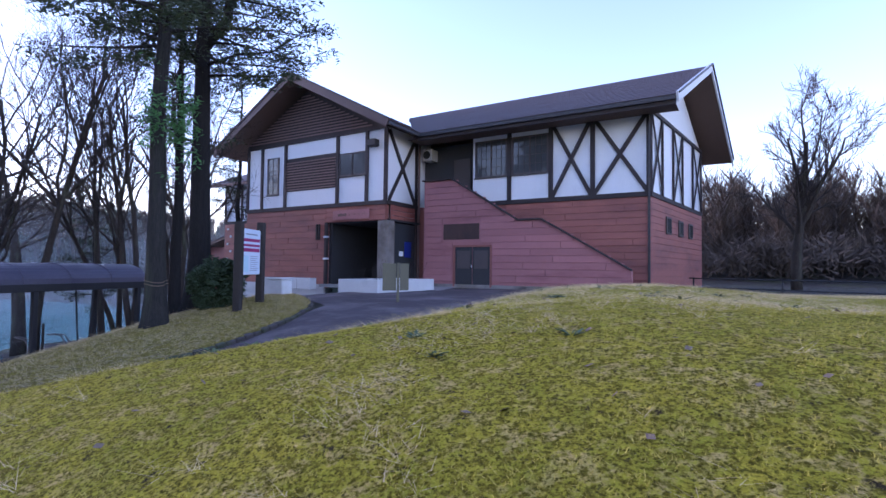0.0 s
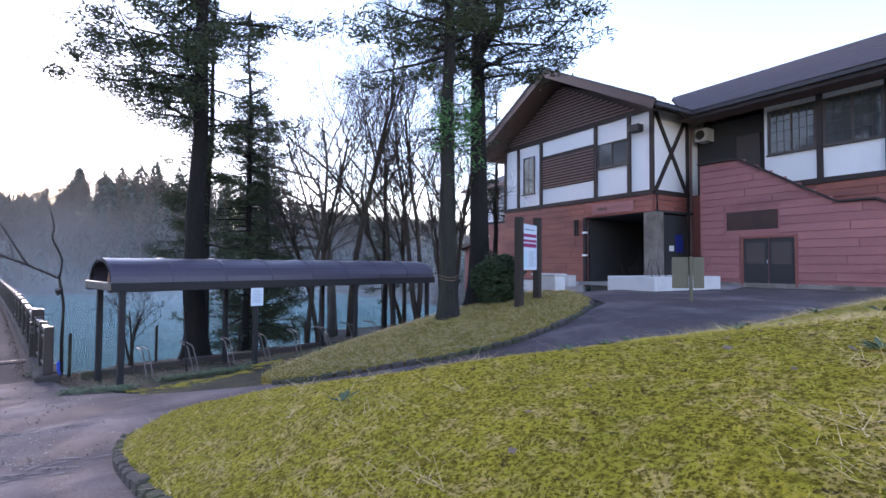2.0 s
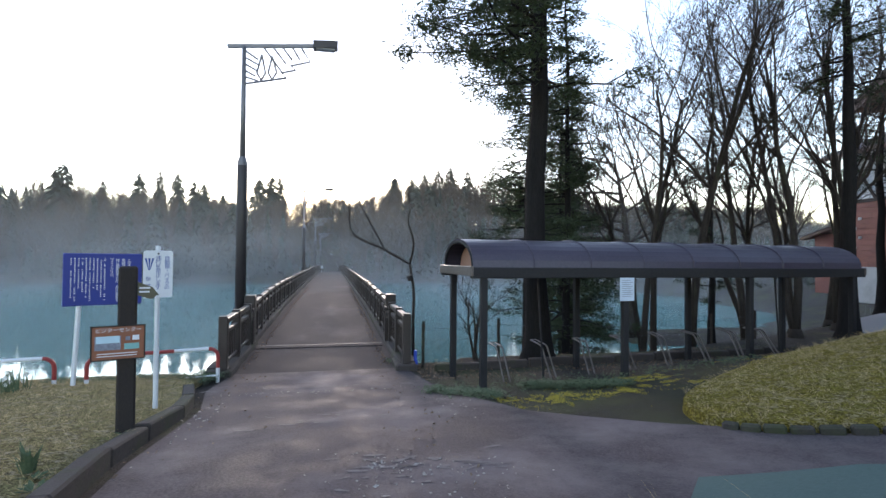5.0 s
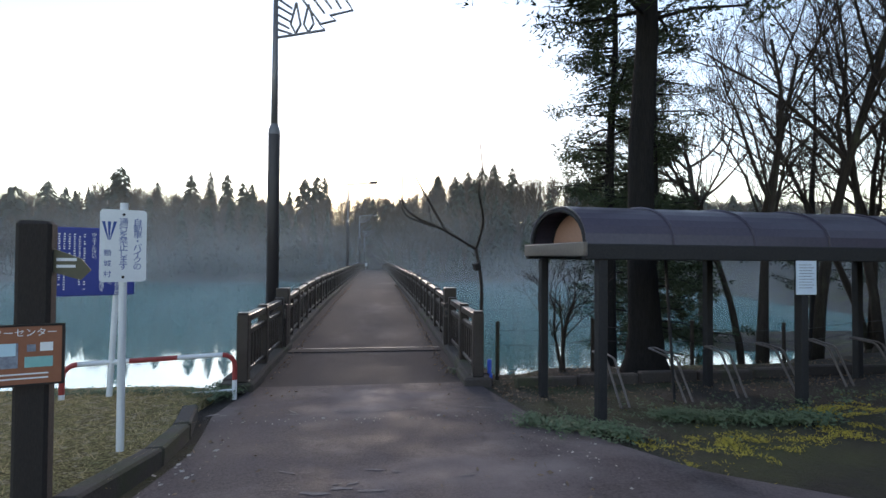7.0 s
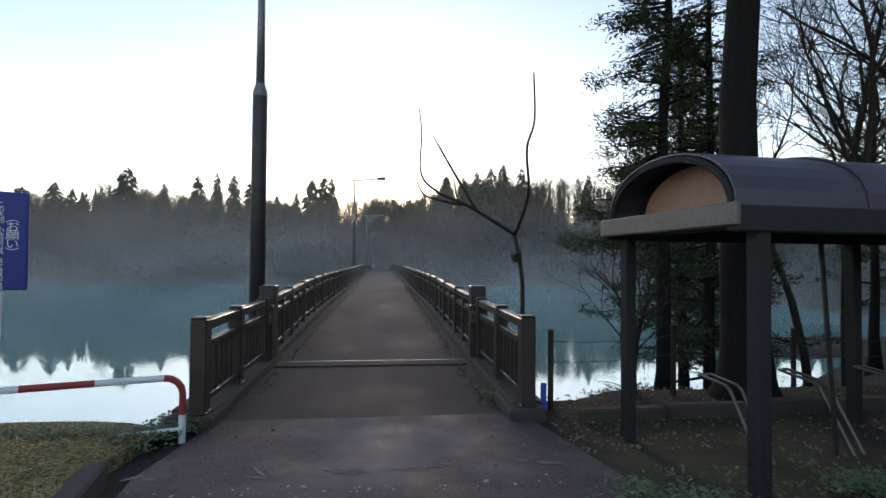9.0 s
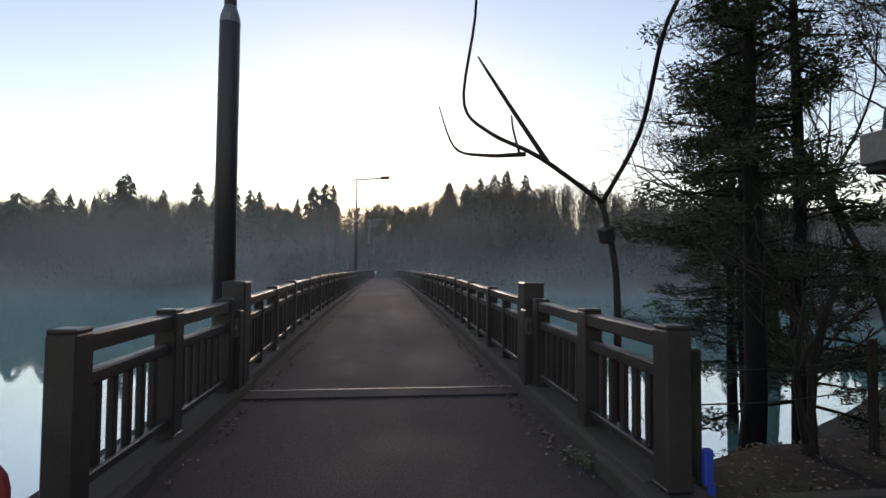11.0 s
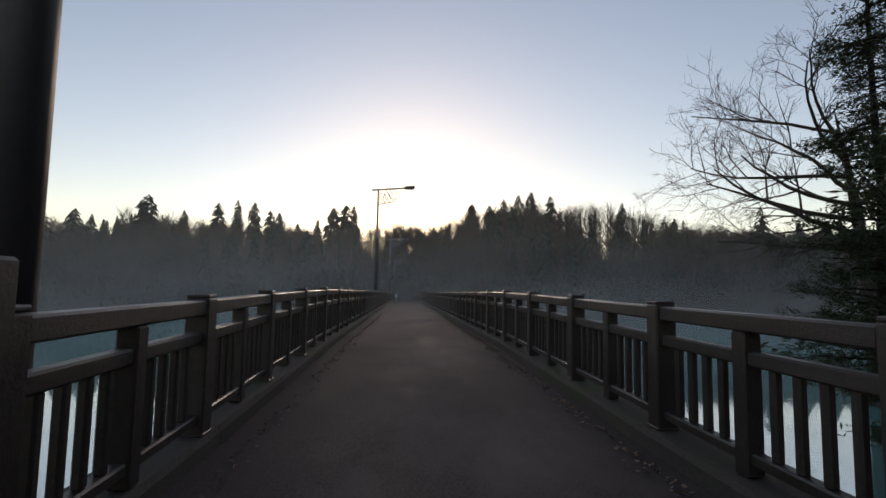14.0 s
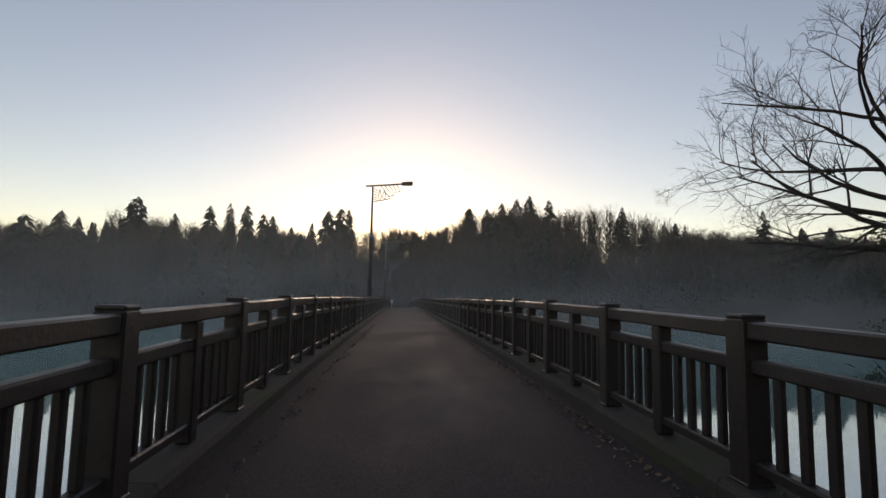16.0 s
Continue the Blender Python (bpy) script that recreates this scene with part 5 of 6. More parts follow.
for lo, hi in (((0.0, -0.235, -0.175), (0.016, 0.235, -0.163)), ((0.0, -0.235, 0.163), (0.016, 0.235, 0.175)), ((0.0, -0.235, -0.163), (0.016, -0.222, 0.163)), ((0.0, 0.222, -0.163), (0.016, 0.235, 0.163))):
    bx("border", lo, hi, POST_WOOD, panel, 0)
g = Geo()
g.prism([(0.0, 0.08, 1.36), (0.0, 0.08, 1.5), (0.0, 0.22, 1.44), (0.0, 0.27, 1.37), (0.0, 0.22, 1.31)], (0.025, 0, 0))
arrow = g.obj("direction_arrow", OLIVE, mp, "dark pointed direction arrow")
for k, wd in enumerate((0.18, 0.17)):
    bx("print_line", (0.0255, 0.1, 1.425 - k * 0.04), (0.0265, 0.1 + wd * 0.55, 1.443 - k * 0.04), WHITE_INK, arrow, 0)


def barrier(x, y, z, turn, width):
    e = base("pipe_barrier", x, y, z, turn, "red and white striped pipe barrier on the bank", "barrier", "striped pipe barriers")
    r, top, cr = 0.033, 0.78, 0.16
    path = [(0, 0, -0.3), (0, 0, 0.42), (0, 0, top - cr)] + [(0, cr - cr * math.cos(a), top - cr + cr * math.sin(a)) for a in (0.4, 0.8, 1.2, 1.57)]
    mids = [cr + (width - 2 * cr) * k / 3 for k in (1, 2)]
    full = path + [(0, m, top) for m in mids] + [(0, width - p[1], p[2]) for p in reversed(path)]
    cuts = [0, 1, 6, 7, 8, 9, 14, 15]
    for n, (a, b) in enumerate(zip(cuts, cuts[1:])):
        pts = full[a:b + 1]
        if len(pts) < 2:
            continue
        g = Geo()
        g.tube(pts, [r] * len(pts), 10)
        g.obj("pipe", WHITE_PAINT if n % 2 == 0 else RED_PAINT, e)
    g = Geo()
    g.tube([(0, 0, 0.28), (0, width, 0.28)], [0.018, 0.018], 8)
    g.obj("lower_bar", WHITE_PAINT, e)
    return e


barrier(-15.45, -4.42, -1.64, 17, 1.98)
barrier(-15.2, -6.9, -1.66, 12, 1.98)

# ---- things by the building ----
ib = base("information_board", -10.27, 9.4, 0.1, 15, "information board between two dark timber posts", "information board")
bx("post", (-0.09, -0.09, -0.4), (0.09, 0.09, 2.12), POST_WOOD, ib, 0.02)
bx("post", (-0.09, 1.06, -0.4), (0.09, 1.24, 2.2), POST_WOOD, ib, 0.02)
face = bx("panel", (-0.02, 0.1, 0.85), (0.03, 1.05, 1.98), BOARD_FACE, ib, 0.008, "pale blue-white printed panel")
for lo, hi, m in (((0.026, -0.44, 0.25), (0.028, 0.44, 0.33), MAGENTA), ((0.026, -0.44, 0.13), (0.028, 0.44, 0.19), MAGENTA), ((0.026, -0.44, 0.0), (0.028, 0.44, 0.09), MAGENTA), ((0.026, -0.42, -0.5), (0.028, -0.15, -0.1), PALE_BLUE), ((0.026, -0.3, 0.42), (0.028, 0.3, 0.45), GREY_PRINT)):
    bx("print", lo, hi, m, face, 0)
for k in range(8):
    bx("print_line", (0.026, -0.05, -0.12 - k * 0.05), (0.028, 0.36 - 0.06 * (k % 3), -0.105 - k * 0.05), GREY_PRINT, face, 0)
pw = base("garden_wall", -11.5, 12.3, 0.15, -12, "low pale concrete wall end by the path", "wall")
bx("block", (-0.5, -0.2, -0.4), (0.5, 0.2, 0.62), PALE_CONCRETE, pw, 0.03)
bx("coping", (-0.53, -0.23, 0.62), (0.53, 0.23, 0.68), PALE_CONCRETE, pw, 0.02)
os_ = base("folding_sign", -7.4, 12.2, 0.2, 30, "olive folding sign on a wooden stake", "sign")
bx("stake", (-0.035, -0.035, -0.3), (0.035, 0.035, 1.1), OLIVE, os_, 0.008)
g = Geo()
g.prism([(-0.05, 0.0, 0.35), (-0.42, -0.1, 0.35), (-0.42, -0.1, 1.08), (-0.05, 0.0, 1.08)], (0, 0.02, 0))
g.obj("panel", OLIVE, os_)
g = Geo()
g.prism([(0.05, 0.0, 0.35), (0.3, 0.12, 0.35), (0.3, 0.12, 1.08), (0.05, 0.0, 1.08)], (0, 0.02, 0))
g.obj("panel", OLIVE, os_)
pl = base("planter", -10.4, 17.6, 0.2, -12, "pale concrete planter with dry shrubs before the entrance", "planter")
for lo, hi in (((-0.95, -1.8, -0.2), (0.95, -1.65, 0.52)), ((-0.95, 1.65, -0.2), (0.95, 1.8, 0.52)), ((-0.95, -1.647, -0.2), (-0.8, 1.647, 0.52)), ((0.8, -1.647, -0.2), (0.95, 1.647, 0.52))):
    bx("side_wall", lo, hi, PALE_CONCRETE, pl, 0.02)
bx("soil", (-0.8, -1.65, 0.0), (0.8, 1.65, 0.42), SOIL, pl, 0.01)
g = Geo()
for k in range(60):
    a, b = random.uniform(-0.7, 0.7), random.uniform(-1.5, 1.5)
    p = Vector((a, b, 0.4))
    g.tube([p, p + Vector((random.uniform(-0.15, 0.15), random.uniform(-0.15, 0.15), 0.35)), p + Vector((random.uniform(-0.3, 0.3), random.uniform(-0.3, 0.3), random.uniform(0.5, 0.95)))], [0.008, 0.006, 0.003], 3, False)
g.obj("dry_shrub", TWIG, pl)
lb = base("low_block", *(HB.matrix_world @ Vector((-5.0, -0.75, 0.2))), -10.5, "low pale concrete bench block by the wall", "block")
bx("block", (-0.95, -0.25, -0.2), (0.95, 0.25, 0.38), PALE_CONCRETE, lb, 0.025)
bx("joint", (0.02, -0.255, -0.2), (0.035, 0.255, 0.383), CONCRETE, lb, 0)
pf = base("pipe_fence", 1.2, 25.6, 0.0, -33, "grey pipe fence beyond the lawn", "fence")
for k in range(5):
    bx("post", (k * 3.6 - 0.03, -0.03, -0.3), (k * 3.6 + 0.03, 0.03, 0.9), DARK_METAL, pf, 0.01)
for z in (0.45, 0.85):
    g = Geo()
    g.tube([(-0.2, 0, z), (14.6, 0, z)], [0.03, 0.03], 8)
    g.obj("rail", DARK_METAL, pf)


# ---- trees ----
def grow(wood, twigs, p, d, r, length, level, rng, droop=0.0, wander=0.16, kids=4, stop=4, thin=0.72, shrink=0.62, finest=0.006):
    """One limb and, from it, its branches; thick ones go into wood, the finest into twigs."""
    n = 6 if level < 2 else 4
    pts, radii = [p.copy()], [r]
    here, way = p.copy(), d.copy()
    for k in range(n):
        way = (way + Vector((rng.gauss(0, wander if level else wander * 0.55), rng.gauss(0, wander if level else wander * 0.55), rng.gauss(0, wander * 0.6) + (0.05 if level else 0.02) - droop))).normalized()
        here = here + way * (length / n)
        pts.append(here.copy())
        radii.append(max(finest * (0.6 if level >= stop else 1), r * (1 - (1 - thin * 0.5) * (k + 1) / n)))
    (wood if level < 2 else twigs).tube(pts, radii, 8 if level == 0 else 5 if level == 1 else 3, level == 0)
    if level >= stop:
        return
    count = kids + (2 if level == 0 else 0)
    for k in range(count):
        f = rng.uniform(0.35, 1.0) if level == 0 else rng.uniform(0.2, 1.0)
        i = min(n - 1, int(f * n))
        q = pts[i].lerp(pts[i + 1], f * n - i)
        a = rng.uniform(0, 2 * math.pi)
        along_ = (pts[i + 1] - pts[i]).normalized()
        side = along_.orthogonal().normalized()
        side = side * math.cos(a) + along_.cross(side) * math.sin(a)
        nd = (along_ * rng.uniform(0.5, 0.95) + side * (rng.uniform(0.3, 0.62) if level == 0 else rng.uniform(0.5, 0.85)) + Vector((0, 0, 0.12))).normalized()
        grow(wood, twigs, q, nd, max(0.004, radii[i] * rng.uniform(0.45, 0.68)), length * shrink * rng.uniform(0.75, 1.1), level + 1, rng, droop, wander, kids, stop, thin, shrink, finest)


def bare_tree(x, y, height, r, seed, lean=(0, 0), kids=4, stop=4, name="bare_tree", label="bare winter tree with forking grey-brown limbs", z=None, forks=1, shrink=0.62, wander=0.14, finest=0.006):
    rng = random.Random(seed)
    z = land(x, y) if z is None else z
    e = base(name, x, y, z, label=label, category="tree")
    wood, twigs = Geo(), Geo()
    wood.tube([(0, 0, -0.5), (0, 0, 0.0), (0.0, 0, 0.25)], [r * 1.6, r * 1.45, r * 1.05], 9)
    for f in range(forks):
        d = Vector((lean[0] + (rng.uniform(-0.25, 0.25) if forks > 1 else 0), lean[1] + (rng.uniform(-0.3, 0.3) if forks > 1 else 0), 1)).normalized()
        grow(wood, twigs, Vector((0, 0, 0)), d, r if forks == 1 else r * 0.8, height * 0.72, 0, rng, kids=kids, stop=stop, wander=wander, shrink=shrink, finest=finest)
    wood.obj("trunk", BARK, e, smooth=True)
    twigs.obj("crown", TWIG, e, "fine leafless twigs")
    return e


def spray(leaves, p, size, count, rng, flat=0.5):
    for _ in range(count):
        c = p + Vector((rng.gauss(0, size), rng.gauss(0, size), rng.gauss(0, size * flat)))
        a = Vector((rng.gauss(0, 1), rng.gauss(0, 1), rng.gauss(-0.35, 0.5))).normalized()
        b = a.orthogonal().normalized()
        if rng.random() < 0.5:
            b = a.cross(b)
        L, w = rng.uniform(0.1, 0.22), rng.uniform(0.01, 0.024)
        leaves.quad(c - a * L * 0.5, c + b * w, c + a * L * 0.5, c - b * w)


def cedar(x, y, height, r, seed, low, reach, dense=1.0, name="cedar_tree", label="tall dark cedar with drooping needle sprays", z=None, lean=(0, 0), one_side=None, fork=False, bark=None):
    rng = random.Random(seed)
    z = land(x, y) if z is None else z
    e = base(name, x, y, z, label=label, category="tree")
    wood, leaves = Geo(), Geo()
    top = Vector((lean[0] * height, lean[1] * height, height))
    spine = [Vector((rng.gauss(0, 0.04), rng.gauss(0, 0.04), 0)) + top * (k / 9) for k in range(10)]
    spine[0] = Vector((0, 0, 0))
    wood.tube([(0, 0, -0.6), (0, 0, -0.05), spine[0] + Vector((0, 0, 0.22)), spine[0] + Vector((0, 0, 0.7))] + spine[1:], [r * 2.1, r * 1.75, r * 1.36, r * 1.1] + [r * (1 - 0.85 * k / 9) for k in range(1, 10)], 12)
    if fork:
        f0 = spine[4]
        wood.tube([f0, f0 + Vector((0.4, 0.45, 1.0)), f0 + Vector((0.7, 0.8, height * 0.5))], [r * 0.55, r * 0.45, r * 0.12], 8)
    n = int(46 * dense)
    for k in range(n):
        h = low + (height - low) * (k + rng.random()) / n
        f = h / height
        i = min(8, int(f * 9))
        p = spine[i].lerp(spine[i + 1], f * 9 - i)
        a = rng.uniform(0, 2 * math.pi)
        if one_side is not None and rng.random() < 0.6:
            a = one_side + rng.gauss(0, 0.7)
        L = reach * (1.05 - 0.75 * max(0, (h - low) / (height - low))) * rng.uniform(0.55, 1.1)
        d = Vector((math.cos(a), math.sin(a), rng.uniform(-0.1, 0.3)))
        pts = [p + d * (L * t) + Vector((0, 0, -0.5 * L * t * t * rng.uniform(0.3, 0.8) + 0.25 * L * t ** 4)) for t in (0, 0.3, 0.6, 0.85, 1.0)]
        wood.tube(pts, [0.045, 0.032, 0.022, 0.012, 0.006], 4, False)
        for j in range(max(3, int(L * 4.2))):
            t = rng.uniform(0.25, 1.02)
            q = p + d * (L * t) + Vector((0, 0, -0.27 * L * t * t + 0.25 * L * t ** 4)) + Vector((rng.gauss(0, 0.12), rng.gauss(0, 0.12), -rng.uniform(0, 0.3)))
            spray(leaves, q, 0.17, int(30 * dense ** 0.5), rng)
    wood.obj("trunk", bark or CEDAR_BARK, e, smooth=True)
    leaves.obj("crown", NEEDLES, e, "dark drooping needle sprays")
    return e


first = cedar(-11.3, 8.05, 15.0, 0.21, 1, 6.4, 2.8, 1.8, label="cedar trunk with rope round it on the verge", z=-0.32, bark=TRUNK_BARK)
g = Geo()
for z in (1.05, 1.12):
    g.tube([(0.235 * math.cos(a / 12 * 6.3), 0.235 * math.sin(a / 12 * 6.3), z + 0.03 * math.sin(a)) for a in range(13)], [0.007] * 13, 4)
g.obj("rope", LITTER, first)
g = Geo()
rr = random.Random(4)
for k in range(90):
    a = rr.uniform(0, 6.3)
    spray(g, Vector((0.45 * math.cos(a) + 0.25, 0.45 * math.sin(a), 4.7 + rr.gauss(0, 0.4))), 0.12, 12, rr)
g.obj("green_tuft", FRESH_LEAF, first, "tuft of fresh green shoots on the trunk")
cedar(-12.3, 10.15, 16.0, 0.29, 2, 6.4, 3.2, 2.0, label="stout forked cedar beside the information board", z=-0.1, fork=True)
cedar(-18.4, 14.8, 15.0, 0.24, 3, 7.5, 2.4, 0.8)
cedar(-17.1, 4.2, 18.0, 0.27, 5, 6.2, 3.8, 2.2, one_side=-2.2)
cedar(-23.2, 7.9, 16.0, 0.17, 7, 1.5, 2.6, 2.1)
cedar(-21.95, 5.8, 15.0, 0.2, 8, 4.7, 2.4, 1.8, lean=(-0.01, 0.02), one_side=-1.9)
cedar(-27.0, 9.5, 15.0, 0.2, 9, 3.2, 3.4, 2.0)
cedar(-30.6, 11.8, 17.0, 0.2, 10, 4.0, 2.5, 2.3)
cedar(-26.0, 26.3, 15.5, 0.22, 11, 6.0, 3.0, 1.0)
cedar(-29.0, 19.0, 14.0, 0.2, 12, 3.0, 2.6, 0.9)
for k, (x, y, h, r, lean, forks) in enumerate((
        (-21.9, 10.6, 14, 0.13, (0.03, 0.02), 1), (-21.0, 11.4, 15, 0.15, (0.05, -0.03), 1), (-18.9, 13.4, 13, 0.15, (-0.02, 0.06), 2), (-20.0, 16.3, 14, 0.15, (0.03, 0.03), 2), (-22.0, 14.5, 14, 0.14, (-0.04, 0.05), 1),
        (-24.5, 12.0, 13, 0.13, (0.06, -0.04), 1), (-20.2, 9.0, 13, 0.11, (-0.04, -0.02), 1), (-25.0, 17.5, 14, 0.16, (0.02, 0.0), 2), (-28.0, 23.0, 14, 0.16, (0.0, 0.0), 2), (-22.6, 19.0, 13, 0.14, (0.05, 0.0), 1))):
    bare_tree(x, y, h, r, 30 + k, lean, forks=forks, kids=6, shrink=0.47, finest=0.006)
bare_tree(6.6, 30.9, 11.2, 0.28, 51, (0.0, 0.0), kids=7, shrink=0.5, label="bare tree with crooked limbs beyond the lawn", z=0.0, wander=0.1, finest=0.011)


def overhanging_tree(x, y, seed):
    """A stout trunk whose long limbs all reach out over the water."""
    rng = random.Random(seed)
    e = base("bare_tree", x, y, land(x, y), label="wide bare tree with long limbs overhanging the lake", category="tree")
    wood, twigs = Geo(), Geo()
    spine = [Vector((0.05 * k * k * 0.3, -0.06 * k * k, k * 2.5 - 0.6)) for k in range(7)]
    wood.tube(spine, [0.5, 0.42, 0.38, 0.32, 0.24, 0.13, 0.02], 10)
    for k in range(9):
        h = 3.1 + 0.3 * k
        i = min(5, int(h))
        p = spine[i].lerp(spine[i + 1], h - i)
        d = Vector((rng.uniform(-0.45, 0.45), -1.0, rng.uniform(0.06, 0.34) + 0.02 * k)).normalized()
        grow(wood, twigs, p, d, 0.17 - 0.008 * k, rng.uniform(7.2, 8.8) - 0.2 * k, 1, rng, 0.03, 0.12, 6, 4, 0.5, 0.48, 0.009)
    for k in range(4):
        a = rng.uniform(0.2, 2.9)
        grow(wood, twigs, spine[3 + k % 3], Vector((math.cos(a), math.sin(a), 0.6)).normalized(), 0.12, 5.0, 1, rng, 0, 0.13, 4, 4, 0.5, 0.5, 0.011)
    wood.obj("trunk", BARK, e, smooth=True)
    twigs.obj("crown", TWIG, e, "fine leafless twigs")


overhanging_tree(-42.0, 22.8, 57)
bare_tree(-17.35, 2.75, 1.9, 0.045, 71, (0.1, -0.1), kids=3, stop=3, name="dead_shrub", label="small dead shrub with a knotted stem on the bank", forks=3)
# slender broken tree by the railing
st = base("slender_tree", -18.0, 1.42, land(-18.0, 1.42), label="slender bare tree leaning over the railing", category="tree")
off = -Vector((-18.0, 1.42, land(-18.0, 1.42)))


def twig(points, radii, sides=7):
    g = Geo()
    g.tube([Vector(p) + off for p in curve_through(points, False, 5)], list(np.interp(np.linspace(0, 1, (len(points) - 1) * 5 + 1), np.linspace(0, 1, len(radii)), radii)), sides)
    return g


twig([(-18.0, 1.42, -2.2), (-18.02, 1.4, -0.9), (-18.1, 1.42, 0.0), (-18.2, 1.33, 0.68)], [0.045, 0.036, 0.032, 0.03]).obj("trunk", BARK, st, smooth=True)
twig([(-18.2, 1.33, 0.68), (-17.95, 0.62, 1.05), (-17.92, 0.15, 1.25), (-17.9, -0.1, 1.5), (-17.0, -0.16, 1.85), (-16.65, -0.22, 2.06)], [0.027, 0.022, 0.018, 0.014, 0.01, 0.006]).obj("limb", BARK, st, smooth=True)
twig([(-17.98, 0.7, 1.02), (-18.2, 0.4, 1.6), (-18.35, 0.2, 2.0), (-18.42, 0.12, 2.17)], [0.025, 0.02, 0.014, 0.008]).obj("limb", BARK, st, smooth=True)
twig([(-18.05, 0.5, 1.1), (-18.8, 0.25, 1.25), (-19.3, 0.0, 1.45), (-19.64, -0.15, 2.04)], [0.024, 0.02, 0.014, 0.007]).obj("limb", BARK, st, smooth=True)
twig([(-18.2, 1.33, 0.68), (-17.4, 1.3, 1.15), (-16.6, 1.05, 1.6), (-16.3, 1.05, 1.85), (-15.9, 0.92, 2.25)], [0.024, 0.02, 0.016, 0.012, 0.007]).obj("limb", BARK, st, smooth=True)
twig([(-18.05, 0.45, 1.12), (-18.15, 0.42, 1.35), (-18.15, 0.4, 1.5)], [0.014, 0.011, 0.008]).obj("limb", BARK, st, smooth=True)


nest = base("nest_box", -18.1, 1.33, 0.33, 20, "small dark nest box strapped to the slender tree", "nest box")
bx("body", (-0.05, -0.06, -0.05), (0.05, 0.06, 0.07), POST_WOOD, nest, 0.006, turn=(0.35, 0.1, 0))
bx("lid", (-0.06, -0.08, 0.072), (0.06, 0.08, 0.086), POST_WOOD, nest, 0.004, turn=(0.35, 0.1, 0))


def ball_of_leaves(name, x, y, z, rx, rz, count, material, label, seed):
    rng = random.Random(seed)
    e = base(name, x, y, z, label=label, category="shrub")
    g, w = Geo(), Geo()
    for _ in range(count):
        d = Vector((rng.gauss(0, 1), rng.gauss(0, 1), rng.gauss(0, 1))).normalized() * rng.uniform(0.72, 1.04)
        bumpy = 1 + 0.18 * noise.noise(d * 2.2)
        spray(g, Vector((d.x * rx * bumpy, d.y * rx * bumpy, rz + d.z * rz * bumpy)), 0.04, 7, rng)
    for _ in range(9):
        a = rng.uniform(0, 6.3)
        w.tube([(0, 0, -0.3), (0.2 * math.cos(a), 0.2 * math.sin(a), rz * 0.7), (rx * 0.7 * math.cos(a), rx * 0.7 * math.sin(a), rz * 1.3)], [0.03, 0.02, 0.008], 5)
    w.obj("stems", BARK, e)
    g.obj("crown", material, e)
    return e


ball_of_leaves("clipped_bush", -11.35, 9.85, -0.02, 0.62, 0.68, 1500, BUSH_LEAF, "rounded dark evergreen bush at the cedar's foot", 5)
nar = base("narcissus_bed", -15.0, -6.0, -1.35, label="clump of white narcissus by the barrier", category="flowers")
g, fl = Geo(), Geo()
rr = random.Random(8)
for k in range(420):
    p = Vector((rr.uniform(-0.3, 0.3), rr.uniform(-1.6, 0.9), 0))
    q = p + Vector((rr.gauss(0, 0.05), rr.gauss(0, 0.05), rr.uniform(0.2, 0.4)))
    g.quad(p, p + Vector((0, 0.02, 0)), q + Vector((0, 0.012, 0)), q)
    if k % 4 == 0:
        for a in range(5):
            t = a / 5 * 6.28
            fl.tri(q, q + Vector((0.01, math.cos(t) * 0.035, math.sin(t) * 0.035)), q + Vector((0.01, math.cos(t + 0.9) * 0.035, math.sin(t + 0.9) * 0.035)))
g.obj("leaves", WEED, nar)
fl.obj("petals", NARCISSUS, nar)


for x, y, s in ((-9.75, -2.75, 1.0), (-10.55, -2.72, 0.8), (-9.2, -2.95, 0.7)):
    clump = base("leafy_clump", x, y, verge_top(Vector((x, y))) - 0.02, label="green clump of long narrow leaves on the bank", category="plant", group="leafy clumps on the bank")
    g = Geo()
    for k in range(int(34 * s)):
        a, L, lean = rr.uniform(0, 6.28), rr.uniform(0.16, 0.32) * s, rr.uniform(0.15, 0.6)
        d, side = Vector((math.cos(a), math.sin(a), 0)), Vector((-math.sin(a), math.cos(a), 0)) * 0.011
        p = d * rr.uniform(0, 0.06) * s
        m, q = p + d * L * lean * 0.4 + Vector((0, 0, L * 0.65)), p + d * L * lean + Vector((0, 0, L))
        g.quad(p - side * 0.7, p + side * 0.7, m + side, m - side)
        g.tri(m - side, m + side, q)
    g.obj("leaves", WEED, clump)


# ---- far woods ----
# rise of the wood's outline, in degrees, by bearing from the bridge head
RISE = [(-45, 5.6), (-37, 5.8), (-31, 6.9), (-28.5, 8.0), (-22, 7.4), (-13, 7.0), (-5, 7.6), (-1, 8.1), (2, 7.5), (6, 9.0), (12, 10.6), (18.5, 10.4), (21, 10.9), (28, 9.0), (32, 7.6), (40, 6.4), (60, 5.6)]
# single conifers that stand above it: bearing, rise
TALL = [(-35.5, 6.6), (-33, 7.3), (-31.7, 6.8), (-27.1, 9.2), (-23.8, 7.9), (-20.6, 9.0), (-18.7, 9.5), (-17, 9.3), (-15.3, 8.6), (-14.4, 8.5), (-12.4, 7.4), (-10.2, 7.9), (-8.4, 9.4), (-7.1, 9.7), (-6.2, 9.6),
        (7.5, 10.2), (9.6, 10.1), (11.3, 10.8), (13, 11.3), (14.4, 11.6), (16.6, 11.1), (24.4, 10.0), (29.6, 8.1), (37.4, 8.8), (40.4, 7.0), (42.5, 6.9)]


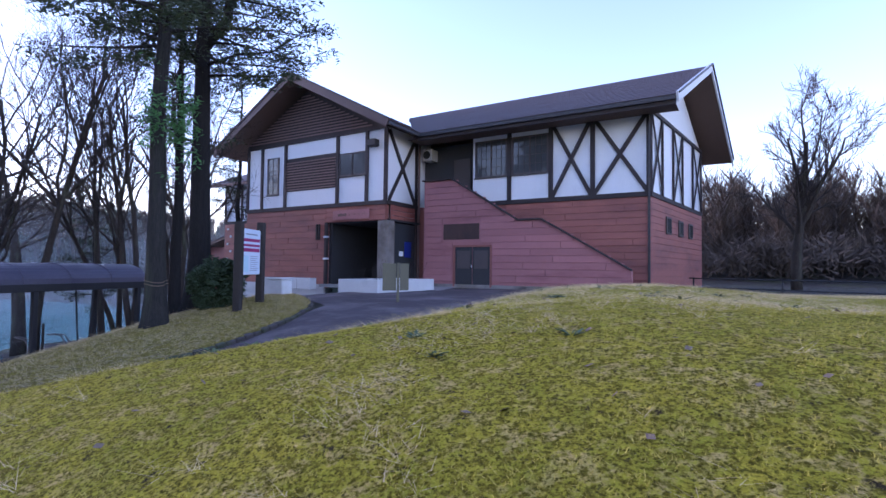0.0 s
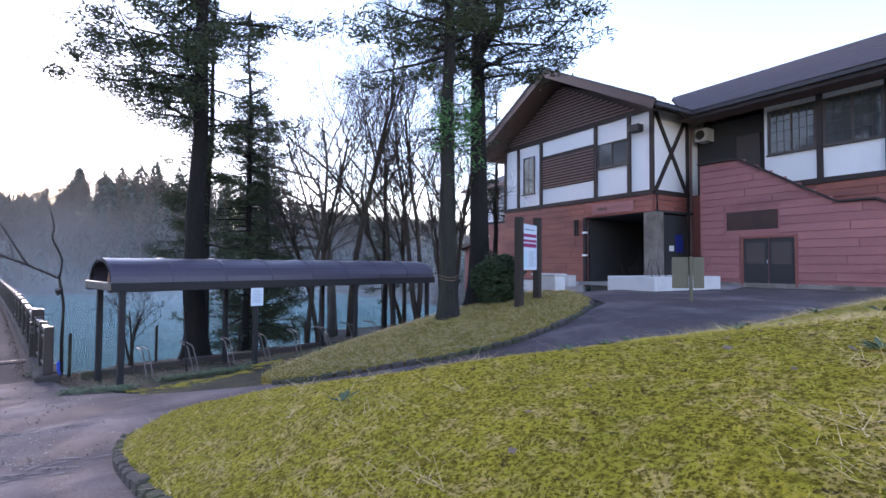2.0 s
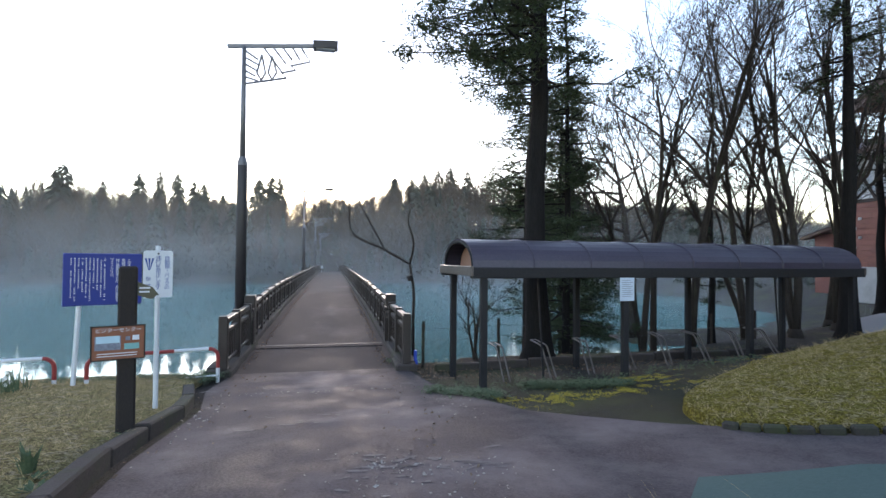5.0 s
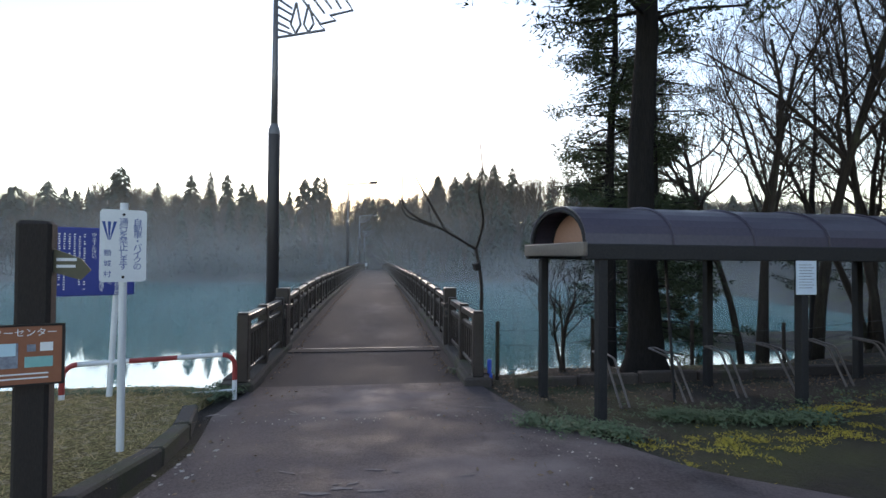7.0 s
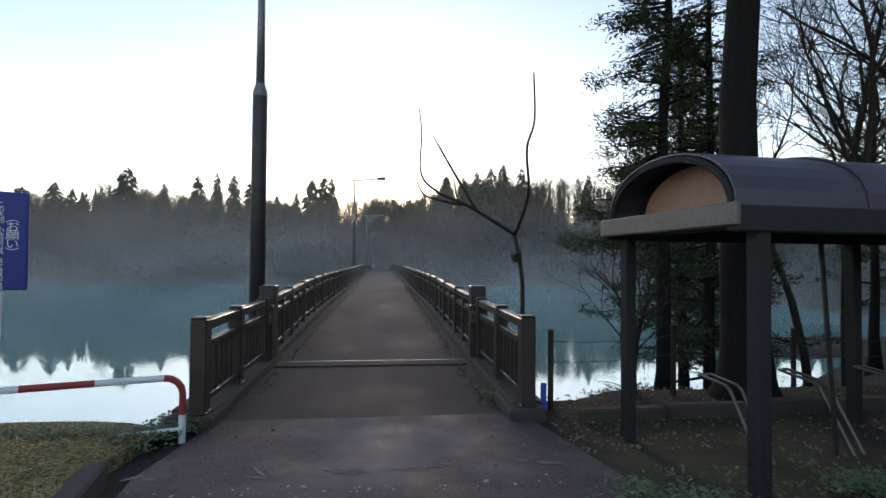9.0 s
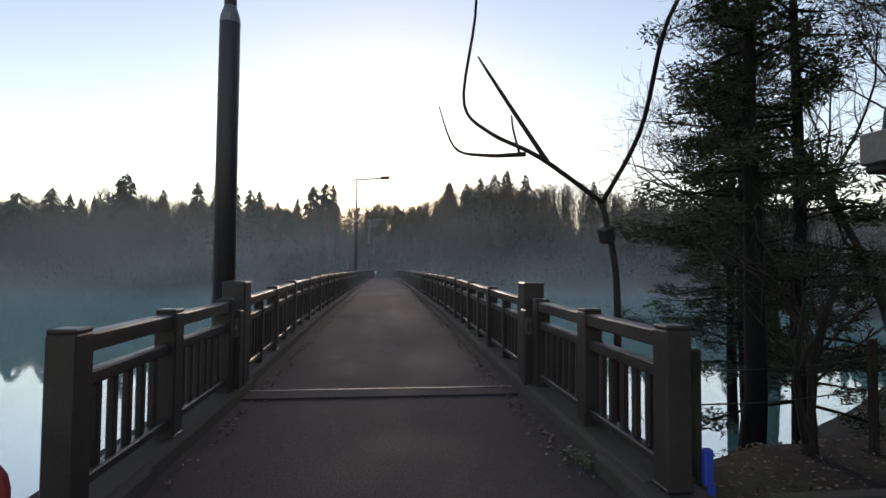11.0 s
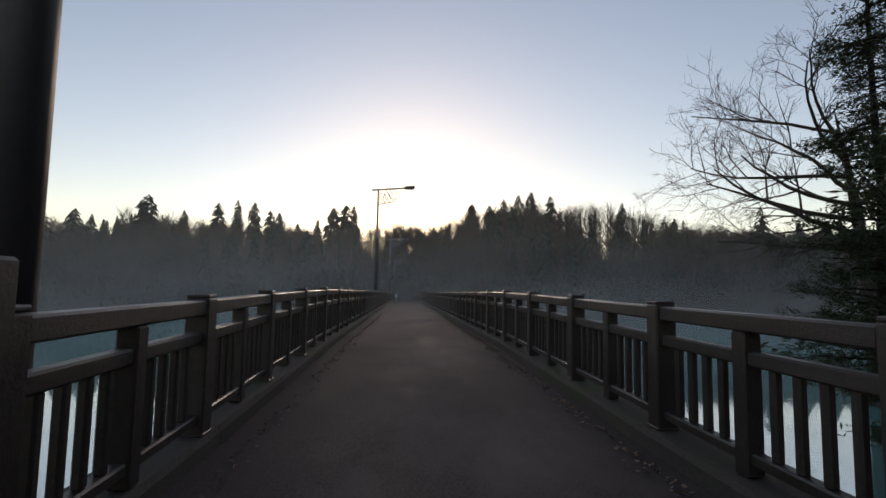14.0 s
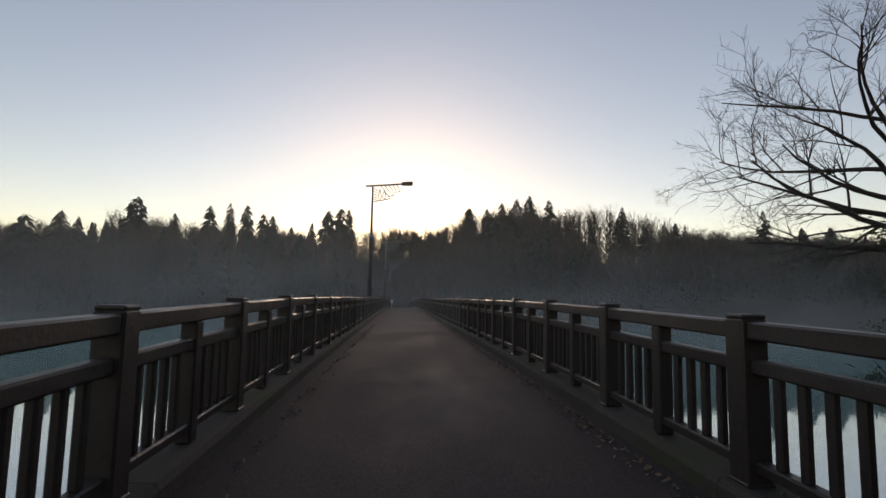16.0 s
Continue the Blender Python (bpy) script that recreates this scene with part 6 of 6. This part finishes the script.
def outline(x, y):
    """How high the wood may reach at a place."""
    dx, dy = -21.0 - x, y + 1.1
    return -0.2 + math.tan(radians(along(RISE, math.degrees(math.atan2(dy, dx))))) * math.hypot(dx, dy)


def far_woods(name, spots, conifer, material, label, seed, tall=(9, 17), fine=1.0, start=0.25, wide=0.7, heights=None):
    """A wood seen from afar: conifers of layered sprays with ragged outlines, or leafless crowns of fine twigs."""
    rng = random.Random(seed)
    g = Geo()
    for x, y in spots:
        z = land(x, y)
        h = rng.uniform(*tall) * (0.92 + 0.5 * noise.noise(Vector((y * 0.06, x * 0.05, 1.0))))
        if x < -30:
            room = outline(x, y) - z
            h = max(3.0, min(h, room * rng.uniform(0.8, 1.0)) if x > -156 else room * rng.uniform(*(0.62, 0.86) if conifer else (0.8, 1.02)))
        if heights:
            h = heights[(x, y)] - z
        if conifer:
            w = h * (rng.uniform(0.2, 0.32) if heights else rng.uniform(0.17, 0.27))
            n = int(190 * fine)
            blunt = rng.uniform(0.34, 0.6) if heights else rng.uniform(0.32, 0.95)
            for k in range(n):
                f = k / n
                rad = w * (1 - f) ** blunt * rng.uniform(0.45, 1.15) + 0.12
                a = rng.uniform(0, 6.28)
                zz = z + h * (0.05 + 0.95 * f) + rng.uniform(-0.3, 0.3)
                d = Vector((math.cos(a), math.sin(a), 0))
                s = Vector((-d.y, d.x, 0)) * (0.24 * rad + 0.08) / fine ** 0.5
                c = Vector((x, y, zz))
                g.quad(c + d * rad * 0.15 + Vector((0, 0, 0.45)), c + d * rad * 0.65 - s, c + d * rad - Vector((0, 0, 0.2 + 0.3 * rad)), c + d * rad * 0.65 + s)
            g.tube([(x, y, z - 0.5), (x, y, z + h)], [0.2, 0.03], 4, False)
        else:
            top = Vector((x + rng.gauss(0, 0.4), y + rng.gauss(0, 0.4), z + h * 0.85))
            g.tube([(x, y, z - 0.5), top], [0.17, 0.04], 4, False)
            for k in range(int(30 * fine)):
                f = rng.uniform(start, 0.95)
                p = Vector((x, y, z)).lerp(top, f)
                a = rng.uniform(0, 6.28)
                L = h * rng.uniform(0.1, 0.26)
                q = p + Vector((math.cos(a) * L * wide, math.sin(a) * L * wide, L))
                s = Vector((-math.sin(a), math.cos(a), 0)) * 0.075
                g.tri(p - s, p + s, q)
                for _ in range(5):
                    m = p.lerp(q, rng.uniform(0.25, 0.95))
                    e = m + Vector((rng.gauss(0, 0.6), rng.gauss(0, 0.6), rng.uniform(0.3, 1.5)))
                    g.tri(m - s * 0.5, m + s * 0.5, e)
    return tagged(g.obj(name, material), label, "woods", kind="stuff")


rr = random.Random(17)
con, bar, low, side_con, side_bar = [], [], [], [], []
for k in range(1350):
    y = rr.uniform(-200, 150)
    x = -140 - 42 * rr.random() ** 1.4
    group = noise.noise(Vector((y * 0.05, x * 0.04, 2.0)))
    (con if group + rr.gauss(0, 0.25) > 0.38 else bar).append((x, y))
for k in range(450):
    x = rr.uniform(-140, -30)
    y = 46 + (-24 - x) * 0.42 + 28 * rr.random() ** 1.4
    (side_con if rr.random() < 0.3 else side_bar).append((x, y))
for k in range(260):
    x = rr.uniform(-140, -10)
    (con if rr.random() < 0.5 else bar).append((x, -124 - 40 * rr.random()))
for k in range(420):
    t = rr.random()
    low.append((-137.5 - 5 * rr.random(), rr.uniform(-170, 95)) if t < 0.7 else (rr.uniform(-135, -35), 0))
low = [(x, y if y else 43 + (-24 - x) * 0.42 + 4 * rr.random()) for x, y in low]
con, bar, low = ([p for p in spots if not (abs(p[1] + 1.3) < 3.0 and -150 < p[0])] for spots in (con, bar, low))
tops = {}
for b, rise in TALL:
    dist = rr.uniform(150, 162)
    x, y = -21.0 - dist * math.cos(radians(b)), -1.1 + dist * math.sin(radians(b))
    tops[(x, y)] = -0.2 + math.tan(radians(rise)) * dist
far_woods("tall_conifers", list(tops), True, FAR_NEEDLES, "single tall conifers above the far wood", 23, heights=tops, fine=1.6)
far_woods("far_conifer_wood", con, True, FAR_NEEDLES, "dark conifer wood on the far shore", 3, (10, 21))
far_woods("far_bare_wood", bar, False, FAR_TWIGS, "leafless brown wood on the far shore", 4, (11, 16), 2.6, 0.2, 0.8)
far_woods("side_conifer_wood", side_con, True, FAR_NEEDLES, "low dark conifers along the side shore", 8, (3, 5.5))
far_woods("side_bare_wood", side_bar, False, FAR_TWIGS, "low leafless wood along the side shore", 9, (3.5, 5.5), 1.5, 0.15, 0.9)
far_woods("shore_thicket", low, True, FAR_NEEDLES, "dark thicket along the far waterline", 5, (4, 8), 0.6)
brown = [(rr.uniform(0, 85), 44 + 34 * rr.random()) for _ in range(330)]
far_woods("brown_wood", brown[:270], False, BROWN_WOOD, "brown withered wood behind the building", 6, (4.5, 9.5), 3.0, 0.05, 1.1)


def brush(name, spots, material, label, seed, low, high):
    """Rounded, uneven masses of fine leafless brush."""
    rng = random.Random(seed)
    g = Geo()
    for x, y in spots:
        z, h = land(x, y), rng.uniform(low, high)
        if x < -30:
            h = max(3.0, min(h, (outline(x, y) - z) * rng.uniform(0.75, 0.95)))
        w = h * rng.uniform(0.35, 0.6)
        for _ in range(150):
            d = Vector((rng.gauss(0, 1), rng.gauss(0, 1), rng.gauss(0, 1))).normalized() * rng.uniform(0.3, 1.05)
            c = Vector((x + d.x * w, y + d.y * w, z + h * (0.5 + 0.5 * d.z)))
            way = Vector((d.x * 0.6 + rng.gauss(0, 0.4), d.y * 0.6 + rng.gauss(0, 0.4), rng.uniform(0.2, 1.0))).normalized()
            s = way.orthogonal().normalized() * rng.uniform(0.03, 0.11)
            g.tri(c - s, c + s, c + way * rng.uniform(0.4, 1.1))
    return tagged(g.obj(name, material), label, "woods", kind="stuff")


brush("far_brush", [(-141 - 28 * rr.random(), rr.uniform(-150, 120)) for _ in range(680)] + [(-148 - 26 * rr.random(), rr.uniform(-20, 16)) for _ in range(80)], FAR_TWIGS, "rounded leafless trees between the conifers on the far shore", 14, 11, 16)
brush("brown_brush", brown[270:], BROWN_WOOD, "rounded brown withered trees behind the building", 7, 4, 8)
brush("brown_scrub", [(rr.uniform(0, 85), 42 + 12 * rr.random()) for _ in range(300)], BROWN_WOOD, "low brown scrub at the edge of the wood", 12, 1.6, 3.6)

# ---- drifting mist over the lake ----
for k, x in enumerate((-38, -52, -66, -82, -98, -114, -128)):
    g = Geo()
    g.quad((x, -124, WATER_Z + 0.05), (x, 75, WATER_Z + 0.05), (x, 75, 12.5), (x, -124, 12.5))
    tagged(g.obj("lake_mist", MIST), "thin veil of morning mist over the water", "mist", kind="stuff")


for k in (0, 12):
    g = Geo()
    g.quad((-134, 40.5 + 110 * 0.42 - k, WATER_Z + 0.05), (-30, 40.5 + 6 * 0.42 - k, WATER_Z + 0.05), (-30, 40.5 + 6 * 0.42 - k, 12.5), (-134, 40.5 + 110 * 0.42 - k, 12.5))
    tagged(g.obj("lake_mist", MIST), "thin veil of morning mist along the side shore", "mist", kind="stuff")


# ---- grass, weeds, litter ----
def blades(name, spots, material, label, low, high, seed, lean=0.6, wide=0.004, bunch=1):
    rng = random.Random(seed)
    g = Geo()
    for p in spots:
        for _ in range(bunch):
            q = p + Vector((rng.gauss(0, 0.012), rng.gauss(0, 0.012), 0)) if bunch > 1 else p
            h = rng.uniform(low, high)
            a = rng.uniform(0, 6.28)
            s = Vector((math.cos(a), math.sin(a), 0)) * wide
            t = q + Vector((rng.gauss(0, lean) * h, rng.gauss(0, lean) * h, h))
            g.tri(q - s, q + s, t)
    return tagged(g.obj(name, material), label, "grass", kind="stuff")


def cover(count, area, rng, line, top):
    """Random places on a lawn, inside its outline, at its height."""
    poly = np.array([(p.x, p.y) for p in line])
    nxt = np.roll(poly, -1, 0)
    pts = []
    while len(pts) < count:
        x, y = rng.uniform(area[0], area[1]), rng.uniform(area[2], area[3])
        cross = (poly[:, 1] > y) != (nxt[:, 1] > y)
        if np.count_nonzero(cross & (x < (nxt[:, 0] - poly[:, 0]) * (y - poly[:, 1]) / np.where(nxt[:, 1] == poly[:, 1], 1e-9, nxt[:, 1] - poly[:, 1]) + poly[:, 0])) % 2:
            pts.append(Vector((x, y, top(Vector((x, y)), float(np.sqrt(((poly - (x, y)) ** 2).sum(1).min()))) - 0.006)))
    return pts


rr = random.Random(21)
near = cover(52000, (-9.0, 4.0, 0.8, 5.5), rr, mound_line, mound_top)
wide_ = cover(16000, (-8.0, 11.0, 4.0, 16.5), rr, mound_line, mound_top)
blades("mound_grass", near + wide_, BLADE, "short mossy green grass on the mound", 0.01, 0.028, 1, 0.9, 0.003, 2)
tufts = [p for p in cover(34000, (-9.0, 10.0, 0.8, 16.0), rr, mound_line, mound_top) if noise.noise(Vector((p.x * 0.8, p.y * 0.8, 5.5))) + 1.1 * noise.noise(Vector((p.x * 4.0, p.y * 4.0, 1.5))) + rr.gauss(0, 0.12) + 0.45 * smooth01(4.0, 9.0, p.y) > 0.27]
blades("mound_straw", tufts, STRAW, "dry straw tufts in the lawn", 0.02, 0.085, 2, 2.2, 0.0023, 5)
blades("verge_straw", cover(6000, (-15.0, -8.4, 3.4, 14.0), rr, island_line, island_top), STRAW, "dry straw on the verge", 0.02, 0.08, 3, 1.8, 0.0026, 3)
blades("bank_straw", cover(11000, (-16.4, -5.0, -8.0, -2.2), rr, verge_line, verge_top), STRAW, "dry straw on the lake bank", 0.02, 0.07, 4, 1.5, 0.0022, 3)
edge = []
for k in range(1750):
    t = rr.random()
    if k < 600:
        x, y = -14.2 + 0.8 * t + rr.gauss(0, 0.16), 1.15 + 0.85 * t + rr.gauss(0, 0.12)
    elif k < 1450:
        x, y = -14.2 + 0.8 * t + rr.gauss(0, 0.14), 2.75 + 1.35 * t + rr.gauss(0, 0.1)
    else:
        x, y = -14.1 + rr.gauss(0, 0.35), 1.2 + 6.0 * t
    edge.append(Vector((x, y, land(x, y))))
for k in range(500):
    x, y = -16.3 + rr.gauss(0, 0.3), -2.75 + rr.gauss(0, 0.12)
    edge.append(Vector((x, y, land(x, y) + 0.04)))
for k in range(260):
    x, y = -15.85 + rr.gauss(0, 0.12), -5.2 + 2.5 * rr.random()
    edge.append(Vector((x, y, verge_top(Vector((x, y))) - 0.02)))
for k in range(14):
    x, y = -17.2 - 0.25 * rr.random(), 0.8 - 0.08 * rr.random()
    edge.append(Vector((x, y, -1.5)))
g = Geo()
for p in edge:
    for _ in range(5):
        c = p + Vector((rr.gauss(0, 0.035), rr.gauss(0, 0.035), rr.uniform(0.015, 0.085)))
        a, L = rr.uniform(0, 6.28), rr.uniform(0.012, 0.026)
        d, s_ = Vector((math.cos(a), math.sin(a), rr.uniform(-0.5, 0.6))) * L, Vector((-math.sin(a), math.cos(a), rr.uniform(-0.4, 0.4))) * L * 0.7
        g.quad(c - d, c + s_, c + d, c - s_)
    g.tri(p - Vector((0.003, 0, 0)), p + Vector((0.003, 0, 0)), p + Vector((rr.gauss(0, 0.04), rr.gauss(0, 0.04), rr.uniform(0.05, 0.13))))
tagged(g.obj("weed_strip", WEED), "low green leafy weeds along the shelter and bridge end", "weeds", kind="stuff")
moss = []
while len(moss) < 5000:
    x, y = rr.uniform(-15.0, -11.8), rr.uniform(1.9, 9.0)
    if noise.noise(Vector((x * 1.1, y * 1.1, 2.5))) + 0.5 * noise.noise(Vector((x * 5, y * 5, 7.0))) + rr.gauss(0, 0.12) > 0.05 + 0.5 * abs(x + 13.3):
        moss.append(Vector((x, y, land(x, y) - 0.004)))
blades("moss_patches", moss, BLADE, "yellow-green moss on the soil beside the shelter", 0.01, 0.025, 6, 0.9, 0.005, 2)
weeds = base("weed_rosettes", 0, 0, 0, label="grey-green weed rosettes scattered in the lawn", category="weeds")
tagged(weeds, kind="stuff")
g = Geo()
for p in cover(85, (-6.0, 8.0, 1.4, 12.0), rr, mound_line, mound_top) + cover(10, (-12, -8.0, -4.0, -2.3), rr, verge_line, verge_top):
    for k in range(rr.randint(9, 18)):
        a = rr.uniform(0, 6.28)
        d = Vector((math.cos(a), math.sin(a), rr.uniform(0.1, 0.55)))
        s = Vector((-d.y, d.x, 0)) * 0.017
        L = rr.uniform(0.06, 0.15)
        g.quad(p, p + d * L * 0.6 + s, p + d * L - Vector((0, 0, 0.01)), p + d * L * 0.6 - s)
g.obj("leaves", ROSETTE, weeds)
lit = Geo()
for p in cover(150, (-5.0, 6.0, 0.9, 7.0), rr, mound_line, mound_top):
    a, L = rr.uniform(0, 6.28), rr.uniform(0.02, 0.045)
    d, s_ = Vector((math.cos(a) * L, math.sin(a) * L, rr.uniform(-0.005, 0.015))), Vector((-math.sin(a) * L * 0.6, math.cos(a) * L * 0.6, rr.uniform(0, 0.015)))
    c = p + Vector((0, 0, 0.02))
    lit.quad(c - d, c + s_, c + d, c - s_)
for k in range(4300):
    if k < 2400:
        x, y = -15.2 - 2.6 * rr.random(), 1.2 + 9.0 * rr.random() ** 1.3
        z = land(x, y) + 0.01
    elif k < 4100:
        x, y = -17 - 26 * rr.random(), (0.74 - abs(rr.gauss(0, 0.09))) if rr.random() < 0.7 else -2.3 + abs(rr.gauss(0, 0.08))
        z = deck_z(x) + 0.008
    else:
        x, y = -16.5 + 9 * rr.random(), rr.choice((-2.05, 0.5)) + rr.gauss(0, 0.25)
        z = land(x, y) + 0.02
    a, L = rr.uniform(0, 6.28), rr.uniform(0.012, 0.03)
    d, s = Vector((math.cos(a) * L, math.sin(a) * L, rr.uniform(-0.004, 0.012))), Vector((-math.sin(a) * L * 0.4, math.cos(a) * L * 0.4, rr.uniform(0, 0.012)))
    c = Vector((x, y, z + 0.006))
    lit.quad(c - d, c + s, c + d, c - s)
tagged(lit.obj("fallen_leaves", LITTER), "scattered brown fallen leaves", "leaves", kind="stuff")
SCUFF = mat("pale_road_scuff", (0.13, 0.108, 0.107), (0.24, 0.205, 0.2), 6, 50, 0.85, bump=0.4)
scuffs = Geo()
for cx, cy, sx, sy, n in ((-10.4, 0.05, 0.22, 0.28, 26), (-10.2, 0.75, 0.12, 0.2, 12), (-8.5, -0.8, 0.12, 0.5, 26), (-8.2, 0.15, 0.16, 0.28, 22), (-7.4, -1.1, 0.12, 0.35, 14), (-15.0, -0.9, 0.05, 0.8, 16), (-12.4, -0.4, 0.3, 0.5, 10)):
    for _ in range(n):
        x, y, a0 = rr.gauss(cx, sx), rr.gauss(cy, sy), rr.gauss(1.45, 0.35)
        L, w = rr.uniform(0.04, 0.17), rr.uniform(0.012, 0.04)
        ring = []
        for k in range(9):
            t = k / 9 * 6.283
            u, v = math.cos(t) * L * rr.uniform(0.6, 1.1), math.sin(t) * w * rr.uniform(0.4, 1.2)
            px, py = x + u * math.cos(a0) - v * math.sin(a0), y + u * math.sin(a0) + v * math.cos(a0)
            ring.append((px, py, land(px, py) + 0.0165))
        scuffs.f.append(tuple(range(len(scuffs.v), len(scuffs.v) + 9)))
        scuffs.v += ring
tagged(scuffs.obj("road_scuffs", SCUFF), "pale worn scuffs in the asphalt", "road wear", kind="stuff")
flecks = Geo()
for cx, cy, sx, sy, n in ((-10.4, 0.0, 0.25, 0.3, 220), (-8.8, -0.6, 0.12, 0.55, 260), (-10.0, 0.5, 0.3, 0.35, 160), (-8.7, 0.2, 0.2, 0.35, 200), (-8.9, -1.0, 0.15, 0.3, 120), (-12.8, -2.1, 0.8, 0.08, 120), (-14.6, -0.9, 0.06, 0.9, 150), (-13.2, 1.2, 0.5, 0.2, 120)):
    for _ in range(n // 2):
        x, y = rr.gauss(cx, sx), rr.gauss(cy, sy)
        z = land(x, y) + 0.018
        a, L = rr.uniform(0, 6.28), rr.uniform(0.006, 0.018) * (2.2 if rr.random() < 0.06 else 1)
        d, s = Vector((math.cos(a) * L, math.sin(a) * L, 0)), Vector((-math.sin(a) * L * 0.5, math.cos(a) * L * 0.5, 0.004))
        c = Vector((x, y, z))
        flecks.quad(c - d, c + s, c + d, c - s)
tagged(flecks.obj("road_debris", PALE_FLECK), "pale dried leaf crumbs and grit on the road", "debris", kind="stuff")
kerb_run(mound_line, len(mound_line) - 24, len(mound_line) + 40, "kerb_mound", 0.12)
kerb_run(island_line, 0, 46, "kerb_verge", 0.1)
kerb_run(verge_line, 0, 40, "kerb_bank", 0.17, 0.17, 0.9)
